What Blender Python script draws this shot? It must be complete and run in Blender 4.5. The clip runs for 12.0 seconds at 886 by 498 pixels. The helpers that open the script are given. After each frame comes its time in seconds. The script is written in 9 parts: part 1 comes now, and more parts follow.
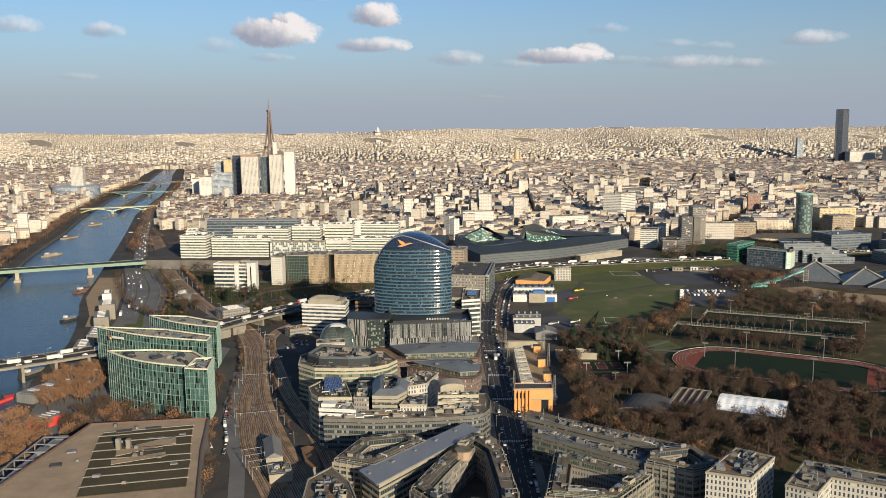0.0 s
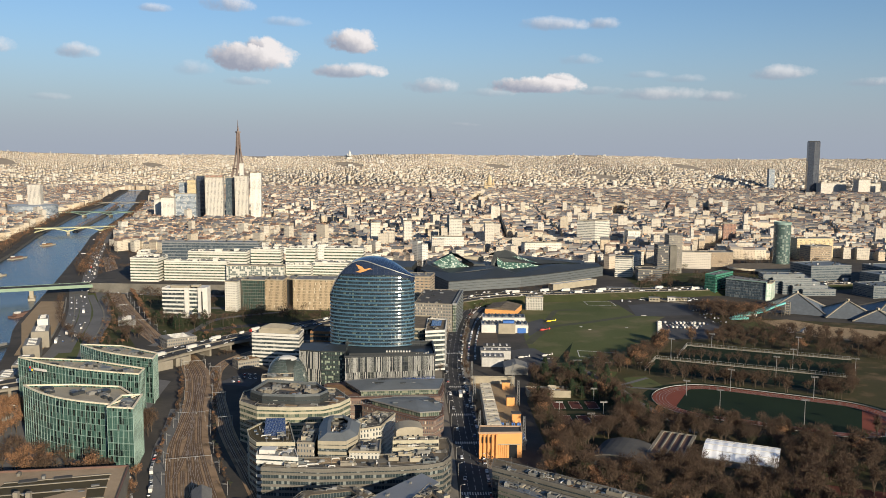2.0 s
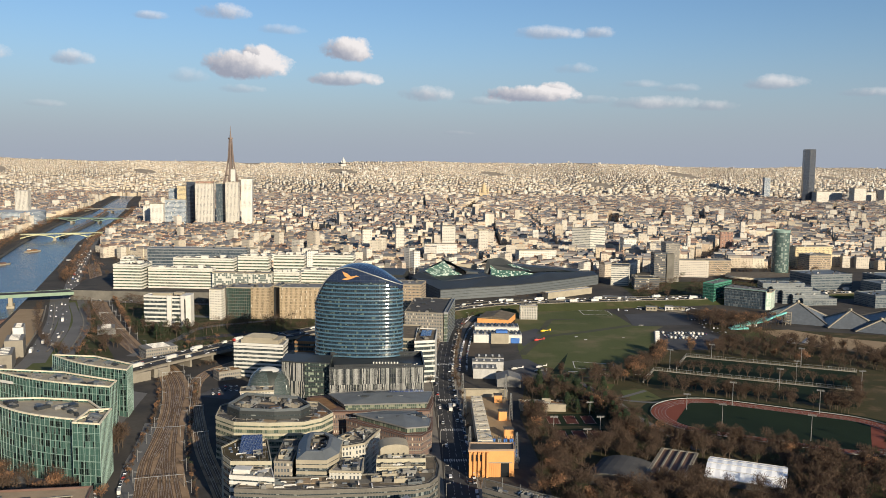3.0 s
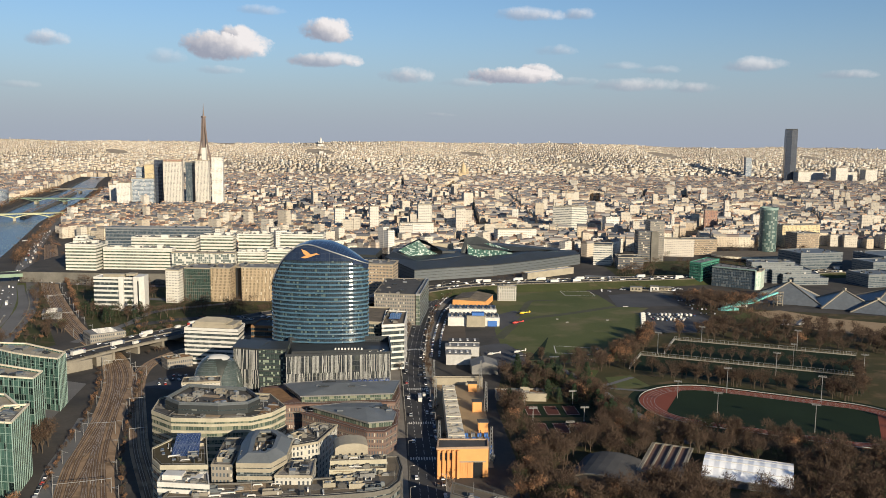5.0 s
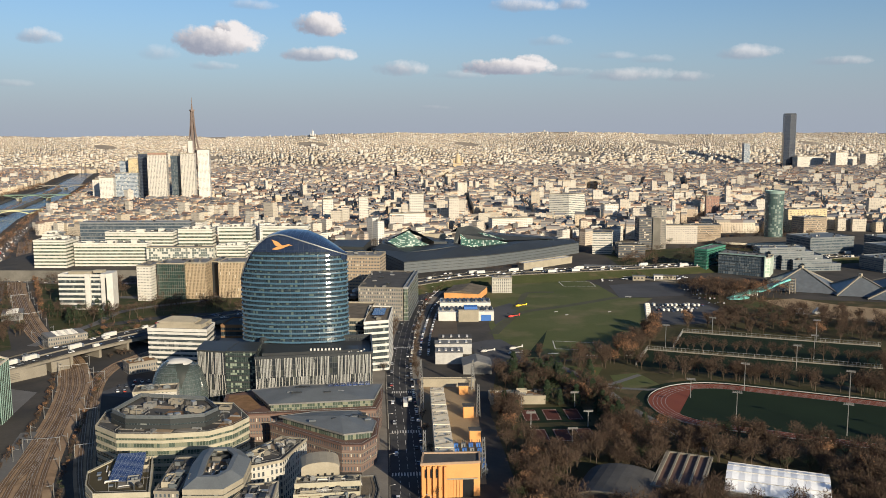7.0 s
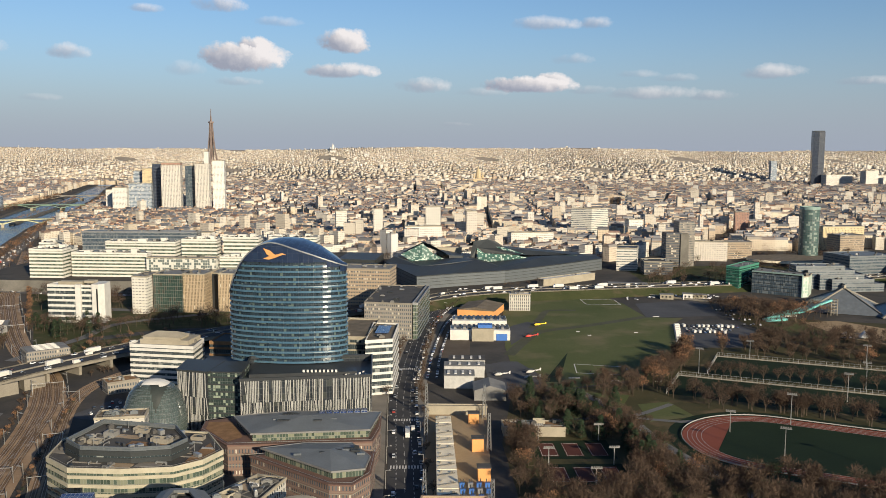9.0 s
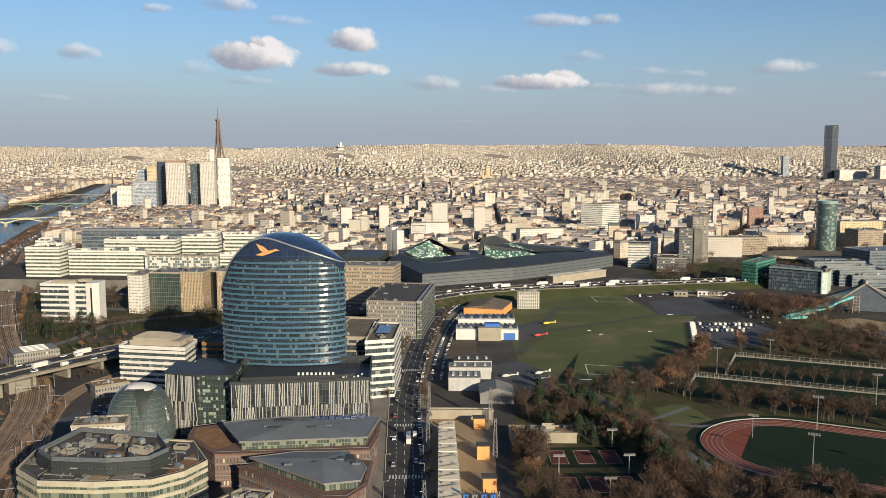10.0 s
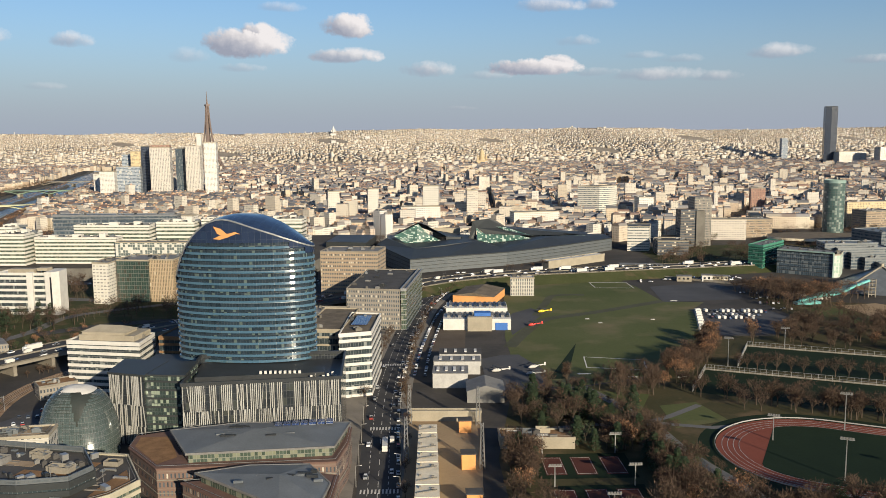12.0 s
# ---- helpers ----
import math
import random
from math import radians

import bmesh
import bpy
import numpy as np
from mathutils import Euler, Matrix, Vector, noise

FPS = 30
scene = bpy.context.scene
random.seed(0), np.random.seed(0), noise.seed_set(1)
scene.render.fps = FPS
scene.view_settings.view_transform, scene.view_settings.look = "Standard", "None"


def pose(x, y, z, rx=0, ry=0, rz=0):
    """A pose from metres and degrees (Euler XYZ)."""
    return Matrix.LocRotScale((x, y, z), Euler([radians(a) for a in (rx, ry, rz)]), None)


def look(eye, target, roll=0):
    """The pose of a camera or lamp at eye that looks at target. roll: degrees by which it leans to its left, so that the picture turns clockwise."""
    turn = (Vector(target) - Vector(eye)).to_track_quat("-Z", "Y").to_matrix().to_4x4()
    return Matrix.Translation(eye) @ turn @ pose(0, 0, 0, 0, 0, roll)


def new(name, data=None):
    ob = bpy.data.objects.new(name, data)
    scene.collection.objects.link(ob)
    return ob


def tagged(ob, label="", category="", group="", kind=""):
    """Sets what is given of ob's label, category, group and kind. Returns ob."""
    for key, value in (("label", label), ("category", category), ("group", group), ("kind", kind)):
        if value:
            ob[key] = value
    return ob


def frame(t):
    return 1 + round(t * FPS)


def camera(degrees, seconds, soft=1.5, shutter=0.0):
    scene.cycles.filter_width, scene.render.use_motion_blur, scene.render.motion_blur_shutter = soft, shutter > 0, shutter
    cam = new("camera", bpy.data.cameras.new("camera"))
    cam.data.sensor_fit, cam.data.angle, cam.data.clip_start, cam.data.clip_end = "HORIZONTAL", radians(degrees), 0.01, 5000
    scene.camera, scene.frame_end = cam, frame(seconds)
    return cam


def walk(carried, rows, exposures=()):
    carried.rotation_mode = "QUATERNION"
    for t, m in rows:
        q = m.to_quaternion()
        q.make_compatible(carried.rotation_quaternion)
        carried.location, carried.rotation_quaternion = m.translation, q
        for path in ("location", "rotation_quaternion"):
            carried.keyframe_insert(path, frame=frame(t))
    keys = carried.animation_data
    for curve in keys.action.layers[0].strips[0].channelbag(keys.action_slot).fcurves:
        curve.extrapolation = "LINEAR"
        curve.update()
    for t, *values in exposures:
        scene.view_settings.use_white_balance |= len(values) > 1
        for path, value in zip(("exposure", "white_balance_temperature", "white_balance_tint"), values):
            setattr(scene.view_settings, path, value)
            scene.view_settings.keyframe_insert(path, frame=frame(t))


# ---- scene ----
cam = camera(55.0, 12.0, soft=0.7)
PATH = [
    (0, (0.2, -0.624, 200.343), (0.19, 1.356, 200.056), -0.6),
    (0.5, (2.296, 13.734, 198.652), (2.312, 15.713, 198.362), -0.4),
    (1, (4.405, 28.269, 196.605), (4.443, 30.247, 196.311), -0.1),
    (1.5, (6.306, 42.81, 194.433), (6.354, 44.791, 194.16), 0.1),
    (2, (8.505, 57.689, 192.258), (8.559, 59.676, 192.032), 0.4),
    (2.5, (10.863, 72.451, 190.05), (10.927, 74.441, 189.858), 0.8),
    (3, (13.256, 86.859, 187.922), (13.322, 88.847, 187.715), 0.6),
    (5, (24.006, 145.645, 176.416), (24.117, 147.627, 176.168), 0.6),
    (5.5, (26.712, 160.072, 174.01), (26.825, 162.052, 173.757), 0.3),
    (6, (29.424, 174.425, 171.354), (29.541, 176.403, 171.083), -0.2),
    (6.5, (32.008, 189.003, 168.691), (32.131, 190.981, 168.417), -0.3),
    (7, (34.478, 203.161, 166.124), (34.596, 205.14, 165.859), -0.3),
    (7.5, (37.094, 216.736, 163.874), (37.199, 218.719, 163.632), -0.3),
    (7.7, (38.129, 222.162, 163.307), (38.227, 224.147, 163.08), -0.3),
    (9.5, (46.558, 272.212, 153.012), (46.619, 274.198, 152.785), 0.2),
    (10, (48.907, 285.897, 150.95), (48.954, 287.883, 150.719), -0.1),
    (10.5, (51.152, 299.447, 148.732), (51.185, 301.433, 148.497), -0.1),
    (11, (53.507, 312.473, 146.379), (53.547, 314.458, 146.136), -0.0),
    (11.5, (55.783, 325.292, 144.233), (55.833, 327.276, 143.984), -0.3),
    (12, (58.06, 338.037, 142.392), (58.115, 340.019, 142.129), -0.5),
]
walk(cam, [(t, look(eye, target, roll)) for t, eye, target, roll in PATH], exposures=[(0, 0.50), (12, 0.50)])

# ---------------- world, sun ----------------
SUN_AZ, SUN_EL = 28.0, 17.0          # degrees right of straight behind the first camera, and above the horizon
sun_dir = Vector((math.sin(radians(SUN_AZ)) * math.cos(radians(SUN_EL)), -math.cos(radians(SUN_AZ)) * math.cos(radians(SUN_EL)), math.sin(radians(SUN_EL))))
sun_data = bpy.data.lights.new("sun", "SUN")
sun_data.energy, sun_data.angle, sun_data.color = 5.0, radians(0.5), (1.0, 0.87, 0.655)
new("sun", sun_data).matrix_world = look(sun_dir * 1000, (0, 0, 0))


class Nodes:
    """A short way to write a node tree."""
    def __init__(self, tree):
        self.t = tree
        tree.nodes.clear()

    def add(self, kind, props=None, **inputs):
        n = self.t.nodes.new("ShaderNode" + kind)
        p = props or {}
        if "operation" in p:
            n.operation = p["operation"]
        if "use_clamp" in p:
            n.use_clamp = p["use_clamp"]
        if "data_type" in p:
            n.data_type = p["data_type"]
        if "blend_type" in p:
            n.blend_type = p["blend_type"]
        if "noise_dimensions" in p:
            n.noise_dimensions = p["noise_dimensions"]
        for k, v in inputs.items():
            key = int(k[1:]) if k[0] == "i" and k[1:].isdigit() else k.replace("_", " ")
            self.put(n.inputs[key], v)
        return n

    def put(self, socket, v):
        if isinstance(v, bpy.types.NodeSocket):
            self.t.links.new(v, socket)
        elif isinstance(v, bpy.types.Node):
            self.t.links.new(v.outputs[0], socket)
        else:
            socket.default_value = (*v, 1.0) if isinstance(v, tuple) and len(v) == 3 and socket.type == "RGBA" else v

    def math(self, op, a, b=0.0, c=0.0, clamp=False):
        return self.add("Math", {"operation": op, "use_clamp": clamp}, i0=a, i1=b, i2=c).outputs[0]

    def mix(self, f, a, b):
        n = self.add("Mix", {"data_type": "RGBA"})
        self.put(n.inputs[0], f), self.put(n.inputs[6], a), self.put(n.inputs[7], b)
        return n.outputs[2]

    def ramp(self, f, *stops):
        n = self.add("ValToRGB", None, Fac=f)
        e = n.color_ramp.elements
        while len(e) < len(stops):
            e.new(0.5)
        for el, (p, c) in zip(e, stops):
            el.position, el.color = p, (*c, 1.0)
        return n.outputs[0]

    def noise(self, scale, detail=3.0, vec=None, rough=0.55):
        n = self.add("TexNoise", None, Scale=scale, Detail=detail, Roughness=rough)
        if vec is not None:
            self.put(n.inputs["Vector"], vec)
        return n.outputs[0]

    def place(self):
        return self.add("NewGeometry").outputs["Position"]


world = bpy.data.worlds.new("sky")
scene.world = world
world.use_nodes = True
W = Nodes(world.node_tree)
ray = W.add("TexCoord").outputs["Generated"]
tex = W.add("TexSky")
tex.sky_type, tex.sun_disc, tex.sun_elevation, tex.sun_rotation = "NISHITA", False, radians(SUN_EL), math.atan2(sun_dir.x, sun_dir.y)
tex.altitude, tex.air_density, tex.dust_density, tex.ozone_density = 100.0, 1.0, 0.6, 2.5
sky = tex.outputs[0]
sep = W.add("SeparateXYZ", None, Vector=ray).outputs
flat = W.math("SQRT", W.math("ADD", W.math("MULTIPLY", sep[0], sep[0]), W.math("MULTIPLY", sep[1], sep[1])))
elev = W.math("MULTIPLY", W.math("ARCTAN2", sep[2], flat), 57.2958)
azim = W.math("MULTIPLY", W.math("ARCTAN2", sep[0], sep[1]), 57.2958)
# a band of grey winter haze along the horizon
hz = W.math("POWER", 2.718, W.math("MULTIPLY", W.math("MULTIPLY", elev, elev), -1 / (5.5 * 5.5)))
tint = W.add("Mix", {"data_type": "RGBA", "blend_type": "MULTIPLY"})
W.put(tint.inputs[0], 1.0), W.put(tint.inputs[6], sky), W.put(tint.inputs[7], (0.84, 0.98, 1.15))
sky = W.mix(W.math("MULTIPLY", hz, 0.92, clamp=True), tint.outputs[2], (3.60, 4.05, 4.95))
# fair-weather clouds: (azimuth, elevation, half width, half height, thickness) in degrees
CLOUDS = [(-11.0, 5.75, 2.48, 1.15, 1.0), (-10.4, 6.5, 1.3, 0.75, 1.0), (-4.5, 6.95, 1.73, 0.85, 1.0), (-4.6, 5.15, 2.16, 0.55, 0.8), (7.8, 4.3, 3.13, 0.62, 0.95), (9.2, 4.6, 1.3, 0.55, 0.9),
          (0.7, 4.25, 1.84, 0.6, 0.6), (-26.8, 6.0, 2.16, 0.65, 0.55), (-21.3, 5.85, 1.24, 0.55, 0.6), (10.4, 5.95, 1.4, 0.45, 0.45), (15.4, 3.75, 3.13, 0.5, 0.5), (19.4, 3.55, 1.51, 0.4, 0.45),
          (22.9, 4.9, 1.94, 0.5, 0.55), (-12.4, 9.1, 1.73, 0.6, 0.65), (-8.7, 8.2, 1.4, 0.35, 0.4), (8.8, 8.2, 2.16, 0.5, 0.55), (17.2, 4.7, 1.3, 0.3, 0.35), (14.4, 5.0, 1.4, 0.3, 0.35),
          (-14.5, 5.1, 1.3, 0.55, 0.35), (-11.4, 4.4, 1.62, 0.35, 0.45), (-23.0, 3.15, 1.3, 0.25, 0.3), (28.1, 4.25, 1.73, 0.35, 0.45), (11.9, 8.2, 1.08, 0.45, 0.55), (-16.7, 8.7, 1.08, 0.3, 0.5),
          (2.8, 1.8, 1.08, 0.2, 0.3), (4.6, 3.9, 1.73, 0.35, 0.35), (11.8, 4.0, 1.73, 0.35, 0.4)]
wob = W.add("TexNoise", {"noise_dimensions": "3D"}, Vector=ray, Scale=30.0, Detail=9.0, Roughness=0.66).outputs[0]
wob2 = W.add("TexNoise", {"noise_dimensions": "3D"}, Vector=ray, Scale=110.0, Detail=4.0, Roughness=0.6).outputs[0]
wsum = W.math("ADD", W.math("MULTIPLY", W.math("SUBTRACT", wob, 0.5), 2.7), W.math("MULTIPLY", W.math("SUBTRACT", wob2, 0.5), 0.55))
cover, lit = None, None
for az, el, w, h, thick in CLOUDS:
    dx = W.math("DIVIDE", W.math("SUBTRACT", azim, az), w * 1.12)
    dy = W.math("DIVIDE", W.math("SUBTRACT", elev, el), h * 1.2)
    flatter = W.math("MULTIPLY", dy, W.math("ADD", 1.0, W.math("MULTIPLY", W.math("LESS_THAN", dy, 0.0), 0.7)))
    r = W.math("ADD", W.math("MULTIPLY", dx, dx), W.math("MULTIPLY", flatter, flatter))
    body = W.math("MULTIPLY", W.math("ADD", W.math("SUBTRACT", 0.95, r), wsum), 1.9 * thick + 0.1, clamp=True)
    body = W.math("MULTIPLY", body, min(1.0, thick * 1.05))
    face = W.math("ADD", W.math("MULTIPLY", dy, 0.72), W.math("ADD", W.math("MULTIPLY", dx, 0.55), 0.42), clamp=True)
    lit = W.math("MULTIPLY", body, face) if lit is None else W.math("MAXIMUM", lit, W.math("MULTIPLY", body, face))
    cover = body if cover is None else W.math("MAXIMUM", cover, body)
shade = W.math("DIVIDE", lit, W.math("MAXIMUM", cover, 0.02), clamp=True)
shade = W.math("ADD", shade, W.math("MULTIPLY", W.math("SUBTRACT", wob, 0.5), 1.5), clamp=True)
puff = W.add("Mix", {"data_type": "RGBA", "blend_type": "MULTIPLY"})
W.put(puff.inputs[0], 1.0), W.put(puff.inputs[6], W.ramp(shade, (0.12, (0.40, 0.43, 0.51)), (0.42, (0.56, 0.57, 0.62)), (0.68, (0.82, 0.79, 0.78)), (0.94, (1.04, 0.99, 0.95)))), W.put(puff.inputs[7], (8.6, 8.6, 8.9))
sky = W.mix(cover, sky, puff.outputs[2])
back = W.add("Background", None, Color=sky, Strength=0.070)
W.put(W.add("OutputWorld").inputs[0], back)

# ---------------- mesh helpers ----------------


class MB:
    """Gathers faces with metre UVs and material slots, and turns them into one mesh."""
    def __init__(self):
        self.v, self.f, self.m, self.uv = [], [], [], []

    def face(self, pts, m=0, uv=None):
        i = len(self.v)
        self.v.extend(tuple(p) for p in pts)
        self.f.append(tuple(range(i, i + len(pts))))
        self.m.append(m)
        self.uv.append(uv if uv else [(p[0], p[1]) for p in pts])
        return self

    def wall(self, a, b, z0, z1, m=0, u0=0.0):
        d = math.hypot(b[0] - a[0], b[1] - a[1])
        return self.face([(*a[:2], z0), (*b[:2], z0), (*b[:2], z1), (*a[:2], z1)], m, [(u0, z0), (u0 + d, z0), (u0 + d, z1), (u0, z1)])

    def prism(self, poly, z0, z1, ms=0, mt=None, top=True, bottom=False):
        u, n = 0.0, len(poly)
        for i in range(n):
            a, b = poly[i], poly[(i + 1) % n]
            self.wall(a, b, z0, z1, ms, u)
            u += math.hypot(b[0] - a[0], b[1] - a[1])
        if top:
            self.face([(*p[:2], z1) for p in poly], ms if mt is None else mt)
        if bottom:
            self.face([(*p[:2], z0) for p in reversed(poly)], ms)
        return self

    def ring(self, outer, inner, z0, z1, m=0):
        n = len(outer)
        for i in range(n):
            a, b, c, d = outer[i], outer[(i + 1) % n], inner[(i + 1) % n], inner[i]
            self.wall(a, b, z0, z1, m)
            self.wall(c, d, z0, z1, m)
            self.face([(*a, z1), (*b, z1), (*c, z1), (*d, z1)], m)
            self.face([(*d, z0), (*c, z0), (*b, z0), (*a, z0)], m)
        return self

    def box(self, x, y, z, sx, sy, sz, rot=0.0, ms=0, mt=None, bottom=True):
        return self.prism(rect(x, y, sx, sy, rot), z, z + sz, ms, mt, True, bottom)

    def beam(self, a, b, w, m=0, w2=None):
        """A square bar from a to b, tapering from w to w2."""
        a, b = Vector(a), Vector(b)
        d = (b - a).normalized()
        s = d.cross(Vector((0, 0, 1)))
        s = Vector((1, 0, 0)) if s.length < 1e-3 else s.normalized()
        t = d.cross(s)
        w2 = w if w2 is None else w2
        A = [a + (s * i + t * j) * w / 2 for i, j in ((-1, -1), (1, -1), (1, 1), (-1, 1))]
        B = [b + (s * i + t * j) * w2 / 2 for i, j in ((-1, -1), (1, -1), (1, 1), (-1, 1))]
        for i in range(4):
            k = (i + 1) % 4
            self.face([A[i], A[k], B[k], B[i]], m)
        self.face(B, m)
        return self

    def mesh(self, name, mats, smooth=False):
        me = bpy.data.meshes.new(name)
        me.from_pydata(self.v, [], self.f)
        for mt in mats if isinstance(mats, (list, tuple)) else [mats]:
            me.materials.append(mt)
        me.polygons.foreach_set("material_index", self.m)
        lay = me.uv_layers.new(name="metres")
        lay.data.foreach_set("uv", [c for f in self.uv for p in f for c in p])
        if smooth:
            bm = bmesh.new()
            bm.from_mesh(me)
            bmesh.ops.remove_doubles(bm, verts=bm.verts, dist=0.001)
            bm.to_mesh(me)
            bm.free()
            me.polygons.foreach_set("use_smooth", [True] * len(me.polygons))
        me.update()
        return me


def rect(x, y, sx, sy, rot=0.0):
    c, s = math.cos(radians(rot)), math.sin(radians(rot))
    return [(x + i * sx / 2 * c - j * sy / 2 * s, y + i * sx / 2 * s + j * sy / 2 * c) for i, j in ((-1, -1), (1, -1), (1, 1), (-1, 1))]


def area(p):
    return sum(p[i][0] * p[(i + 1) % len(p)][1] - p[(i + 1) % len(p)][0] * p[i][1] for i in range(len(p))) / 2


def ccw(p):
    return list(p) if area(p) > 0 else list(reversed(p))


def inset(p, d):
    """The polygon (counter-clockwise) moved inwards by d."""
    out, n = [], len(p)
    for i in range(n):
        a, b, c = Vector(p[i - 1]), Vector(p[i]), Vector(p[(i + 1) % n])
        u, v = (b - a).normalized(), (c - b).normalized()
        nu, nv = Vector((-u.y, u.x)), Vector((-v.y, v.x))
        k = nu + nv
        k = k / max(0.35, k.dot(nu)) if k.length > 1e-6 else nu
        out.append((b.x + k.x * d, b.y + k.y * d))
    return out


def inside(p, x, y):
    hit, n = False, len(p)
    for i in range(n):
        (x0, y0), (x1, y1) = p[i][:2], p[i - 1][:2]
        if (y0 > y) != (y1 > y) and x < (x1 - x0) * (y - y0) / (y1 - y0) + x0:
            hit = not hit
    return hit


def thing(name, x, y, z=0.0, rot=0.0, label="", category="", group="", kind=""):
    ob = new(name)
    ob.matrix_world = pose(x, y, z, 0, 0, rot)
    ob.empty_display_size = 1.0
    return tagged(ob, label, category, group, kind)


def part(name, mb, mats, parent=None, label="", smooth=False):
    """Links gathered faces, or a mesh, as one object under a thing; its points are in the thing's own frame."""
    ob = new(name, mb if isinstance(mb, bpy.types.Mesh) else mb.mesh(name, mats, smooth))
    if parent is not None:
        ob.parent = parent
    if label:
        ob["label"] = label
    return ob


def fixed(name, mb, mats, parent, label=""):
    """A part whose points are given in the world, under a thing that stands upright and unturned."""
    o = parent.matrix_world.translation
    mb.v = [(p[0] - o.x, p[1] - o.y, p[2] - o.z) for p in mb.v]
    return part(name, mb, mats, parent, label)


def solo(name, mb, mats, label, category, kind="", group="", smooth=False):
    return tagged(new(name, mb.mesh(name, mats, smooth)), label, category, group, kind)


def local(poly, x, y):
    return [(p[0] - x, p[1] - y) for p in poly]


def middle(poly):
    return sum(p[0] for p in poly) / len(poly), sum(p[1] for p in poly) / len(poly)


# ---------------- materials ----------------
def material(name, build):
    m = bpy.data.materials.new(name)
    m.use_nodes = True
    n = Nodes(m.node_tree)
    s = build(n)
    n.put(n.add("OutputMaterial").inputs[0], s)
    return m


def surface(n, color, rough=0.8, metal=0.0, bump=None, depth=0.1, spec=0.5):
    p = n.add("BsdfPrincipled", None, Base_Color=color, Roughness=rough, Metallic=metal)
    n.put(p.inputs["Specular IOR Level"], spec)
    if bump is not None:
        n.put(p.inputs["Normal"], n.add("Bump", None, Strength=0.6, Distance=depth, Height=bump).outputs[0])
    return p


def plain(name, c, rough=0.8, var=0.25, scale=0.15, metal=0.0, fine=1.5, isle=0.0):
    """A surface with stains at two scales; isle: how far loose pieces differ."""
    def build(n):
        w = n.place()
        a = n.math("ADD", n.math("MULTIPLY", n.noise(scale, 4, w), 0.65), n.math("MULTIPLY", n.noise(fine, 3, w), 0.35))
        if isle:
            r = n.add("NewGeometry").outputs["Random Per Island"]
            a = n.math("ADD", a, n.math("MULTIPLY", n.math("SUBTRACT", r, 0.5), isle))
        lo, hi = tuple(x * (1 - var) for x in c), tuple(min(1, x * (1 + var)) for x in c)
        return surface(n, n.ramp(a, (0.3, lo), (0.7, hi)), rough, metal, n.noise(fine, 3, w), 0.05, 0.25)
    return material(name, build)


def facade(name, walls, glass=(0.05, 0.06, 0.07), cell=(2.6, 3.1), hole=(0.45, 0.6), rough=0.75, isle=True, sill=0.22, lit=0.12):
    """Rendered wall with a grid of windows, in metres along the wall; walls: colours that neighbours take in turn."""
    def build(n):
        uv = n.add("SeparateXYZ", None, Vector=n.add("UVMap").outputs[0]).outputs
        geo = n.add("NewGeometry")
        rnd = geo.outputs["Random Per Island"] if isle else n.add("ObjectInfo").outputs["Random"]
        up = n.add("SeparateXYZ", None, Vector=geo.outputs["Normal"]).outputs[2]
        a, b = n.math("DIVIDE", uv[0], cell[0]), n.math("DIVIDE", uv[1], cell[1])
        fa, fb = n.math("FRACT", a), n.math("FRACT", b)
        win = n.math("MULTIPLY", n.math("LESS_THAN", n.math("ABSOLUTE", n.math("SUBTRACT", fa, 0.5)), hole[0] / 2),
                     n.math("LESS_THAN", n.math("ABSOLUTE", n.math("SUBTRACT", fb, 0.52)), hole[1] / 2))
        win = n.math("MULTIPLY", win, n.math("LESS_THAN", n.math("ABSOLUTE", up), 0.4))
        key = n.add("CombineXYZ", None, X=n.math("FLOOR", a), Y=n.math("FLOOR", b), Z=rnd)
        cellr = n.add("TexWhiteNoise", {"noise_dimensions": "3D"}, Vector=key.outputs[0]).outputs[0]
        dirt = n.noise(0.12, 4, geo.outputs["Position"])
        stops = [(i / max(1, len(walls) - 1), c) for i, c in enumerate(walls)]
        wall = n.ramp(rnd, *stops) if len(walls) > 1 else n.add("RGB").outputs[0]
        if len(walls) == 1:
            wall.default_value = (*walls[0], 1)
        wall = n.mix(n.math("MULTIPLY", dirt, 0.36), wall, n.mix(0.5, wall, (0.2, 0.17, 0.13)))
        ledge = n.math("LESS_THAN", fb, sill * 0.35)
        wall = n.mix(n.math("MULTIPLY", ledge, 0.35), wall, (0.25, 0.22, 0.18))
        blind = n.math("GREATER_THAN", cellr, 1 - lit)
        pane = n.mix(blind, n.mix(cellr, glass, tuple(g * 2.2 for g in glass)), (0.5, 0.46, 0.38))
        p = surface(n, n.mix(win, wall, pane), n.math("SUBTRACT", rough, n.math("MULTIPLY", win, rough - 0.15)), 0.0,
                    n.math("MULTIPLY", win, -1.0), 0.15, 0.35)
        return p
    return material(name, build)


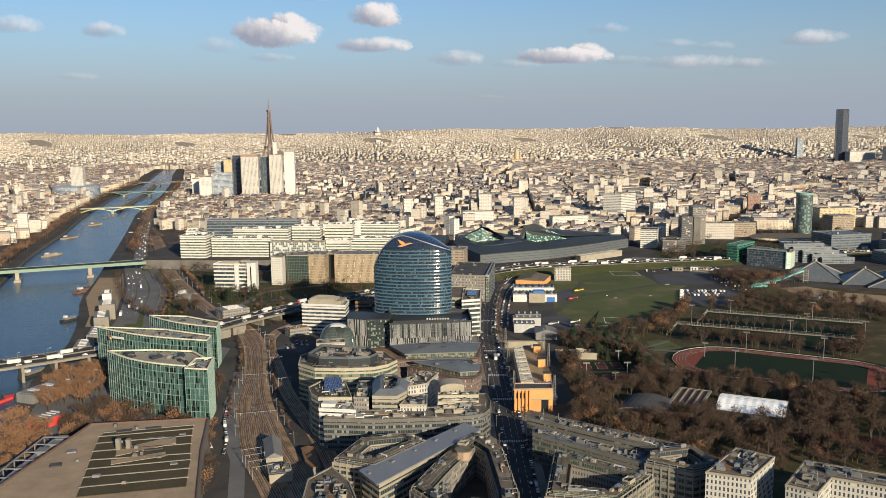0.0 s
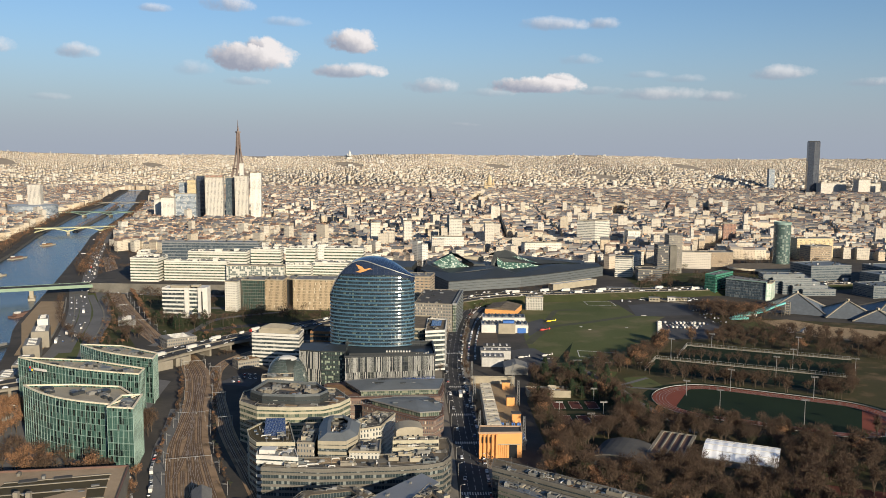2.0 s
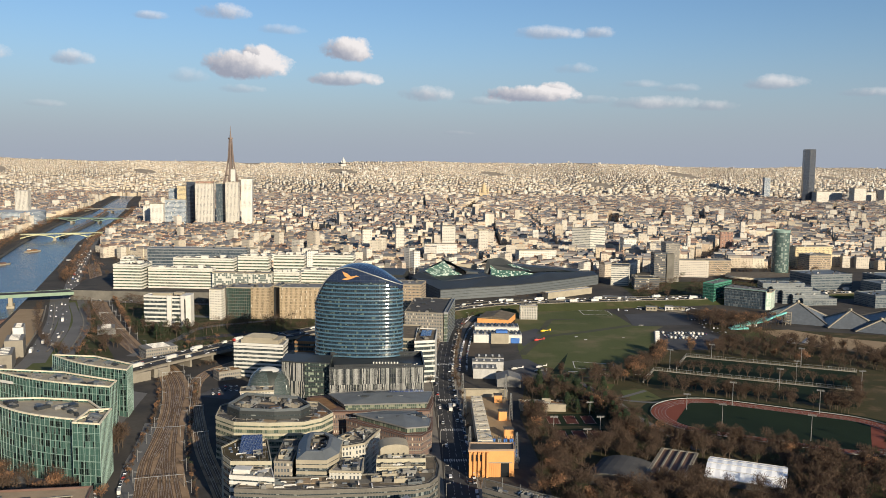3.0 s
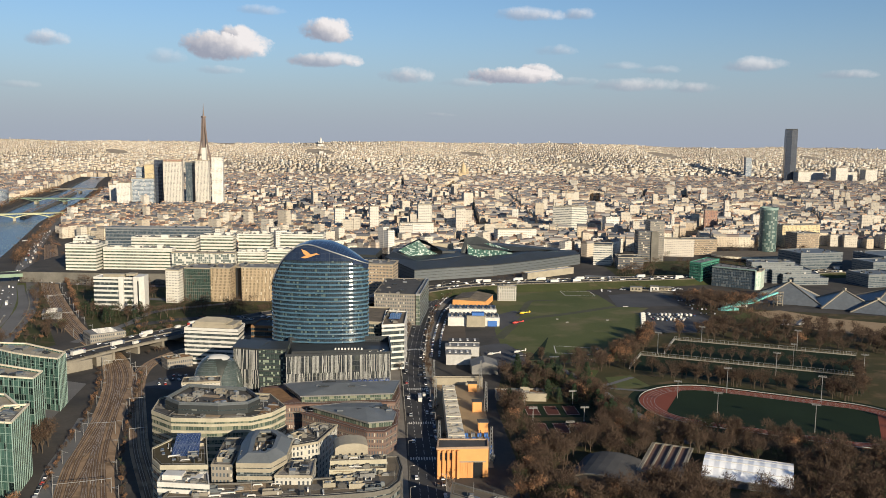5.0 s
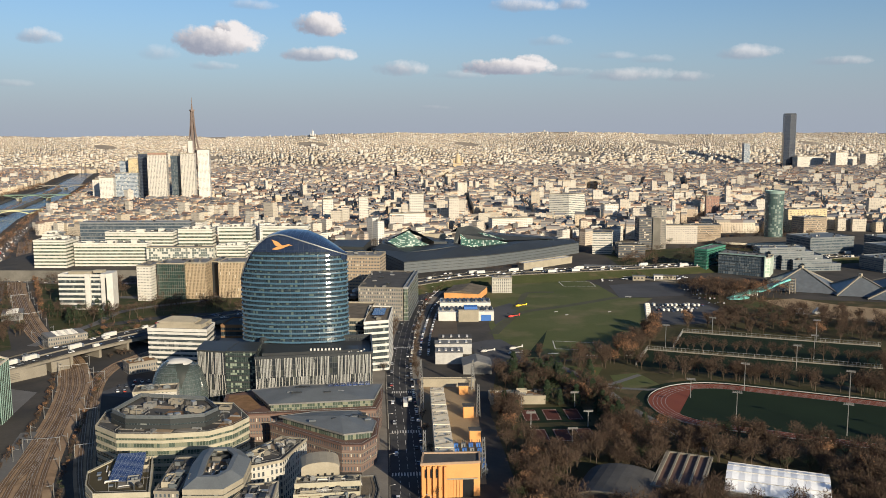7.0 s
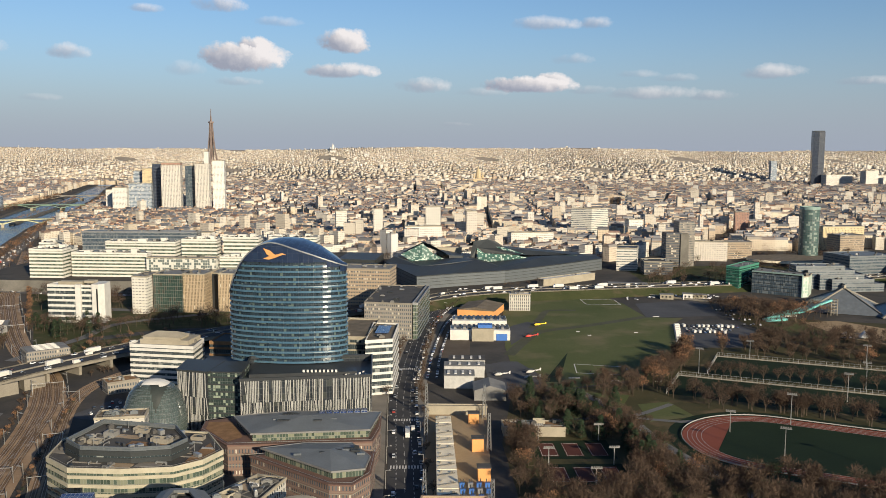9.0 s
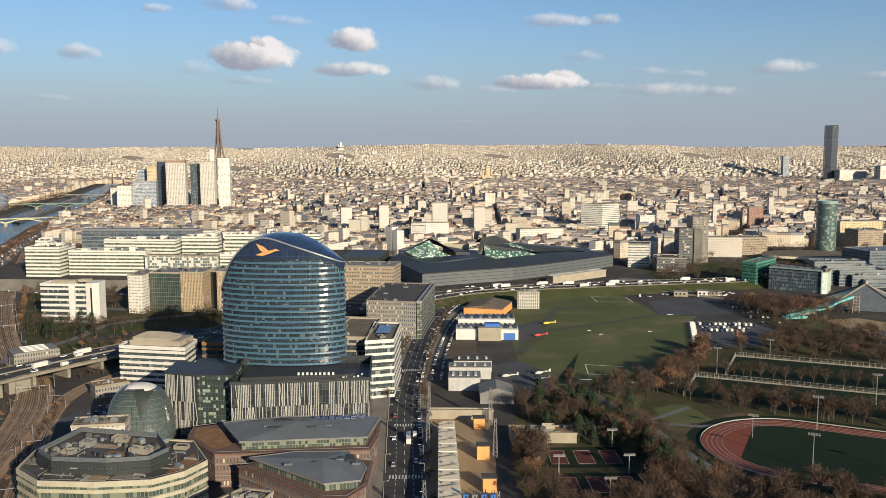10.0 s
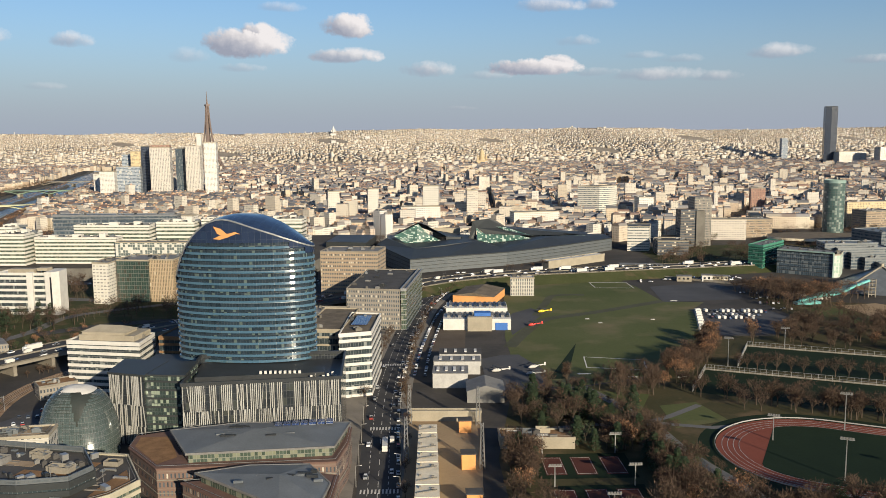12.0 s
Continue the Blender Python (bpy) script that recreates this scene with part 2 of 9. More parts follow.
def glazing(name, pane, frame_c, cell=(1.35, 3.5), bar=0.07, rough=0.08, vary=0.6, blind=(0.42, 0.44, 0.42), blinds=0.18, spec=0.8, metal=0.0):
    """A curtain wall: panes of uneven tint between bars, some with blinds down."""
    def build(n):
        uv = n.add("SeparateXYZ", None, Vector=n.add("UVMap").outputs[0]).outputs
        a, b = n.math("DIVIDE", uv[0], cell[0]), n.math("DIVIDE", uv[1], cell[1])
        fa, fb = n.math("FRACT", a), n.math("FRACT", b)
        edge = n.math("MAXIMUM", n.math("LESS_THAN", fa, bar), n.math("LESS_THAN", fb, bar * cell[0] / cell[1] * 1.4))
        key = n.add("CombineXYZ", None, X=n.math("FLOOR", a), Y=n.math("FLOOR", b), Z=n.add("ObjectInfo").outputs["Random"])
        wn = n.add("TexWhiteNoise", {"noise_dimensions": "3D"}, Vector=key.outputs[0])
        r = wn.outputs[0]
        broad = n.noise(0.09, 2, n.place())
        c = n.mix(n.math("MULTIPLY", n.math("ADD", r, broad), 0.5 * vary, clamp=True), pane, tuple(min(1, x * 3.0 + 0.03) for x in pane))
        c = n.mix(n.math("GREATER_THAN", r, 1 - blinds), c, blind)
        c = n.mix(edge, c, frame_c)
        # every pane sits at its own very slight angle
        nor = n.add("NewGeometry").outputs["Normal"]
        off = n.add("VectorMath", {"operation": "SUBTRACT"}, i0=wn.outputs[1], i1=(0.5, 0.5, 0.5)).outputs[0]
        sc = n.add("VectorMath", {"operation": "SCALE"}, i0=off, Scale=0.035).outputs[0]
        tip = n.add("VectorMath", {"operation": "NORMALIZE"}, i0=n.add("VectorMath", {"operation": "ADD"}, i0=nor, i1=sc).outputs[0]).outputs[0]
        p = surface(n, c, n.math("ADD", rough, n.math("MULTIPLY", edge, 0.35)), metal, spec=spec)
        n.put(p.inputs["Normal"], tip)
        return p
    return material(name, build)


def cloth(name, c1, c2, scale, fine, rough=0.9, extra=None):
    """Ground covers: two colours in patches, with a fine grain."""
    def build(n):
        w = n.place()
        a = n.noise(scale, 5, w, 0.6)
        b = n.noise(fine, 3, w)
        c = n.mix(n.math("MULTIPLY", n.math("SUBTRACT", a, 0.3), 2.4, clamp=True), c1, c2)
        c = n.mix(n.math("MULTIPLY", b, 0.45), c, tuple(x * 0.45 for x in c1))
        if extra:
            e = n.math("MULTIPLY", n.math("SUBTRACT", n.noise(extra[1], 4, w), 0.52), 6.0, clamp=True)
            c = n.mix(e, c, extra[0])
        return surface(n, c, rough, 0.0, b, 0.08, 0.12)
    return material(name, build)


M = {}
M["ground"] = cloth("city_ground", (0.058, 0.054, 0.050), (0.105, 0.094, 0.082), 0.02, 0.4, extra=((0.046, 0.045, 0.044), 0.035))
M["asphalt"] = cloth("asphalt", (0.051, 0.051, 0.056), (0.086, 0.085, 0.083), 0.05, 0.8)
M["tarmac"] = cloth("tarmac", (0.070, 0.072, 0.078), (0.104, 0.104, 0.110), 0.03, 0.6)
M["paving"] = cloth("paving", (0.189, 0.170, 0.146), (0.284, 0.255, 0.217), 0.08, 1.0)
M["grass"] = cloth("grass", (0.078, 0.096, 0.034), (0.122, 0.128, 0.056), 0.012, 0.5, extra=((0.150, 0.128, 0.070), 0.018))
M["turf"] = cloth("dark_turf", (0.010, 0.020, 0.011), (0.017, 0.031, 0.015), 0.02, 0.7)
M["parkfloor"] = cloth("leaf_litter", (0.050, 0.050, 0.023), (0.088, 0.073, 0.038), 0.03, 0.6, extra=((0.125, 0.090, 0.052), 0.05))
M["track"] = cloth("red_running_track", (0.187, 0.054, 0.036), (0.245, 0.079, 0.054), 0.03, 0.8)
M["ballast"] = cloth("rail_ballast", (0.135, 0.088, 0.056), (0.21, 0.14, 0.09), 0.06, 1.6, extra=((0.26, 0.19, 0.125), 0.1))
M["railsoil"] = cloth("railway_soil", (0.264, 0.174, 0.108), (0.432, 0.306, 0.198), 0.06, 1.2, extra=((0.156, 0.108, 0.066), 0.08))
M["rail"] = plain("worn_rail", (0.36, 0.28, 0.21), 0.5, 0.2, metal=0.3)
M["sand"] = cloth("sand", (0.315, 0.225, 0.135), (0.375, 0.277, 0.173), 0.05, 0.8)
M["concrete"] = plain("concrete", (0.205, 0.184, 0.150), 0.85, 0.28, 0.08)
M["concrete_d"] = plain("weathered_concrete", (0.136, 0.126, 0.109), 0.9, 0.3, 0.1)
M["white"] = plain("white_paint", (0.54, 0.52, 0.48), 0.6, 0.14, 0.2)
M["cream"] = plain("cream_render", (0.30, 0.264, 0.20), 0.75, 0.2, 0.12)
M["grey"] = plain("grey_metal_roof", (0.150, 0.162, 0.168), 0.5, 0.2, 0.1, 0.2)
M["lightgrey"] = plain("light_grey_roof", (0.175, 0.170, 0.160), 0.7, 0.28, 0.12)
M["dark"] = plain("dark_cladding", (0.032, 0.035, 0.038), 0.45, 0.25, 0.1)
M["roofgravel"] = plain("gravel_roof", (0.135, 0.110, 0.080), 0.95, 0.45, 0.12)
M["roofdark"] = plain("bitumen_roof", (0.068, 0.065, 0.062), 0.9, 0.3, 0.12)
M["rust"] = plain("planted_brown_roof", (0.204, 0.116, 0.058), 0.95, 0.35, 0.25)
M["brick"] = plain("red_brown_brick", (0.135, 0.082, 0.066), 0.85, 0.2, 0.3)
M["orange"] = plain("orange_render", (0.60, 0.29, 0.105), 0.75, 0.14, 0.1)
M["steel"] = plain("galvanised_steel", (0.345, 0.345, 0.338), 0.4, 0.15, 0.3, 0.6)
M["blue"] = plain("blue_paint", (0.05, 0.14, 0.40), 0.5, 0.15)
M["yellow"] = plain("yellow_paint", (0.80, 0.55, 0.04), 0.45, 0.1)
M["red"] = plain("red_paint", (0.55, 0.06, 0.05), 0.45, 0.15)
M["bark"] = plain("bark", (0.080, 0.060, 0.044), 0.95, 0.3, 0.5)
M["twig"] = plain("bare_twigs", (0.074, 0.049, 0.034), 0.95, 0.35, 0.04, isle=0.6)
M["rusty_leaf"] = plain("brown_plane_leaves", (0.205, 0.112, 0.062), 0.9, 0.3, 0.05, isle=0.6)
M["evergreen"] = plain("evergreen_needles", (0.032, 0.050, 0.024), 0.9, 0.35, 0.05, isle=0.6)
M["hedge"] = plain("hedge_leaves", (0.040, 0.052, 0.024), 0.9, 0.3, 0.1, isle=0.5)
M["solar"] = glazing("solar_panels", (0.015, 0.03, 0.09), (0.25, 0.27, 0.3), (1.6, 1.0), 0.06, 0.12, 0.4, (0.02, 0.04, 0.11), 0.3)
M["seq"] = glazing("tower_glass", (0.008, 0.016, 0.024), (0.016, 0.022, 0.028), (1.35, 2.4), 0.08, 0.05, 0.6, (0.085, 0.115, 0.11), 0.12, 1.0)
M["seqband"] = glazing("tower_spandrel_glass", (0.040, 0.082, 0.112), (0.045, 0.080, 0.105), (8.1, 8.0), 0.02, 0.07, 0.18, (0.055, 0.105, 0.140), 0.3, 1.0)
M["seqcrown"] = glazing("crown_glass", (0.012, 0.022, 0.05), (0.02, 0.03, 0.05), (2.7, 4.0), 0.03, 0.10, 0.2, (0.02, 0.035, 0.07), 0.1, 0.8)
M["green"] = glazing("green_glass", (0.022, 0.052, 0.043), (0.10, 0.15, 0.13), (1.55, 4.0), 0.10, 0.08, 0.8, (0.008, 0.014, 0.014), 0.30, 0.8)
M["greydark"] = glazing("office_glass", (0.017, 0.025, 0.028), (0.112, 0.119, 0.119), (1.5, 3.4), 0.10, 0.1, 0.6, (0.210, 0.224, 0.210), 0.14)
M["officegreen"] = glazing("greenish_office_glass", (0.033, 0.047, 0.036), (0.165, 0.171, 0.138), (1.4, 3.4), 0.12, 0.12, 0.7, (0.187, 0.198, 0.143), 0.25)
M["emerald"] = glazing("emerald_glass", (0.008, 0.050, 0.036), (0.05, 0.105, 0.085), (2.4, 3.6), 0.09, 0.1, 0.6, (0.10, 0.17, 0.14), 0.15)
M["steelglass"] = glazing("blue_grey_glass", (0.028, 0.042, 0.055), (0.105, 0.118, 0.13), (2.0, 3.5), 0.12, 0.12, 0.6, (0.14, 0.16, 0.17), 0.2)
M["haus"] = facade("stone_facade", [(0.49, 0.385, 0.265), (0.61, 0.515, 0.39), (0.53, 0.44, 0.32), (0.635, 0.56, 0.445), (0.37, 0.27, 0.19), (0.60, 0.505, 0.385), (0.645, 0.59, 0.50), (0.48, 0.37, 0.26)], (0.14, 0.13, 0.115), hole=(0.36, 0.5))
M["hausthing"] = facade("near_stone_facade", [(0.50, 0.42, 0.31), (0.61, 0.54, 0.43), (0.65, 0.60, 0.51), (0.45, 0.34, 0.26), (0.62, 0.55, 0.44), (0.67, 0.64, 0.58)], glass=(0.11, 0.105, 0.10), hole=(0.36, 0.5), isle=False)
M["modern"] = facade("modern_block_facade", [(0.57, 0.525, 0.45), (0.51, 0.45, 0.365), (0.60, 0.565, 0.51), (0.44, 0.37, 0.28)], (0.19, 0.18, 0.165), cell=(3.4, 2.9), hole=(0.62, 0.40))
M["modernthing"] = facade("near_modern_facade", [(0.64, 0.61, 0.54), (0.58, 0.53, 0.45), (0.67, 0.65, 0.61), (0.50, 0.43, 0.35)], glass=(0.17, 0.165, 0.155), cell=(3.4, 2.9), hole=(0.66, 0.40), isle=False)
def build_roofs(n):
    geo = n.add("NewGeometry")
    c = n.ramp(geo.outputs["Random Per Island"], (0.0, (0.075, 0.077, 0.085)), (0.25, (0.14, 0.14, 0.15)), (0.5, (0.20, 0.195, 0.20)), (0.7, (0.28, 0.245, 0.20)), (0.85, (0.21, 0.125, 0.09)), (1.0, (0.12, 0.115, 0.112)))
    a = n.noise(0.15, 4, geo.outputs["Position"])
    return surface(n, n.mix(n.math("MULTIPLY", a, 0.6), c, n.mix(0.35, c, (0.06, 0.055, 0.05))), 0.6, 0.1, n.noise(1.0, 3, geo.outputs["Position"]), 0.05)


M["zinc"] = material("zinc_and_slate_roof", build_roofs)
M["chimney"] = plain("chimney_brick", (0.46, 0.30, 0.20), 0.9, 0.25, 0.1, isle=0.5)
M["whiteslab"] = facade("white_slab_facade", [(0.54, 0.52, 0.46)], cell=(2.2, 3.4), hole=(0.9, 0.34), isle=False, lit=0.03)
M["tan"] = facade("tan_office_facade", [(0.31, 0.235, 0.16)], cell=(1.6, 3.4), hole=(0.6, 0.42), isle=False)
M["brickwin"] = facade("brick_window_facade", [(0.155, 0.100, 0.082)], cell=(1.5, 3.5), hole=(0.4, 0.55), isle=False, lit=0.12)
M["whitewin"] = facade("white_window_facade", [(0.46, 0.44, 0.39)], (0.04, 0.045, 0.05), cell=(2.0, 3.2), hole=(0.46, 0.62), isle=False, lit=0.05)
M["greywin"] = facade("grey_stone_facade", [(0.235, 0.212, 0.182)], cell=(1.7, 3.3), hole=(0.5, 0.5), isle=False)
M["iron"] = plain("brown_iron", (0.18, 0.138, 0.122), 0.6, 0.2, 0.02)
M["bridgegreen"] = plain("pale_green_steel", (0.18, 0.25, 0.18), 0.5, 0.15)
M["bridgeyellow"] = plain("yellow_green_steel", (0.42, 0.41, 0.24), 0.5, 0.15)
M["monty"] = glazing("blue_black_glass", (0.014, 0.020, 0.034), (0.04, 0.05, 0.07), (3.0, 3.6), 0.15, 0.12, 0.4, (0.03, 0.03, 0.035), 0.1)
M["scales"] = glazing("glass_scales", (0.042, 0.056, 0.052), (0.11, 0.125, 0.118), (1.5, 2.3), 0.08, 0.2, 0.5, (0.085, 0.10, 0.094), 0.2, 0.6)
M["eggdark"] = plain("dark_inner_shell", (0.03, 0.036, 0.033), 0.5, 0.2)
M["finwhite"] = plain("pale_fin", (0.34, 0.335, 0.315), 0.5, 0.15, 0.3)
M["plantroof"] = plain("pale_gravel_roof", (0.31, 0.23, 0.15), 0.95, 0.28, 0.08)
# hill ground, paler than the city's: far roofs and haze put into its colour
M["farland"] = cloth("far_roofscape", (0.20, 0.175, 0.15), (0.30, 0.265, 0.22), 0.02, 0.1)
M["zincpale"] = plain("pale_zinc", (0.238, 0.241, 0.245), 0.45, 0.12, 0.08, 0.3)
M["brickpale"] = plain("pale_brown_stone", (0.34, 0.24, 0.165), 0.9, 0.15, 0.2)
M["steelgreen"] = plain("pale_green_metal", (0.21, 0.29, 0.26), 0.45, 0.12)
M["mossroof"] = cloth("mossy_roof", (0.070, 0.058, 0.034), (0.105, 0.085, 0.05), 0.05, 0.6)
M["slate"] = plain("dark_slate_metal", (0.040, 0.044, 0.045), 0.5, 0.25, 0.03, 0.2)
M["louvre"] = glazing("grey_louvre", (0.050, 0.060, 0.066), (0.085, 0.094, 0.10), (1.2, 1.0), 0.22, 0.35, 0.5, (0.10, 0.11, 0.115), 0.3)
M["glitter"] = glazing("green_white_scales", (0.030, 0.075, 0.055), (0.02, 0.035, 0.03), (2.2, 1.9), 0.10, 0.3, 0.8, (0.46, 0.54, 0.46), 0.30)
M["palecheck"] = glazing("pale_checker", (0.210, 0.294, 0.238), (0.490, 0.525, 0.462), (3.0, 3.6), 0.2, 0.3, 0.5, (0.504, 0.532, 0.462), 0.4)
M["patterned"] = glazing("black_white_panels", (0.06, 0.075, 0.07), (0.50, 0.49, 0.43), (2.6, 3.0), 0.12, 0.3, 0.6, (0.56, 0.54, 0.48), 0.40)
M["stripedark"] = facade("dark_banded_facade", [(0.12, 0.105, 0.095)], cell=(2.4, 3.4), hole=(0.9, 0.5), isle=False)
M["whiteslab2"] = facade("white_ribbed_facade", [(0.54, 0.50, 0.44)], (0.13, 0.13, 0.13), cell=(3.6, 3.0), hole=(0.45, 0.66), isle=False)
M["steelwin"] = facade("blue_grey_facade", [(0.36, 0.40, 0.44)], (0.05, 0.07, 0.1), (3.0, 3.3), (0.8, 0.55), isle=False)
M["tanlight"] = facade("yellow_stone_facade", [(0.576, 0.456, 0.264)], cell=(2.6, 3.3), hole=(0.4, 0.55), isle=False)
M["redwall"] = facade("red_wall_facade", [(0.34, 0.19, 0.14)], cell=(3.0, 3.0), hole=(0.4, 0.5), isle=False)
M["steelroof"] = glazing("glazed_roof", (0.075, 0.085, 0.095), (0.12, 0.128, 0.135), (3.0, 3.0), 0.12, 0.3, 0.4, (0.095, 0.105, 0.115), 0.3, 0.4)
M["gold"] = plain("gilded_stone", (0.46, 0.36, 0.22), 0.6, 0.15)
M["tyre"] = plain("tyre", (0.03, 0.03, 0.03), 0.9)
M["carglass"] = plain("car_glass", (0.02, 0.025, 0.03), 0.1, 0.1)
M["windowblack"] = plain("dark_window", (0.02, 0.022, 0.025), 0.15, 0.2)
M["plastic"] = plain("translucent_white_sheet", (0.82, 0.83, 0.85), 0.5, 0.08, 0.2)
# darker than the track: a dark surface and tree shade, both in the colour
M["courtred"] = cloth("worn_red_court", (0.085, 0.032, 0.026), (0.12, 0.046, 0.036), 0.05, 0.8)
M["paleroof"] = plain("pale_cream_roofing", (0.66, 0.58, 0.44), 0.7, 0.22, 0.2)
M["podglass"] = glazing("black_office_glass", (0.014, 0.017, 0.02), (0.03, 0.033, 0.036), (1.5, 3.4), 0.10, 0.1, 0.5, (0.05, 0.055, 0.05), 0.2)
M["baypanes"] = glazing("green_bay_glass", (0.018, 0.028, 0.026), (0.05, 0.06, 0.055), (1.4, 2.05), 0.12, 0.12, 0.6, (0.24, 0.28, 0.22), 0.3)
M["wornstrip"] = cloth("worn_taxiway", (0.075, 0.078, 0.05), (0.10, 0.10, 0.07), 0.05, 0.6)
M["oldasphalt"] = cloth("worn_grey_asphalt", (0.135, 0.132, 0.130), (0.19, 0.185, 0.178), 0.03, 0.6)
M["turq"] = plain("turquoise_slide", (0.16, 0.46, 0.44), 0.35, 0.12)


def build_water(n):
    w = n.place()
    b = n.math("ADD", n.noise(0.12, 4, w), n.math("MULTIPLY", n.noise(0.9, 3, w), 0.35))
    return surface(n, n.mix(n.noise(0.01, 3, w), (0.028, 0.047, 0.070), (0.042, 0.066, 0.090)), 0.22, 0.0, b, 0.6, spec=0.32)


M["water"] = material("river_water", build_water)
M["parkgreen"] = cloth("rough_grass_and_scrub", (0.040, 0.052, 0.020), (0.078, 0.074, 0.034), 0.04, 0.5, extra=((0.105, 0.078, 0.046), 0.06))
M["whiteband"] = plain("white_stone_band", (0.57, 0.545, 0.485), 0.65, 0.15, 0.1)
M["cylglass"] = glazing("grey_green_scales", (0.034, 0.060, 0.055), (0.045, 0.06, 0.058), (3.0, 3.2), 0.10, 0.25, 0.7, (0.20, 0.25, 0.22), 0.25)
M["emeraldgrid"] = glazing("dark_green_office_glass", (0.020, 0.038, 0.032), (0.10, 0.10, 0.085), (2.2, 3.6), 0.14, 0.1, 0.4, (0.05, 0.05, 0.04), 0.2)
M["emeraldband"] = plain("green_enamel_panel", (0.06, 0.20, 0.14), 0.4, 0.15)
M["embankgrass"] = cloth("embankment_grass", (0.040, 0.050, 0.020), (0.070, 0.074, 0.032), 0.03, 0.5, extra=((0.095, 0.075, 0.045), 0.05))
M["pavebrown"] = cloth("brown_paving", (0.095, 0.075, 0.058), (0.14, 0.115, 0.09), 0.06, 0.8)
M["paleband"] = plain("pale_yellow_band", (0.37, 0.335, 0.25), 0.7, 0.2, 0.12)
M["shedgrey"] = plain("pale_grey_sheeting", (0.40, 0.39, 0.37), 0.6, 0.2, 0.3)
M["tangrid"] = facade("tan_grid_facade", [(0.40, 0.30, 0.19)], (0.10, 0.085, 0.06), cell=(1.5, 3.4), hole=(0.42, 0.8), isle=False, lit=0.05)


def build_paint(n):
    r = n.add("ObjectInfo").outputs["Random"]
    c = n.add("ValToRGB", None, Fac=r)
    c.color_ramp.interpolation = "CONSTANT"
    e = c.color_ramp.elements
    cols = [(0.0, (0.68, 0.68, 0.67)), (0.28, (0.03, 0.03, 0.035)), (0.55, (0.32, 0.33, 0.34)), (0.76, (0.12, 0.13, 0.15)), (0.86, (0.05, 0.09, 0.2)), (0.93, (0.4, 0.05, 0.04))]
    while len(e) < len(cols):
        e.new(0.5)
    for el, (p, k) in zip(e, cols):
        el.position, el.color = p, (*k, 1)
    return surface(n, c.outputs[0], 0.3)


M["farcar"] = plain("far_car_paint", (0.35, 0.35, 0.36), 0.35, 0.95, isle=2.4)
M["carpaint"] = material("car_paint", build_paint)

# ---------------- ground, river, roads ----------------
RIGHT_BANK = [(-250, 300), (-285, 480), (-316, 598), (-338, 669), (-358, 778), (-388, 873), (-439, 993), (-456, 1065), (-541, 1360), (-632, 1665), (-735, 1999), (-870, 2594), (-1020, 3150), (-1190, 3700), (-1330, 4200)]
LEFT_BANK = [(-345, 300), (-400, 480), (-432, 598), (-455, 669), (-488, 778), (-520, 873), (-560, 993), (-582, 1065), (-676, 1360), (-757, 1665), (-858, 1999), (-1010, 2594), (-1120, 3150), (-1270, 3700), (-1400, 4200)]


def bank(line, y):
    for (x0, y0), (x1, y1) in zip(line, line[1:]):
        if y <= y1 or (x1, y1) == line[-1]:
            return x0 + (x1 - x0) * (y - y0) / (y1 - y0)


# An added hill from 4.3 km on, in place of land farther off.
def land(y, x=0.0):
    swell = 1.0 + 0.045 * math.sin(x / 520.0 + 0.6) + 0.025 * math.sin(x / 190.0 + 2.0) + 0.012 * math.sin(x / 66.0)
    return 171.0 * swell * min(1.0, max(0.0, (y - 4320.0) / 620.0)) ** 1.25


gb, wb, qb = MB(), MB(), MB()
ys = [-700, -200, 100] + [300 + 60 * i for i in range(65)] + [4250, 4350, 4430, 4510, 4590, 4670, 4750, 4830, 4900, 4950]
ys = sorted(set(ys))
for y0, y1 in zip(ys, ys[1:]):
    l0, l1, r0, r1 = bank(LEFT_BANK, y0), bank(LEFT_BANK, y1), bank(RIGHT_BANK, y0), bank(RIGHT_BANK, y1)
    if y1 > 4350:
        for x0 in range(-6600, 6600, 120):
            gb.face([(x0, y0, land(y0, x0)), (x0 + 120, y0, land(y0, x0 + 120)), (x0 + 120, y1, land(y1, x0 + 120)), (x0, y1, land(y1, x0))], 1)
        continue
    z0, z1 = 0.0, 0.0
    if y0 >= 4190:
        l0, l1, r0, r1 = -1380, -1380, -1380, -1380
    gb.face([(-6600, y0, z0), (l0, y0, z0), (l1, y1, z1), (-6600, y1, z1)])
    gb.face([(r0, y0, z0), (6600, y0, z0), (6600, y1, z1), (r1, y1, z1)])
    if y0 < 4190:
        wb.face([(l0, y0, -5), (r0, y0, -5), (r1, y1, -5), (l1, y1, -5)])
        qb.face([(l0, y0, 0), (l1, y1, 0), (l1, y1, -6), (l0, y0, -6)])
        qb.face([(r1, y1, 0), (r0, y0, 0), (r0, y0, -6), (r1, y1, -6)])
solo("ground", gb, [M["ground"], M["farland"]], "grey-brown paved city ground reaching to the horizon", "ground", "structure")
solo("water", wb, M["water"], "dark blue wide river with small ripples", "river", "structure")
solo("quay_wall", qb, M["concrete_d"], "weathered stone quay walls along the river", "quay wall", "structure")


isl = MB().prism([(-826, 2115), (-816, 2115), (-936, 2650), (-1040, 3050), (-1052, 3050), (-948, 2650)], -6, -1)
solo("river_island", isl, M["concrete_d"], "narrow walled island along the river", "island", "structure")


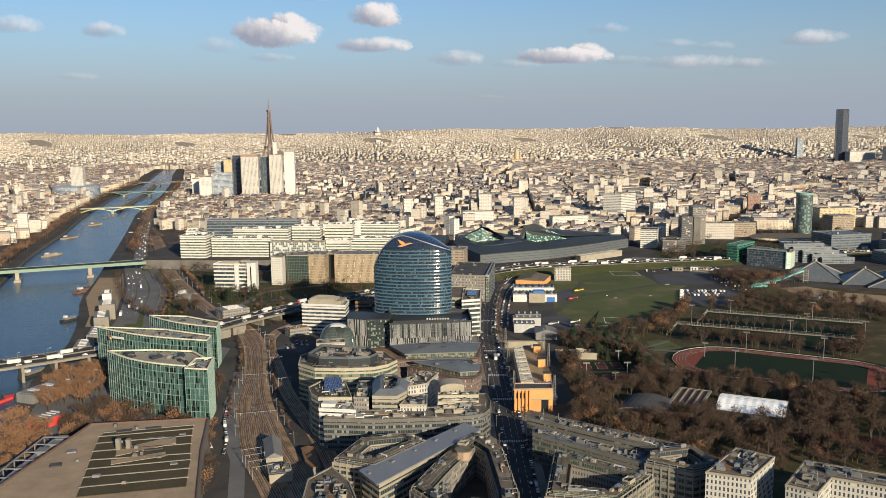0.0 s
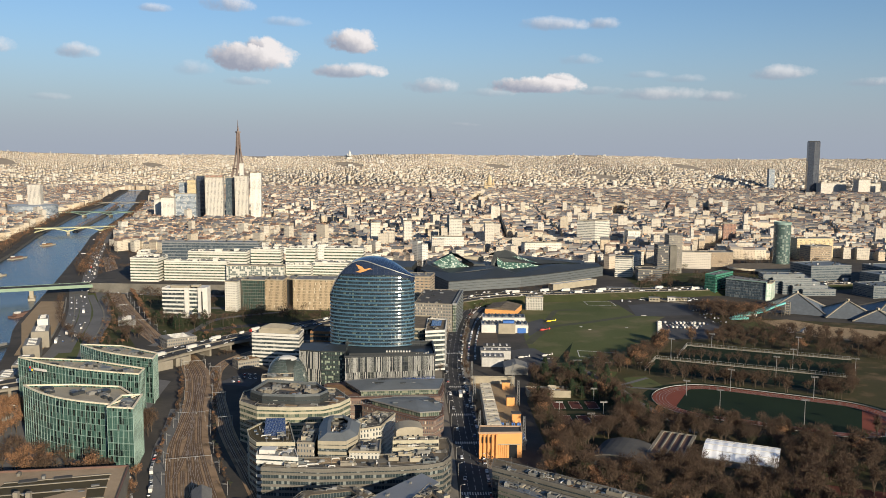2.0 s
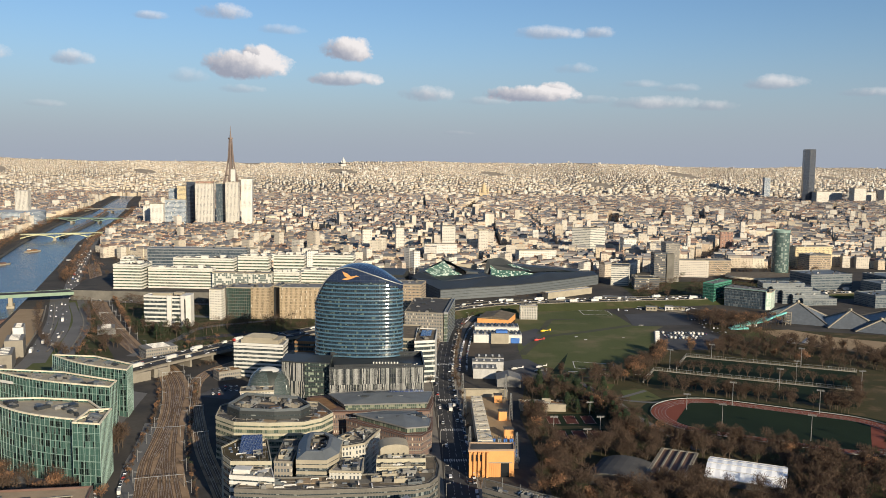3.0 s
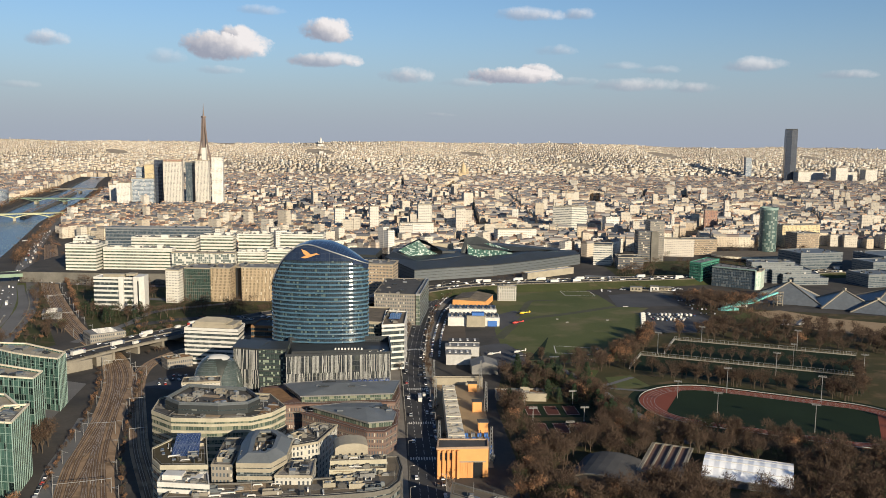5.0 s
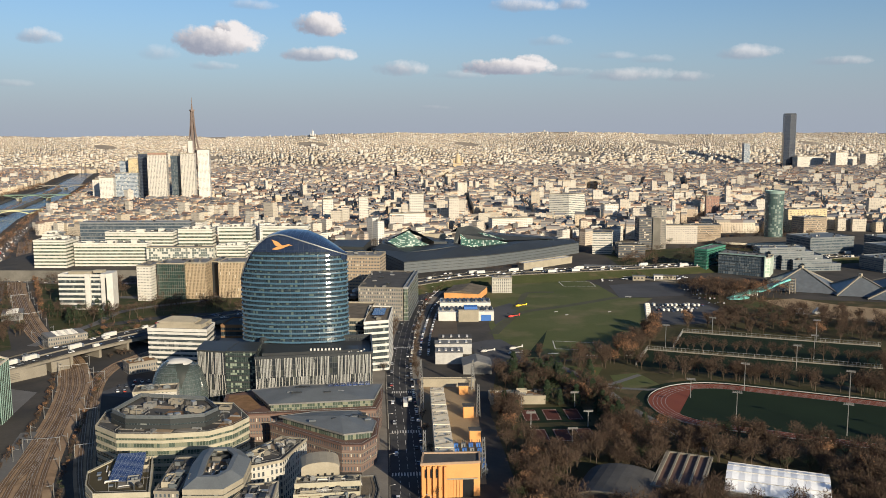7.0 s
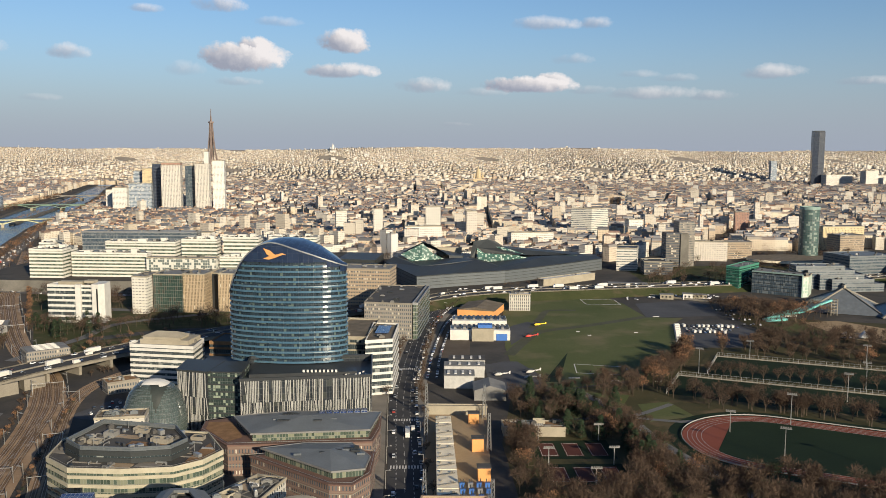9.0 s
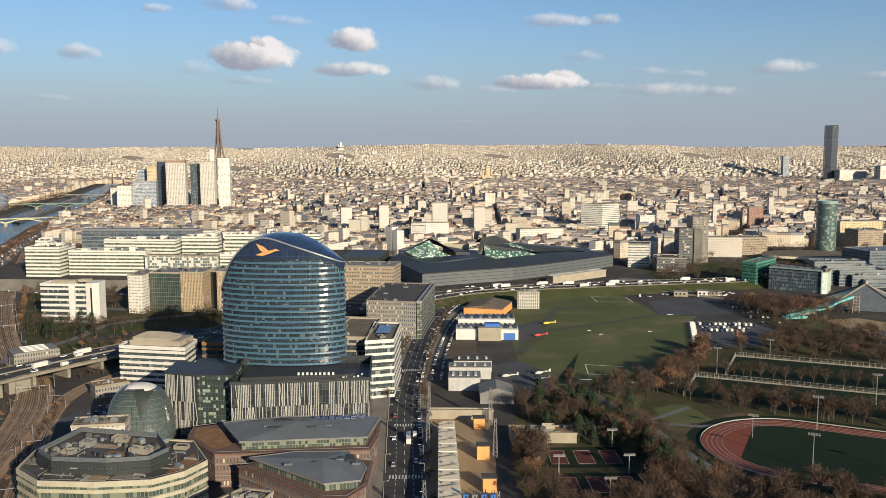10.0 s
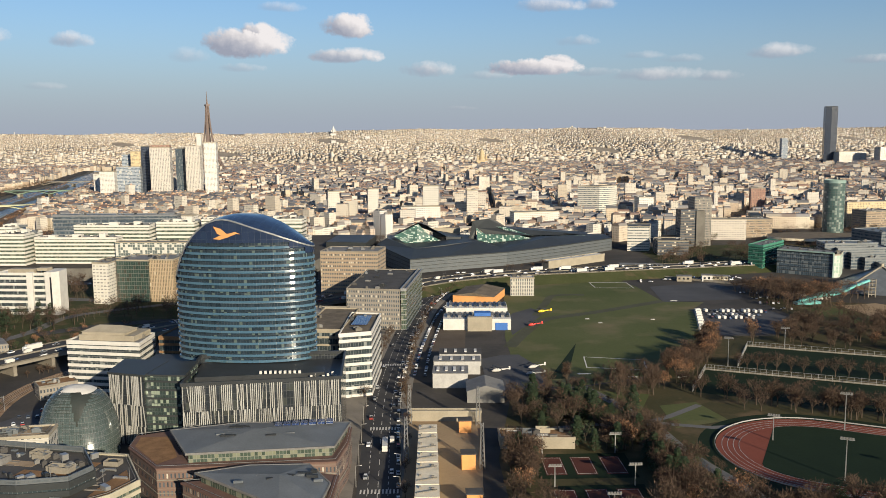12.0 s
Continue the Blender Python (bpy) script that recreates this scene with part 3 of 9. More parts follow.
def ribbon(line, width, z=0.05, z2=None):
    """A strip of that width along a line of points (x, y) or (x, y, z)."""
    mb, left, right = MB(), [], []
    for i, p in enumerate(line):
        a, b = Vector(line[max(0, i - 1)][:2]), Vector(line[min(len(line) - 1, i + 1)][:2])
        d = (b - a).normalized()
        n = Vector((-d.y, d.x)) * width / 2
        h = p[2] if len(p) > 2 else z
        left.append((p[0] + n.x, p[1] + n.y, h)), right.append((p[0] - n.x, p[1] - n.y, h))
    u = 0.0
    for i in range(len(line) - 1):
        d = math.dist(line[i][:2], line[i + 1][:2])
        mb.face([right[i], right[i + 1], left[i + 1], left[i]], 0, [(0, u), (0, u + d), (width, u + d), (width, u)])
        u += d
    return mb, left, right


def smooth_line(pts, step=12.0):
    """Catmull-Rom through the points."""
    out = []
    P = [Vector(p) for p in pts]
    for i in range(len(P) - 1):
        a, b, c, d = P[max(0, i - 1)], P[i], P[i + 1], P[min(len(P) - 1, i + 2)]
        k = max(1, int((c - b).length / step))
        for j in range(k):
            t = j / k
            out.append(tuple(0.5 * ((2 * b) + (c - a) * t + (2 * a - 5 * b + 4 * c - d) * t * t + (3 * b - a - 3 * c + d) * t ** 3)))
    out.append(tuple(P[-1]))
    return out


def shift(line, d):
    out = []
    for i, p in enumerate(line):
        a, b = Vector(line[max(0, i - 1)][:2]), Vector(line[min(len(line) - 1, i + 1)][:2])
        t = (b - a).normalized()
        out.append((p[0] - t.y * d, p[1] + t.x * d, *p[2:]))
    return out


def patch(name, poly, z, m, label, category):
    return solo(name, MB().face([(p[0], p[1], z) for p in ccw(poly)]), m, label, category, "structure")


def road(line, width, z=0.05, name="road", m="asphalt", label="dark asphalt street"):
    return solo(name, ribbon(line, width, z)[0], M[m], label, name, "structure")


BOULEVARD = [(40, 380), (41, 560), (40, 660), (38, 790), (44, 900), (54, 1005), (68, 1080), (90, 1150)]
road(smooth_line(BOULEVARD), 17, 0.06, label="dark asphalt boulevard with bus and car lanes")
road(smooth_line(shift(BOULEVARD, 14)), 8, 0.10, "pavement", "paving", "pale stone pavement beside the boulevard")
road(smooth_line(shift(BOULEVARD, -12)), 5, 0.10, "pavement", "paving", "pale stone pavement beside the boulevard")

for o_, dash in ((0.0, 6), (-4.2, 3), (4.2, 3)):
    line_ = shift(smooth_line(BOULEVARD, dash), o_)
    mk = MB()
    for k in range(0, len(line_) - 1, 2):
        a_, b_ = line_[k], line_[k + 1]
        mk.box((a_[0] + b_[0]) / 2, (a_[1] + b_[1]) / 2, 0.075, math.dist(a_, b_), 0.22, 0.02, math.degrees(math.atan2(b_[1] - a_[1], b_[0] - a_[0])), bottom=False)
    solo("lane_marking", mk, M["white"], "white dashed lane line on the boulevard", "marking", "structure")
for y_ in (521, 606, 667, 742, 860):
    zb = MB()
    for k in range(11):
        zb.box(33 + k * 1.5, y_, 0.075, 0.7, 4.2, 0.02, 0, bottom=False)
    solo("crossing", zb, M["white"], "white striped pedestrian crossing", "crossing", "structure")
patch("street_surface", [(52, 820), (66, 820), (88, 900), (98, 1060), (84, 1070), (70, 1000), (58, 900)], 0.045, M["pavebrown"], "brown paved parking strip with bare trees", "parking")
patch("pavement", [(-30, 1150), (40, 1130), (44, 900), (28, 860), (26, 700), (30, 400), (22, 400), (16, 700), (14, 900), (-30, 940)], 0.02, M["paving"], "pale stone pavement in front of offices", "pavement")
# rail: a western pair, an eastern group that joins it, and a branch that curves away under the motorway
RAIL_W = smooth_line([(-72, 380), (-105, 460), (-127, 510), (-140, 555), (-152, 604), (-158.5, 647), (-165, 690), (-176.5, 740), (-190.6, 786), (-215.8, 845), (-262, 915), (-302, 986), (-348, 1078), (-391, 1169), (-428, 1264), (-480, 1400), (-560, 1600)])
RAIL_E = smooth_line([(-50, 380), (-80.6, 458), (-103.7, 513), (-119.4, 555), (-137.3, 609), (-152, 668), (-162, 714), (-176, 776), (-206, 845), (-253, 915), (-293, 986), (-339, 1078), (-382, 1169), (-419, 1264), (-471, 1400), (-551, 1600)])
RAIL_B = smooth_line([(-34, 380), (-58, 450), (-78, 510), (-97, 560), (-121, 621), (-136, 668), (-152.5, 722), (-165, 766), (-170, 804), (-164, 840), (-140, 880), (-95, 918), (-30, 950)])


def at(line, y):
    for p, q in zip(line, line[1:]):
        if p[1] <= y <= q[1]:
            return p[0] + (q[0] - p[0]) * (y - p[1]) / max(1e-6, q[1] - p[1])


bed = MB()
for y0 in range(382, 1588, 8):
    bed.face([(at(RAIL_W, y0) - 6, y0, 0.08), (at(RAIL_E, y0) + 6, y0, 0.08), (at(RAIL_E, y0 + 8) + 6, y0 + 8, 0.08), (at(RAIL_W, y0 + 8) - 6, y0 + 8, 0.08)])
solo("railway_bed", bed, M["railsoil"], "rusty brown soil and ballast of a wide railway", "railway", "structure")
solo("railway_bed", ribbon(RAIL_B, 11, 0.11)[0], M["railsoil"], "rusty brown ballast of a curving railway", "railway", "structure")
MID = smooth_line([(-93, 460), (-116, 512), (-131, 560), (-145, 612), (-154, 655)])
tracks = [(shift(RAIL_W, -2.1), 1), (shift(RAIL_W, 2.1), 1), (RAIL_E, 1), (shift(RAIL_E, 4.3), 1), ([p for p in shift(RAIL_E, 8.6) if p[1] < 600], 1), ([p for p in shift(RAIL_W, -6.2) if p[1] < 560], 1), (MID, 1), (shift(RAIL_B, -2.2), 1), (shift(RAIL_B, 2.2), 1),
          (smooth_line([(-150, 612), (-151, 632), (-155.5, 660), (-161, 690)]), 0), (smooth_line([(-136, 545), (-138, 565), (-143, 600), (-150, 640)]), 0), (smooth_line([(-118, 492), (-119, 520), (-124, 550), (-139, 605)]), 0),
          (smooth_line([(-160, 700), (-166, 725), (-175, 752)]), 0)]
for n_, (line, own) in enumerate(tracks):
    track = thing("railway_track", 0, 0, 0, 0, "worn steel railway track on brown ballast", "railway track", "railway tracks")
    part("ballast", ribbon(line, 3.1, 0.13 + 0.013 * n_)[0], M["ballast"], track)
    for side in (-0.75, 0.75):
        mb, lf, rt = ribbon(shift(line, side), 0.26, 0.36)
        for i in range(len(lf) - 1):
            mb.face([(*lf[i][:2], 0.1), (*lf[i + 1][:2], 0.1), lf[i + 1], lf[i]])
            mb.face([(*rt[i + 1][:2], 0.1), (*rt[i][:2], 0.1), rt[i], rt[i + 1]])
        part("rail", mb, M["rail"], track)

# motorway viaduct
HW = smooth_line([(-520, 560, 10), (-420, 640, 10), (-325, 705, 10), (-250, 775, 9.5), (-212, 835, 9), (-168, 895, 8.5), (-120, 955, 7), (-60, 1015, 6), (20, 1085, 6.5), (110, 1150, 7.5), (250, 1185, 7.5), (420, 1225, 6), (650, 1290, 5)])
viaduct = thing("motorway_viaduct", -212, 835, 0, 0, "concrete motorway viaduct with asphalt deck crowded with traffic", "viaduct")
dk, lf, rt = ribbon(HW, 30)
deck, par = MB(), MB()
for i in range(len(HW) - 1):
    a, b, c, d = rt[i], rt[i + 1], lf[i + 1], lf[i]
    o = lambda p, k: (p[0] + 212, p[1] - 835, p[2] + k)
    deck.face([o(a, 0), o(b, 0), o(c, 0), o(d, 0)], 0)
    for p, q in ((a, b), (c, d)):
        deck.face([o(p, -1.8), o(q, -1.8), o(q, 0.9), o(p, 0.9)], 1)
        deck.face([o(q, 0), o(p, 0), o(p, 0.9), o(q, 0.9)], 1)
    deck.face([o(d, -1.8), o(c, -1.8), o(b, -1.8), o(a, -1.8)], 1)
part("deck", deck, [M["asphalt"], M["concrete"]], viaduct)
mid, ml, mr = ribbon(shift(HW, 0), 0.9)
mm = MB()
for i in range(len(HW) - 1):
    mm.face([(ml[i][0] + 212, ml[i][1] - 835, HW[i][2] + 0.9), (mr[i][0] + 212, mr[i][1] - 835, HW[i][2] + 0.9), (mr[i + 1][0] + 212, mr[i + 1][1] - 835, HW[i + 1][2] + 0.9), (ml[i + 1][0] + 212, ml[i + 1][1] - 835, HW[i + 1][2] + 0.9)])
    for s in (ml, mr):
        mm.face([(s[i][0] + 212, s[i][1] - 835, HW[i][2]), (s[i + 1][0] + 212, s[i + 1][1] - 835, HW[i + 1][2]), (s[i + 1][0] + 212, s[i + 1][1] - 835, HW[i + 1][2] + 0.9), (s[i][0] + 212, s[i][1] - 835, HW[i][2] + 0.9)])
part("median_barrier", mm, M["concrete"], viaduct)
for i in range(0, len(HW) - 1, 2):
    x, y, z = HW[i]
    d = Vector(HW[i + 1][:2]) - Vector((x, y))
    rot = math.degrees(math.atan2(d.y, d.x))
    if z < 5 or (-225 < x < -140 and 770 < y < 850 and i % 4):
        continue
    part("pier", MB().box(x + 212, y - 835, -6 if x < -340 else 0, 2.2, 24, z - 1.8 + (6 if x < -340 else 0), rot), M["concrete"], viaduct)
bank_mb = MB()
for i in range(len(HW) - 1):
    if HW[i][0] > 10:
        for s in (lf, rt):
            g = 1 if s is lf else -1
            d0 = (Vector(s[i][:2]) - Vector(HW[i][:2])).normalized() * 13
            d1 = (Vector(s[i + 1][:2]) - Vector(HW[i + 1][:2])).normalized() * 13
            q = [(s[i][0], s[i][1], HW[i][2] - 0.3), (s[i + 1][0], s[i + 1][1], HW[i + 1][2] - 0.3), (s[i + 1][0] + d1.x, s[i + 1][1] + d1.y, 0.05), (s[i][0] + d0.x, s[i][1] + d0.y, 0.05)]
            bank_mb.face(q if g < 0 else list(reversed(q)))
solo("embankment", bank_mb, M["embankgrass"], "grassy embankment of the motorway", "embankment", "structure")
part("abutment", MB().prism(local([(-250, 757), (-210, 802), (-221, 816), (-262, 772)], -212, 835), 0, 7.8), M["concrete"], viaduct, "pale concrete abutment wall with long slots")
for k in range(4):
    part("slot", MB().prism(local(rect(-231.2, 778.1, 26, 0.3, 48.4), -212, 835), 2.0 + k * 1.2, 2.35 + k * 1.2), M["concrete_d"], viaduct)

part("pier", MB().prism(local([(-209, 808), (-200, 818), (-207, 826), (-216, 816)], -212, 835), 0, 7.4), M["concrete"], viaduct)

# quay expressways and streets on the left
road_z = 0.06
for pts, w in (([(-335, 820), (-343, 871), (-369, 961), (-402, 1063), (-444, 1170), (-478, 1255)], 12), ([(-330, 860), (-347, 922), (-363, 988), (-394, 1079), (-441, 1190), (-469, 1277)], 13),
               ([(-300, 815), (-310, 854), (-340, 947), (-374, 1062), (-430, 1190)], 8), ([(-308, 860), (-331, 947), (-353, 1031), (-399, 1150), (-434, 1231)], 13), ([(-445, 1215), (-540, 1490), (-640, 1800), (-760, 2200), (-850, 2650)], 20),
               ([(-300, 1110), (-200, 1090), (-60, 1105), (40, 1090)], 12), ([(-450, 1222), (-330, 1190), (-200, 1180), (0, 1170)], 15), ([(-108, 400), (-129, 494), (-136, 512), (-148, 552), (-159, 594), (-164, 630), (-173, 682)], 9),
               ([(-300, 560), (-262, 640), (-250, 690)], 8), ([(-250, 480), (-262, 540), (-300, 600)], 7), ([(-256, 888), (-244, 932), (-232, 970), (-222, 1027), (-150, 1075)], 9)):
    road_z += 0.012
    road(smooth_line(pts), w, road_z, label="grey asphalt expressway beside the river", m="oldasphalt")
quay = MB()
for q in ([(-345, 850), (-300, 800), (-296, 815), (-345, 985), (-368, 985)], [(-382, 1010), (-340, 1010), (-420, 1205), (-452, 1205)]):
    quay.face([(*p, 0.04) for p in ccw(q)])
solo("grass_verge", quay, M["grass"], "green grass verge between the expressways", "grass", "structure")
for pts, w in (([(-341, 905), (-350, 950), (-366, 1003)], 1.2), ([(-372, 985), (-404, 1072), (-446, 1175)], 1.2), ([(-320, 905), (-342, 990), (-366, 1062), (-410, 1160)], 1.2), ([(-356, 880), (-380, 961), (-412, 1060), (-452, 1165)], 1.4)):
    wallm = MB()
    mb_, lf, rt = ribbon(smooth_line(pts), w, 0.95)
    wallm.v, wallm.f, wallm.m, wallm.uv = mb_.v, mb_.f, mb_.m, mb_.uv
    for s in (lf, rt):
        for p, q in zip(s, s[1:]):
            wallm.wall(p, q, 0, 0.95)
    solo("road_barrier", wallm, M["concrete"], "pale concrete barrier along the expressway", "barrier", "structure")
road(smooth_line([(-700, 1130), (-770, 1500), (-870, 1900), (-1010, 2400), (-1100, 2800)]), 22, 0.07, label="grey riverside road on the far bank")
road(smooth_line([(-98, 1000), (-150, 1000), (-190, 985), (-225, 960)]), 14, 0.07, label="dark sunken slip road")

patch("verge", [(-300, 835), (-345, 985), (-425, 1205), (-405, 1210), (-330, 1010), (-268, 880)], 0.03, M["parkgreen"], "rough grass and scrub beside the railway", "verge")
patch("verge", [(-246, 905), (-300, 1030), (-385, 1205), (-250, 1185), (-200, 1085), (-40, 1075), (-30, 1040), (-110, 965), (-180, 890)], 0.03, M["parkgreen"], "scrubby green slope between railway and motorway", "verge")
patch("verge", [(320, 1215), (640, 1300), (640, 1420), (480, 1420), (330, 1400)], 0.03, M["parkgreen"], "grass strip among office towers", "verge")
patch("street_surface", [(-290, 550), (-165, 540), (-190, 640), (-200, 760), (-290, 800), (-330, 700)], 0.03, M["oldasphalt"], "worn grey streets between glass offices", "street")
# airfield, park and pitches
patch("airfield_grass", [(139, 1158), (250, 1182), (262, 1120), (266, 1050), (300, 1045), (285, 1022), (258, 925), (236, 880), (205, 832), (194, 826), (150, 808), (128, 806), (116, 850), (118, 930), (126, 1000), (132, 1080)], 0.10, M["grass"], "green grass of a small city airfield", "airfield")
patch("apron", [(96, 800), (130, 806), (134, 840), (122, 880), (112, 880), (96, 870)], 0.16, M["tarmac"], "grey tarmac helicopter apron", "apron")
patch("apron", [(274, 1122), (343, 1142), (345, 1075), (335, 1055), (266, 1048)], 0.14, M["tarmac"], "dark empty tarmac at the end of the airfield", "apron")
patch("apron", [(124, 935), (150, 990), (158, 1010), (150, 1030), (132, 1010), (126, 985)], 0.15, M["tarmac"], "grey tarmac stand with parked helicopters", "apron")
for pts, w in (([(118, 900), (135, 945), (155, 985), (200, 1010), (266, 1052)], 9), ([(150, 1000), (165, 1050), (178, 1085), (205, 1085)], 7)):
    solo("taxiway", ribbon(smooth_line(pts), w, 0.18)[0], M["wornstrip"], "narrow grey taxiway across the grass", "taxiway", "structure")
patch("parking_lot", [(259, 925), (280, 1016), (338, 1014), (345, 985), (310, 925)], 0.14, M["tarmac"], "grey lot full of parked white vans", "parking lot")
patch("park_ground", [(88, 380), (92, 560), (92, 700), (108, 795), (150, 806), (198, 824), (232, 872), (258, 922), (312, 922), (350, 985), (348, 1070), (400, 1040), (560, 990), (700, 900), (560, 600), (300, 380)], 0.05, M["parkfloor"], "brown leaf-strewn park ground with worn grass", "park")
for pts, w in (([(150, 806), (160, 780), (172, 740), (178, 700), (190, 660), (200, 625)], 6), ([(110, 735), (140, 742), (172, 745), (205, 770)], 4), ([(172, 745), (200, 735), (225, 740)], 4)):
    solo("park_path", ribbon(smooth_line(pts), w, 0.09)[0], M["oldasphalt"], "grey winding path through the park", "path", "structure")
patch("lawn", [(128, 760), (168, 752), (184, 790), (150, 800)], 0.07, M["grass"], "worn green lawn between park paths", "lawn")
patch("lawn", [(182, 735), (212, 745), (205, 775), (184, 770)], 0.07, M["grass"], "worn green lawn between park paths", "lawn")
# flat dark green wedge laid over the airfield grass
patch("long_grass", [(133, 822), (144, 823), (165, 908)], 0.16, M["turf"], "dark wedge of long grass on the airfield", "grass")
patch("sports_pitch", [(209, 793), (231, 837), (380, 770), (358, 722)], 0.10, M["turf"], "dark green artificial football pitch", "sports pitch")
patch("sports_pitch", [(252, 840), (278, 892), (415, 832), (390, 778)], 0.10, M["turf"], "dark green artificial football pitch beyond", "sports pitch")
patch("quay_strip", [(-372, 850), (-388, 900), (-434, 1000), (-453, 1065), (-474, 1140), (-444, 1140), (-417, 1065), (-388, 990), (-362, 900), (-350, 850)], 0.05, M["sand"], "pale sandy works strip along the quay", "quay")
patch("sand_beach", [(405, 1022), (440, 1030), (470, 990), (540, 950), (600, 925), (580, 900), (480, 904), (432, 930), (412, 958)], 0.12, M["sand"], "pale sandy beach beside a water park", "sand")
patch("lawn", [(370, 1012), (404, 1020), (411, 960), (380, 952)], 0.11, M["grass"], "dark green lawn between trees", "lawn")

# running track: a stadium ring round a dark pitch
TC, TR, TH, TROT = (275.5, 679), 37.5, 42.2, -27.7


def stadium(r, half, n=24, cx=TC[0], cy=TC[1], rot=TROT):
    c, s = math.cos(radians(rot)), math.sin(radians(rot))
    p = [(half + r * math.cos(a), r * math.sin(a)) for a in np.linspace(-math.pi / 2, math.pi / 2, n)] + [(-half + r * math.cos(a), r * math.sin(a)) for a in np.linspace(math.pi / 2, 1.5 * math.pi, n)]
    return [(cx + x * c - y * s, cy + x * s + y * c) for x, y in p]


patch("lawn", stadium(TR + 17, TH), 0.08, M["turf"], "dark green grass round the running track", "lawn")
patch("running_track", stadium(TR + 9, TH), 0.14, M["track"], "red tartan running track with white kerb", "running track")
def clipped(r, half, lo, hi):
    c, s = math.cos(radians(TROT)), math.sin(radians(TROT))
    out = []
    for x, y in stadium(r, half):
        a, b = (x - TC[0]) * c + (y - TC[1]) * s, -(x - TC[0]) * s + (y - TC[1]) * c
        a = min(hi, max(lo, a))
        out.append((TC[0] + a * c - b * s, TC[1] + a * s + b * c))
    return out


patch("sports_pitch", clipped(TR - 1.5, TH, -66, 62), 0.19, M["turf"], "dark green pitch inside the running track", "sports pitch")
rim = MB().ring(ccw(stadium(TR + 9.5, TH)), ccw(stadium(TR + 9.3, TH)), 0.55, 1.05)
solo("track_railing", rim, M["finwhite"], "white railing round the running track", "railing")
for rr in (TR - 1.2, TR + 1.3, TR + 3.8, TR + 6.3):
    solo("lane_line", MB().ring(ccw(stadium(rr + 0.12, TH)), ccw(stadium(rr - 0.12, TH)), 0.2, 0.22), M["finwhite"], "pale lane line on a red track", "marking", "structure")

# ---------------- buildings ----------------
def roof_units(parent, poly, z, n, seed, mats=("lightgrey", "steel", "grey", "roofdark", "concrete_d", "dark"), size=(0.9, 4.2), tall=(0.6, 2.2)):
    """Air handlers, lift heads and ducts on a roof, each a part of its building."""
    rng = random.Random(seed)
    xs, ys_ = [p[0] for p in poly], [p[1] for p in poly]
    e = (poly[1][0] - poly[0][0], poly[1][1] - poly[0][1])
    rot = math.degrees(math.atan2(e[1], e[0]))
    safe, made, n = inset(ccw(poly), 2.0), 0, int(n * 1.7)
    for _ in range(n * 8):
        x, y = rng.uniform(min(xs), max(xs)), rng.uniform(min(ys_), max(ys_))
        if made >= n:
            break
        if inside(safe, x, y):
            sx, sy, h = rng.uniform(*size), rng.uniform(*size) * 0.7, rng.uniform(*tall)
            mb = MB().box(x, y, z, sx, sy, h, rot)
            if rng.random() < 0.6:
                mb.box(x, y, z + h, sx * 0.6, sy * 0.6, 0.4, rot)
            part("roof_unit", mb, M[rng.choice(mats)], parent)
            made += 1


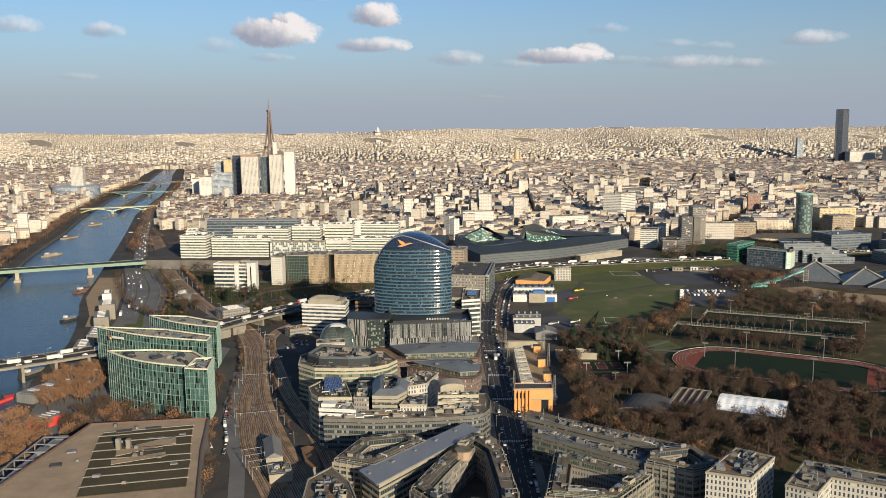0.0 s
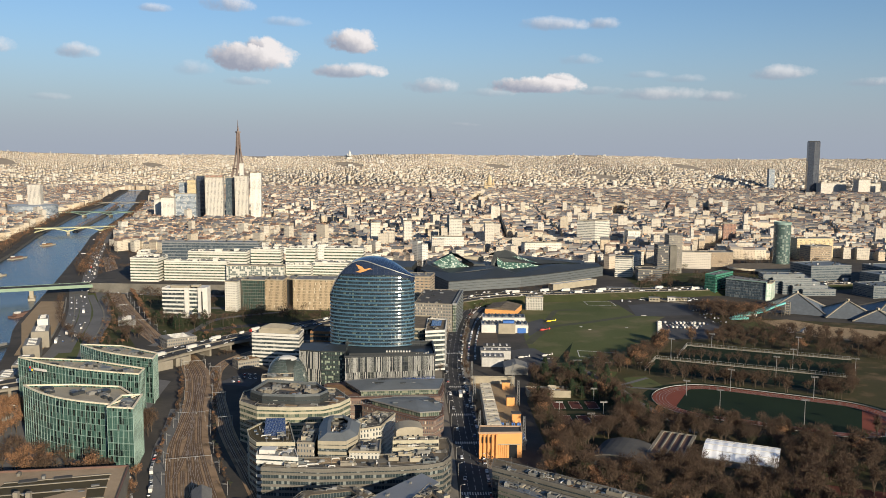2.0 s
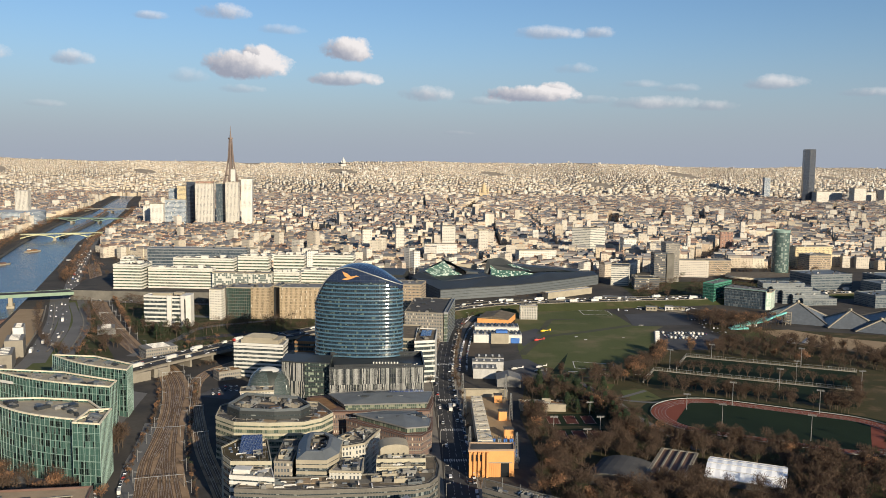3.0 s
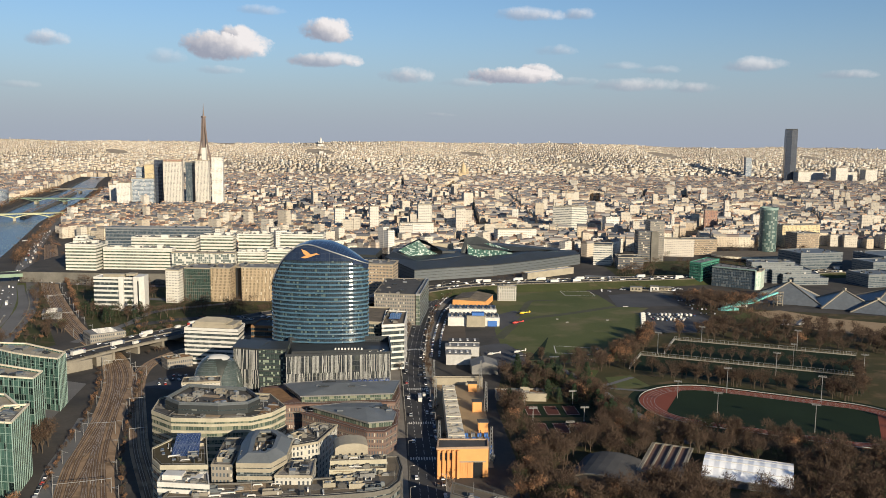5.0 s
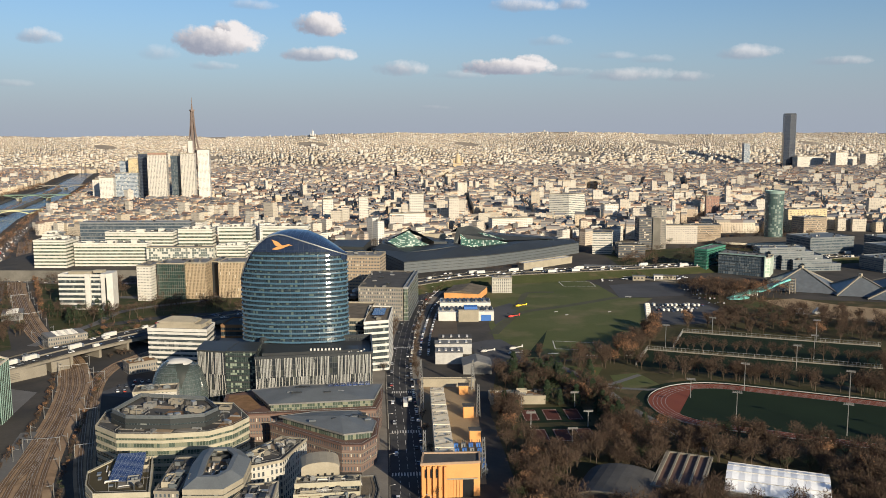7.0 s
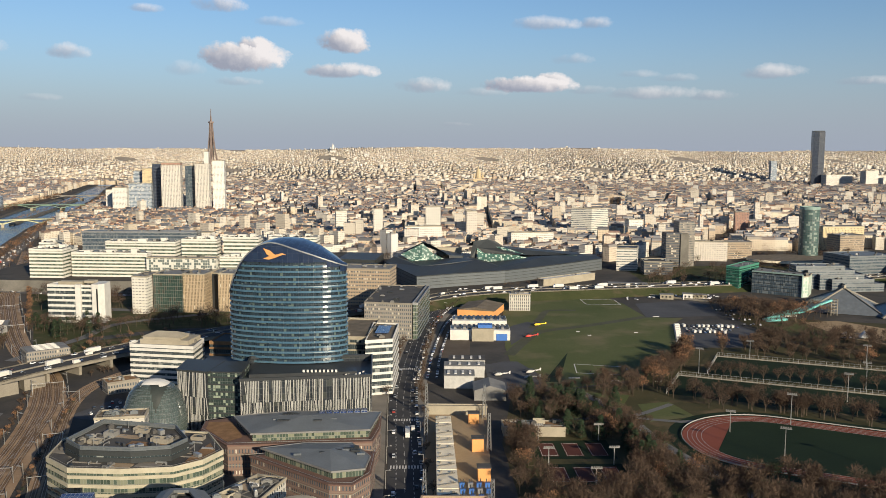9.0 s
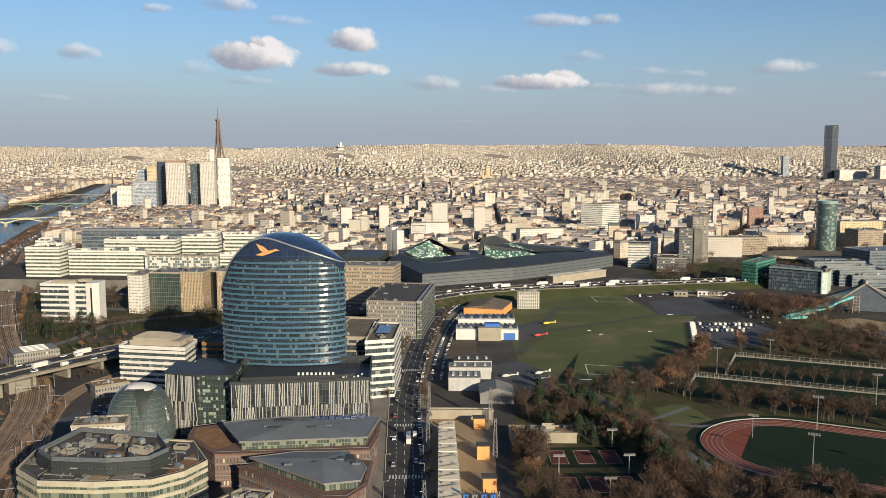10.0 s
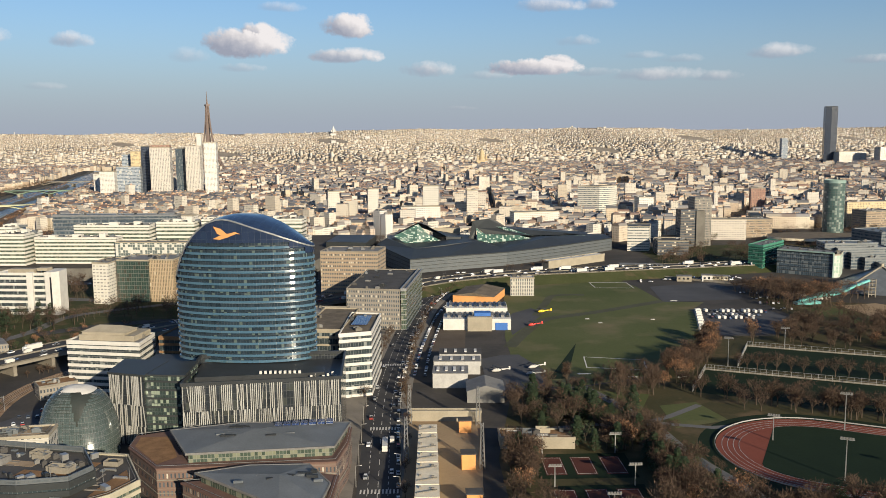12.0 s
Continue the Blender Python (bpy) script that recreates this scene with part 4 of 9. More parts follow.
def roof_life(parent, poly, z, seed, rail="lightgrey"):
    """Railings, walkways, ducts, plant cages and patches of other gravel on a near roof."""
    r = random.Random(seed * 31 + 5)
    p = ccw(poly)
    xs, ys_ = [q[0] for q in p], [q[1] for q in p]
    e = max(((Vector(p[(i + 1) % len(p)]) - Vector(p[i])) for i in range(len(p))), key=lambda v: v.length)
    d = e.normalized()
    n, rot = Vector((-d.y, d.x)), math.degrees(math.atan2(d.y, d.x))
    safe = inset(p, 1.6)

    def spot(half=0.0):
        for _ in range(40):
            c = Vector((r.uniform(min(xs), max(xs)), r.uniform(min(ys_), max(ys_))))
            if all(inside(safe, c.x + s * d.x * half + u * n.x * half * 0.4, c.y + s * d.y * half + u * n.y * half * 0.4) for s in (-1, 1) for u in (-1, 1)):
                return c
        return None

    big = abs(area(p))
    part("railing", MB().ring(inset(p, 1.3), inset(p, 1.42), z + 1.0, z + 1.14), M[rail], parent)
    for k in range(1 + int(big / 260)):
        c, a_, b_ = spot(4), r.uniform(4, 9), r.uniform(3, 6)
        if c:
            part("roof_patch", MB().box(c.x, c.y, z + 0.005, a_ * 1.5, b_ * 1.3, 0.04 + 0.022 * k, rot), M[r.choice(("rust", "roofdark", "plantroof", "paving", "concrete_d"))], parent)
    for _ in range(1 + int(big / 330)):
        c = spot(4)
        if c:
            a_, b_, h = r.uniform(4, 9), r.uniform(3, 5), r.uniform(1.6, 2.4)
            q = rect(c.x, c.y, a_, b_, rot)
            part("plant_screen", MB().ring(q, inset(q, 0.15), z, z + h), M[r.choice(("louvre", "concrete", "cream", "lightgrey"))], parent)
            inner = MB()
            for k in range(r.randint(2, 5)):
                o = c + d * r.uniform(-a_ / 2 + 1, a_ / 2 - 1) + n * r.uniform(-b_ / 2 + 1, b_ / 2 - 1)
                inner.box(o.x, o.y, z, r.uniform(0.8, 1.8), r.uniform(0.8, 1.6), h * r.uniform(0.5, 1.2), rot)
            part("air_handler", inner, M[r.choice(("steel", "lightgrey", "grey", "dark"))], parent)["kind"] = "stuff"
    duct = MB()
    for _ in range(2 + int(big / 160)):
        c = spot(3)
        if c:
            l, v = r.uniform(2.5, 6.5), r.choice((d, d, n))
            w, h = r.uniform(0.25, 0.7), r.uniform(0.4, 1.0)
            a, b = c - v * l / 2, c + v * l / 2
            duct.beam((a.x, a.y, z + h), (b.x, b.y, z + h), w).beam((b.x, b.y, z), (b.x, b.y, z + h), w).beam((a.x, a.y, z), (a.x, a.y, z + h), w)
    if duct.f:
        part("ductwork", duct, M[r.choice(("steel", "lightgrey", "white"))], parent)["kind"] = "stuff"
    walk = MB()
    for k in range(1 + int(big / 300)):
        c = spot(6)
        if c:
            walk.box(c.x, c.y, z + 0.2, r.uniform(8, 13), 0.9, 0.06 + 0.02 * k, rot + r.choice((0, 0, 90)))
    if walk.f:
        part("walkway", walk, M["paving"], parent)["kind"] = "stuff"
    for _ in range(int(big / 300)):
        c = spot(2)
        if c:
            part("skylight", MB().box(c.x, c.y, z, r.uniform(1.5, 3), r.uniform(1.2, 1.8), 0.5, rot), M["steelroof"], parent)
            m = spot(1)
            if m:
                part("aerial", MB().beam((m.x, m.y, z), (m.x, m.y, z + r.uniform(3, 6)), 0.16, 0, 0.1), M["steel"], parent)


def office(name, poly, z1, floors, glass="greydark", band="concrete", roof="roofgravel", z0=0.0, share=0.42, proud=0.35, units=6, label="", category="office building", seed=1, group="", parapet=0.9, top_band=1.3, setback=0):
    """Storeys of glass between proud bands, a parapet and roof plant."""
    poly = ccw(poly)
    x, y = middle(poly)
    t = thing(name, x, y, z0, 0, label, category, group)
    p, h = local(poly, x, y), (z1 - z0) / floors
    part("glazing", MB().prism(inset(p, proud), 0, z1 - z0 - 0.3, 0, top=False), M[glass], t)
    ringin = inset(p, proud + 0.3)
    for k in range(floors):
        b = h * k
        part("spandrel", MB().ring(p, ringin, b, b + h * share), M[band], t)
    part("parapet", MB().ring(p, inset(p, 0.5), z1 - z0 - top_band, z1 - z0 + parapet), M[band], t)
    deck_ = part("roof", MB().face([(*q, z1 - z0) for q in inset(p, 0.45)]), M[roof], t)
    if setback:
        u = inset(p, setback)
        z2 = z1 - z0
        part("penthouse", MB().prism(u, z2, z2 + 3.0, 0, top=False), M[glass], t)
        part("roof", MB().prism(inset(u, -0.9), z2 + 3.0, z2 + 3.5), M[roof], t)
        part("railing", MB().ring(inset(p, 0.9), inset(p, 1.0), z2 + parapet, z2 + parapet + 0.8), M["steel"], t)
        roof_units(t, u, z2 + 3.5, units, seed)
    else:
        roof_units(deck_, p, z1 - z0, units, seed)
        if y < 800 and units and abs(area(p)) > 90:
            roof_life(deck_, p, z1 - z0, seed)
    return t


def block(name, poly, z1, wall, roof="roofgravel", z0=0.0, units=4, label="", category="building", seed=1, parapet=0.7, group=""):
    """A walled building with windows in its facade, a parapet and roof plant."""
    poly = ccw(poly)
    x, y = middle(poly)
    t = thing(name, x, y, z0, 0, label, category, group)
    p = local(poly, x, y)
    part("wall", MB().prism(p, 0, z1 - z0, 0, top=False), M[wall], t)
    part("cornice", MB().ring(inset(p, -0.25), inset(p, 0.4), z1 - z0 - 0.5, z1 - z0 + parapet), M["cream" if wall not in ("greywin", "brickwin", "tan") else "concrete"], t)
    deck_ = part("roof", MB().face([(*q, z1 - z0) for q in inset(p, 0.35)]), M[roof], t)
    roof_units(deck_, p, z1 - z0, units, seed, size=(1.2, 4.5))
    if y < 760 and units and abs(area(p)) > 90:
        roof_life(deck_, p, z1 - z0, seed)
    return t


# --- glass tower with a sloping crown, on a finned podium
TX, TY, TA, TB, TROT2, TZ = -32.0, 775.0, 36.2, 14.5, -5.0, 28.0


def oval(k=0.0, n=72):
    return [((TA + k) * math.cos(a), (TB + k) * math.sin(a)) for a in (2 * math.pi * i / n for i in range(n))]


def crown_front(x):
    """Height of the front facade's upper edge along the long axis."""
    return float(np.interp(x / TA, (-1.0, -0.93, -0.86, -0.75, -0.6, -0.42, -0.28, -0.16, -0.04, 0.2, 0.5, 0.8, 1.0), (70, 76, 82, 89, 95.2, 100.2, 102.0, 102.4, 101.6, 98.6, 94.8, 90.6, 87.4)))


def crown_back(x):
    return float(np.interp(x / TA, (-1.0, -0.8, -0.6, -0.4, -0.2, -0.06, 0.2, 0.47, 0.74, 0.95, 1.0), (70, 86, 95, 100.5, 102.6, 103.2, 102.2, 98.4, 92.8, 88.0, 87.4)))


tower = thing("glass_office_tower", TX, TY, TZ, TROT2, "oval blue-green glass office tower with a slanting dark crown", "office tower")
N_FLOORS, FH = 22, 3.05
rim_in, rim_top, rim_low = oval(-0.45), oval(0.10), oval(0.38)     # the spandrel panes lean outwards at the foot
# floors
for k in range(N_FLOORS):
    z = 1.5 + k * FH
    gl, sp = MB(), MB()
    for i in range(72):
        a, b = rim_in[i], rim_in[(i + 1) % 72]
        a2, b2 = rim_top[i], rim_top[(i + 1) % 72]
        a3, b3 = rim_low[i], rim_low[(i + 1) % 72]
        lim = (crown_front((a[0] + b[0]) / 2) if a[1] + b[1] < 0 else crown_back((a[0] + b[0]) / 2)) - TZ
        if z + FH > min(lim - 1.5, 88.5 - TZ + 3.0):
            continue
        u = i * 2.7
        gl.face([(*a, z + 1.1), (*b, z + 1.1), (*b, z + FH), (*a, z + FH)], 0, [(u, z), (u + 2.7, z), (u + 2.7, z + 2.0), (u, z + 2.0)])
        sp.face([(*a3, z), (*b3, z), (*b2, z + 1.15), (*a2, z + 1.15)], 0, [(u, z), (u + 2.7, z), (u + 2.7, z + 1.15), (u, z + 1.15)])
        sp.face([(*a2, z + 1.15), (*b2, z + 1.15), (*b, z + 1.15), (*a, z + 1.15)], 0)
        sp.face([(*a, z), (*b, z), (*b3, z), (*a3, z)], 0)
    if gl.f:
        part("window_band", gl, M["seq"], tower)
        part("spandrel", sp, M["seqband"], tower)
cr = MB()
o72 = oval(0.0)
for i in range(72):
    a, b = o72[i], o72[(i + 1) % 72]
    f = crown_front if a[1] + b[1] < 0 else crown_back
    k = max(0, int((min(f((a[0] + b[0]) / 2) - TZ - 1.5, 88.5 - TZ + 3.0) - 1.5) / FH))
    zb = 1.5 + min(k, N_FLOORS) * FH
    cr.face([(*a, zb), (*b, zb), (*b, f(b[0]) - TZ), (*a, f(a[0]) - TZ)], 0, [(i * 2.7, zb), (i * 2.7 + 2.7, zb), (i * 2.7 + 2.7, f(b[0]) - TZ), (i * 2.7, f(a[0]) - TZ)])
part("crown", cr, M["seqcrown"], tower, "dark blue glass crown")
rf, edge = MB(), MB()
xs72 = [TA * math.cos(math.pi * i / 36) for i in range(37)]
for i in range(36):
    for j in range(4):
        def P(x, s):
            w = TB * math.sqrt(max(0, 1 - (x / TA) ** 2))
            return (x, -w + 2 * w * s, (crown_front(x) * (1 - s) + crown_back(x) * s) - TZ + 1.2 * math.sin(math.pi * s))
        x0, x1 = xs72[i + 1], xs72[i]
        rf.face([P(x0, j / 4), P(x1, j / 4), P(x1, j / 4 + 0.25), P(x0, j / 4 + 0.25)], 0)
    edge.beam(P(xs72[i + 1], 0), P(xs72[i], 0), 0.7)
part("roof", rf, M["seqcrown"], tower, "dark glazed sloping roof", True)
part("roof_edge", edge, M["steel"], tower, "pale metal roof edge")
# the emblem, a plain orange winged shape
em = MB()
for pts in ([(-11.4, 71.0), (-7.2, 69.6), (-3.6, 66.6), (-5.0, 65.4), (-9.2, 67.2)], [(-11.8, 64.6), (-8.0, 64.2), (-4.0, 65.4), (0.4, 67.2), (2.6, 67.0), (0.0, 68.2), (-3.0, 67.4), (-6.0, 67.0), (-9.0, 65.8)]):
    em.face([(x, -TB * math.sqrt(1 - (x / TA) ** 2) - 0.35, z) for x, z in pts])
part("emblem", em, M["orange"], tower, "plain orange winged emblem")

# podium
pod = thing("podium_building", -32, 745, 0, 0, "dark office podium striped with upright white and black fins", "office building")
P_R = local([(-50, 713), (21, 721), (19, 768), (-54, 764)], -32, 745)
P_L = local([(-88, 729), (-70, 723), (-66, 748), (-88, 752)], -32, 745)
P_M = local([(-70, 724.5), (-51, 722), (-51, 746), (-66, 748)], -32, 745)
part("glazing", MB().prism(P_R, 0, 32.6, 0, top=False), M["podglass"], pod)
part("glazing", MB().prism(P_L, 0, 33.6, 0, top=False), M["podglass"], pod)
part("glazing", MB().prism(P_M, 0, 33.6, 0, top=False), M["baypanes"], pod, "greenish glass bay between the fins")
part("roof", MB().prism(inset(ccw(P_R), 0.6), 27.5, 29.0), M["dark"], pod)
part("parapet", MB().ring(inset(ccw(P_R), -0.45), inset(ccw(P_R), 0.5), 31.6, 33.2), M["dark"], pod)
part("roof", MB().prism(inset(ccw(P_L), -0.5), 33.6, 34.6), M["slate"], pod)
part("deck", MB().prism(local([(-90, 752), (-51, 746), (-52, 790), (-86, 795)], -32, 745), 0, 26), M["slate"], pod)
part("roof", MB().prism(inset(ccw(P_M), -0.3), 33.6, 34.4), M["slate"], pod)
for k in range(8):
    part("floor_band", MB().ring(inset(ccw(P_M), -0.25), inset(ccw(P_M), 0.1), 2 + 4.1 * k, 2.9 + 4.1 * k), M["slate"], pod)
rng = random.Random(5)
for poly, ztop in ((P_R, 32.6), (P_L, 33.6)):
    a, b = Vector(poly[0]), Vector(poly[1])
    d = (b - a)
    nrm = Vector((d.y, -d.x)).normalized() * 0.35
    n = int(d.length / 0.86)
    for row, (z0, z1) in enumerate(((0.5, 9.5), (9.5, 19.5), (19.5, ztop))):
        for i in range(n):
            if rng.random() < 0.24:
                continue
            c = a + d * (i + 0.5) / n + nrm
            lean = rng.choice((0,) * 11 + (1.5, -1.5)) * (z1 - z0) / 15
            w = d.normalized() * rng.choice((0.13, 0.18, 0.23))
            mb = MB()
            lo, hi = c - d.normalized() * lean / 2, c + d.normalized() * lean / 2
            q = [(lo.x - w.x, lo.y - w.y, z0 - 0.0), (lo.x + w.x, lo.y + w.y, z0), (hi.x + w.x, hi.y + w.y, z1), (hi.x - w.x, hi.y - w.y, z1)]
            bk = [(p[0] - nrm.x, p[1] - nrm.y, p[2]) for p in q]
            mb.face(q)
            for s in range(4):
                t2 = (s + 1) % 4
                mb.face([q[t2], q[s], bk[s], bk[t2]])
            part("fin", mb, M["finwhite"], pod)
part("plant_screen", MB().prism(local([(-48, 728), (12, 734), (11, 744), (-48, 740)], -32, 745), 29, 31.4), M["dark"], pod)
for k in range(9):
    part("vent", MB().box(14 + k * 2.3, -12, 31.4, 1.1, 1.1, 1.3), M["white"], pod)
for k in range(7):
    part("satellite_dish", MB().box(38 + k * 1.9, -14 + (k % 3) * 3, 29.0, 1.2, 0.5, 1.8, 30), M["white"], pod)

# --- egg-shaped lattice building
egg = thing("egg_shaped_building", -95.0, 709, 0, 0, "egg-shaped grey office shell of glass scales", "office building")
EA, EB, EH = 16.4, 14.5, 34.4


def egg_pt(u, v):
    """u round, v up."""
    s = max(0.0, 1 - v ** 4.2) ** 0.5
    k = 0.95 + 0.05 * math.sin(math.pi * min(1, v * 1.6))
    c, n_ = math.cos(u), math.sin(u)
    e = 2 / 2.6
    return Vector((EA * k * s * math.copysign(abs(c) ** e, c), EB * k * s * math.copysign(abs(n_) ** e, n_), EH * v))


def cut(p):
    """The slit with a terrace, down the upper front."""
    return p.z > 19.5 and p.y < 5 and abs(p.x - 4.5) < (p.z - 19.5) * 0.34


rows = [i / 30 for i in range(27)] + [0.90, 0.925, 0.95, 0.97, 0.985, 1.0]
rows = sorted(set(round(r, 3) for r in rows))
NU = 132
core, canopy = MB(), MB()
for v0, v1 in zip(rows, rows[1:]):
    band = MB()
    for i in range(NU):
        q = [egg_pt(2 * math.pi * (i + d) / NU, v) for d, v in ((0, v0), (1, v0), (1, v1), (0, v1))]
        c = sum(q, Vector()) / 4
        inner = [Vector((p.x * 0.975, p.y * 0.975, p.z * 0.99)) for p in q]
        if c.z > EH * 0.935 and abs(c.x - 2.0) < 7.0 and c.y > -6:
            canopy.face(q)
            continue
        core.face(inner, 0)
        if cut(c):
            continue
        nrm = (q[1] - q[0]).cross(q[3] - q[0])
        nrm = nrm.normalized() if nrm.length > 1e-6 else Vector((0, 0, 1))
        top = [q[0] + nrm * 0.42, q[1] + nrm * 0.42, q[2] + nrm * 0.04, q[3] + nrm * 0.04]
        band.face([c + (p - c) * 0.9 for p in top], 0, [(i * 0.75, v0 * EH), (i * 0.75 + 0.75, v0 * EH), (i * 0.75 + 0.75, v1 * EH), (i * 0.75, v1 * EH)])
    if band.f:
        part("scale_band", band, M["scales"], egg)["kind"] = "stuff"
part("inner_shell", core, M["eggdark"], egg)
part("canopy", canopy, M["white"], egg, "white canopy at the top")
for k in range(6):
    part("terrace", MB().box(5.5, -9.0 + k * 1.3, 21 + k * 2.0, 1.2 + k * 1.4, 2.0, 0.4), M["grey"], egg)

# --- white striped office, brick office, offices right of the tower
office("striped_office_building", [(-143, 816), (-99, 807), (-98, 832), (-138, 841)], 28.6, 8, "greydark", "white", "lightgrey", share=0.48, units=3, label="white office building with level window bands", seed=3)
pent = thing("roof_pavilion", -119, 826, 28.6, -10.5, "cream plant room with a low hipped roof on the striped office", "plant room")
part("wall", MB().box(0, 0, 0, 34, 19, 3.2).box(-2, -2, 3.2, 26, 14, 1.5), M["cream"], pent)
hip = MB()
for a, b, c, d in (((-16, -9), (12, -9), (6, -2), (-8, -2)), ((12, 5), (-16, 5), (-8, -2), (6, -2)), ((12, -9), (12, 5), (6, -2), (6, -2)), ((-16, 5), (-16, -9), (-8, -2), (-8, -2))):
    hip.face([(*a, 4.7), (*b, 4.7), (*c, 7.6), (*d, 7.6)] if c != d else [(*a, 4.7), (*b, 4.7), (*c, 7.6)])
part("roof", hip, M["cream"], pent)
office("brick_office_building", [(-90, 812), (-52, 806), (-50, 830), (-86, 838)], 31, 7, "greydark", "rust", "roofdark", share=0.3, units=3, label="dark office building with orange-red balcony bands", seed=4)
cream_office = office("office_building", [(13.4, 792), (31, 797), (34, 846), (16, 850)], 35.5, 8, "greydark", "white", "roofgravel", share=0.36, units=3, label="white office building with window bands and solar roof", seed=6)
fixed("solar_panel", MB().prism(rect(24, 826, 9, 24, -4), 36.2, 36.6), M["solar"], cream_office, "dark blue solar panels")
office("office_building", [(-8, 806), (14, 803), (20, 862), (-2, 866)], 35.5, 8, "greydark", "cream", "roofgravel", share=0.25, units=2, label="cream office building with close upright ribs", seed=7)

block("office_building", [(3, 966), (43, 957), (56, 1052), (14, 1058)], 30, "greywin", "roofdark", units=10, label="brown-grey stone office block with small windows", category="office building", seed=8)
office("office_building", [(43.5, 957), (48, 957), (60, 1050), (56.5, 1052)], 30.4, 8, "officegreen", "steel", "lightgrey", share=0.12, units=0, label="glass end bay of an office block", seed=9)
office("office_building", [(-25, 905), (5, 900), (8, 935), (-22, 940)], 22, 5, "officegreen", "concrete", "lightgrey", share=0.3, units=3, label="low green-glazed office building", seed=10)
block("office_building", [(-30, 1088), (21, 1080), (27, 1112), (-24, 1120)], 42, "tan", "lightgrey", units=6, label="tan office block with long window rows", category="office building", seed=11)

# --- street-side campus: brick bases with grey folded roofs
def folded(name, base, z_b, upper, z_u, ridge_shift, label, seed, glass="officegreen"):
    """A brick base with window rows, a set-back glazed storey and a tilted metal roof."""
    base, upper = ccw(base), ccw(upper)
    x, y = middle(base)
    t = thing(name, x, y, 0, 0, label, "office building")
    b, u = local(base, x, y), local(upper, x, y)
    b_ring = b
    part("wall", MB().prism(b, 0, z_b, 0, top=False), M["brickwin"], t)
    part("ledge", MB().prism(inset(b, -0.4), z_b, z_b + 0.7, 0), M["brick"], t)
    part("glazing", MB().prism(u, z_b + 0.7, z_u, 0, top=False), M[glass], t)
    lo = inset(u, -1.2)
    c = middle(lo)
    rf2 = MB()
    for i in range(len(lo)):
        j = (i + 1) % len(lo)
        rf2.face([(*lo[i], z_u + 0.3), (*lo[j], z_u + 0.3), (*c, z_u + 3.0)])
        rf2.face([(*lo[j], z_u - 0.2), (*lo[i], z_u - 0.2), (*lo[i], z_u + 0.3), (*lo[j], z_u + 0.3)])
    rf2.face([(*p, z_u - 0.2) for p in reversed(lo)])
    part("roof", rf2, M["grey"], t)
    part("roof_edge", MB().ring(inset(lo, -0.1), inset(lo, 0.5), z_u - 0.3, z_u + 0.55), M["lightgrey"], t)
    for k in range(5):
        f = -0.36 + 0.18 * k
        part("skylight", MB().box(c[0] + f * 40, c[1] - 3 + (k % 2) * 5, z_u + 1.3, 3.4, 1.1, 0.9, 8), M["steelroof"], t)
    for k, fr_ in enumerate((0.35, 0.7)):
        part("string_course", MB().ring(inset(b_ring, -0.18), inset(b_ring, 0.1), z_b * fr_, z_b * fr_ + 0.4), M["concrete"], t)
    part("terrace_rail", MB().ring(inset(b_ring, 0.1), inset(b_ring, 0.2), z_b + 1.5, z_b + 1.65), M["steel"], t)
    rng2 = random.Random(seed)
    for _ in range(5):
        k, m2 = rng2.uniform(-0.5, 0.5), rng2.uniform(-0.3, 0.3)
        part("rooflight", MB().box(c[0] + k * 26, c[1] + m2 * 20, z_u + 1.2, rng2.uniform(2, 7), 1.2, 1.3, rng2.uniform(-20, 20)), M["dark"], t)
    return t


campus = folded("brick_campus_building", [(-64, 694), (-63, 680), (-45, 657), (24, 661), (27, 680), (27, 700), (-40, 704)], 15, [(-47, 688), (-34, 662), (22, 667), (26, 694), (-20, 696)], 19.5, 0.4, "red-brown brick office with a long grey metal roof", 1)
folded("brick_campus_building", [(-32, 646), (8, 611), (18, 610), (25, 622), (26, 650), (10, 655)], 13.5, [(-25, 646), (9, 617), (22, 620), (23.5, 634), (14, 652), (-8, 652)], 17.5, 2.0, "red-brown brick office with a faceted grey roof", 2)
solo("roof_garden", MB().face([(-62, 692, 15.9), (-61, 681, 15.9), (-46, 661, 15.9), (-40, 668, 15.9), (-50, 692, 15.9)]), M["rust"], "rusty brown planted garden on a brick office", "roof garden")
for k in range(7):
    fixed("solar_panel", MB().prism(rect(-3 + k * 3.6, 690 + k * 0.3, 3.0, 4, 4), 21.0, 21.6 + 0.1 * k), M["solar"], campus, "dark blue solar panel")

# --- curved office with pale bands and a roof garden
office("terraced_office_building", [(-111, 611), (-97, 598), (-75, 596), (-54, 598), (-44, 606), (-38, 618), (-50, 642), (-100, 652), (-113, 634)], 26.5, 7, "officegreen", "paleband", "roofdark", share=0.38, units=10, label="terraced office with pale window bands and a planted roof", seed=12)
PENT = [(-105, 616), (-95, 606), (-73, 603.5), (-57, 606), (-52, 616), (-62, 634), (-98, 643)]
office("office_penthouse", PENT, 31.0, 1, "greydark", "slate", "roofdark", z0=27.0, share=0.5, units=16, label="set-back grey rooftop storey crowded with plant", category="rooftop storey", seed=13)
block("office_wing", rect(-92, 650, 22, 12, 8), 33.5, "whitewin", "roofgravel", z0=0, units=4, label="white office wing with few windows", seed=14)
solo("roof_garden", MB().prism([(-52, 600), (-46, 606), (-41, 617), (-46, 628), (-50, 614)], 26.6, 26.9), M["rust"], "rusty brown planted terrace on a banded office", "roof garden")
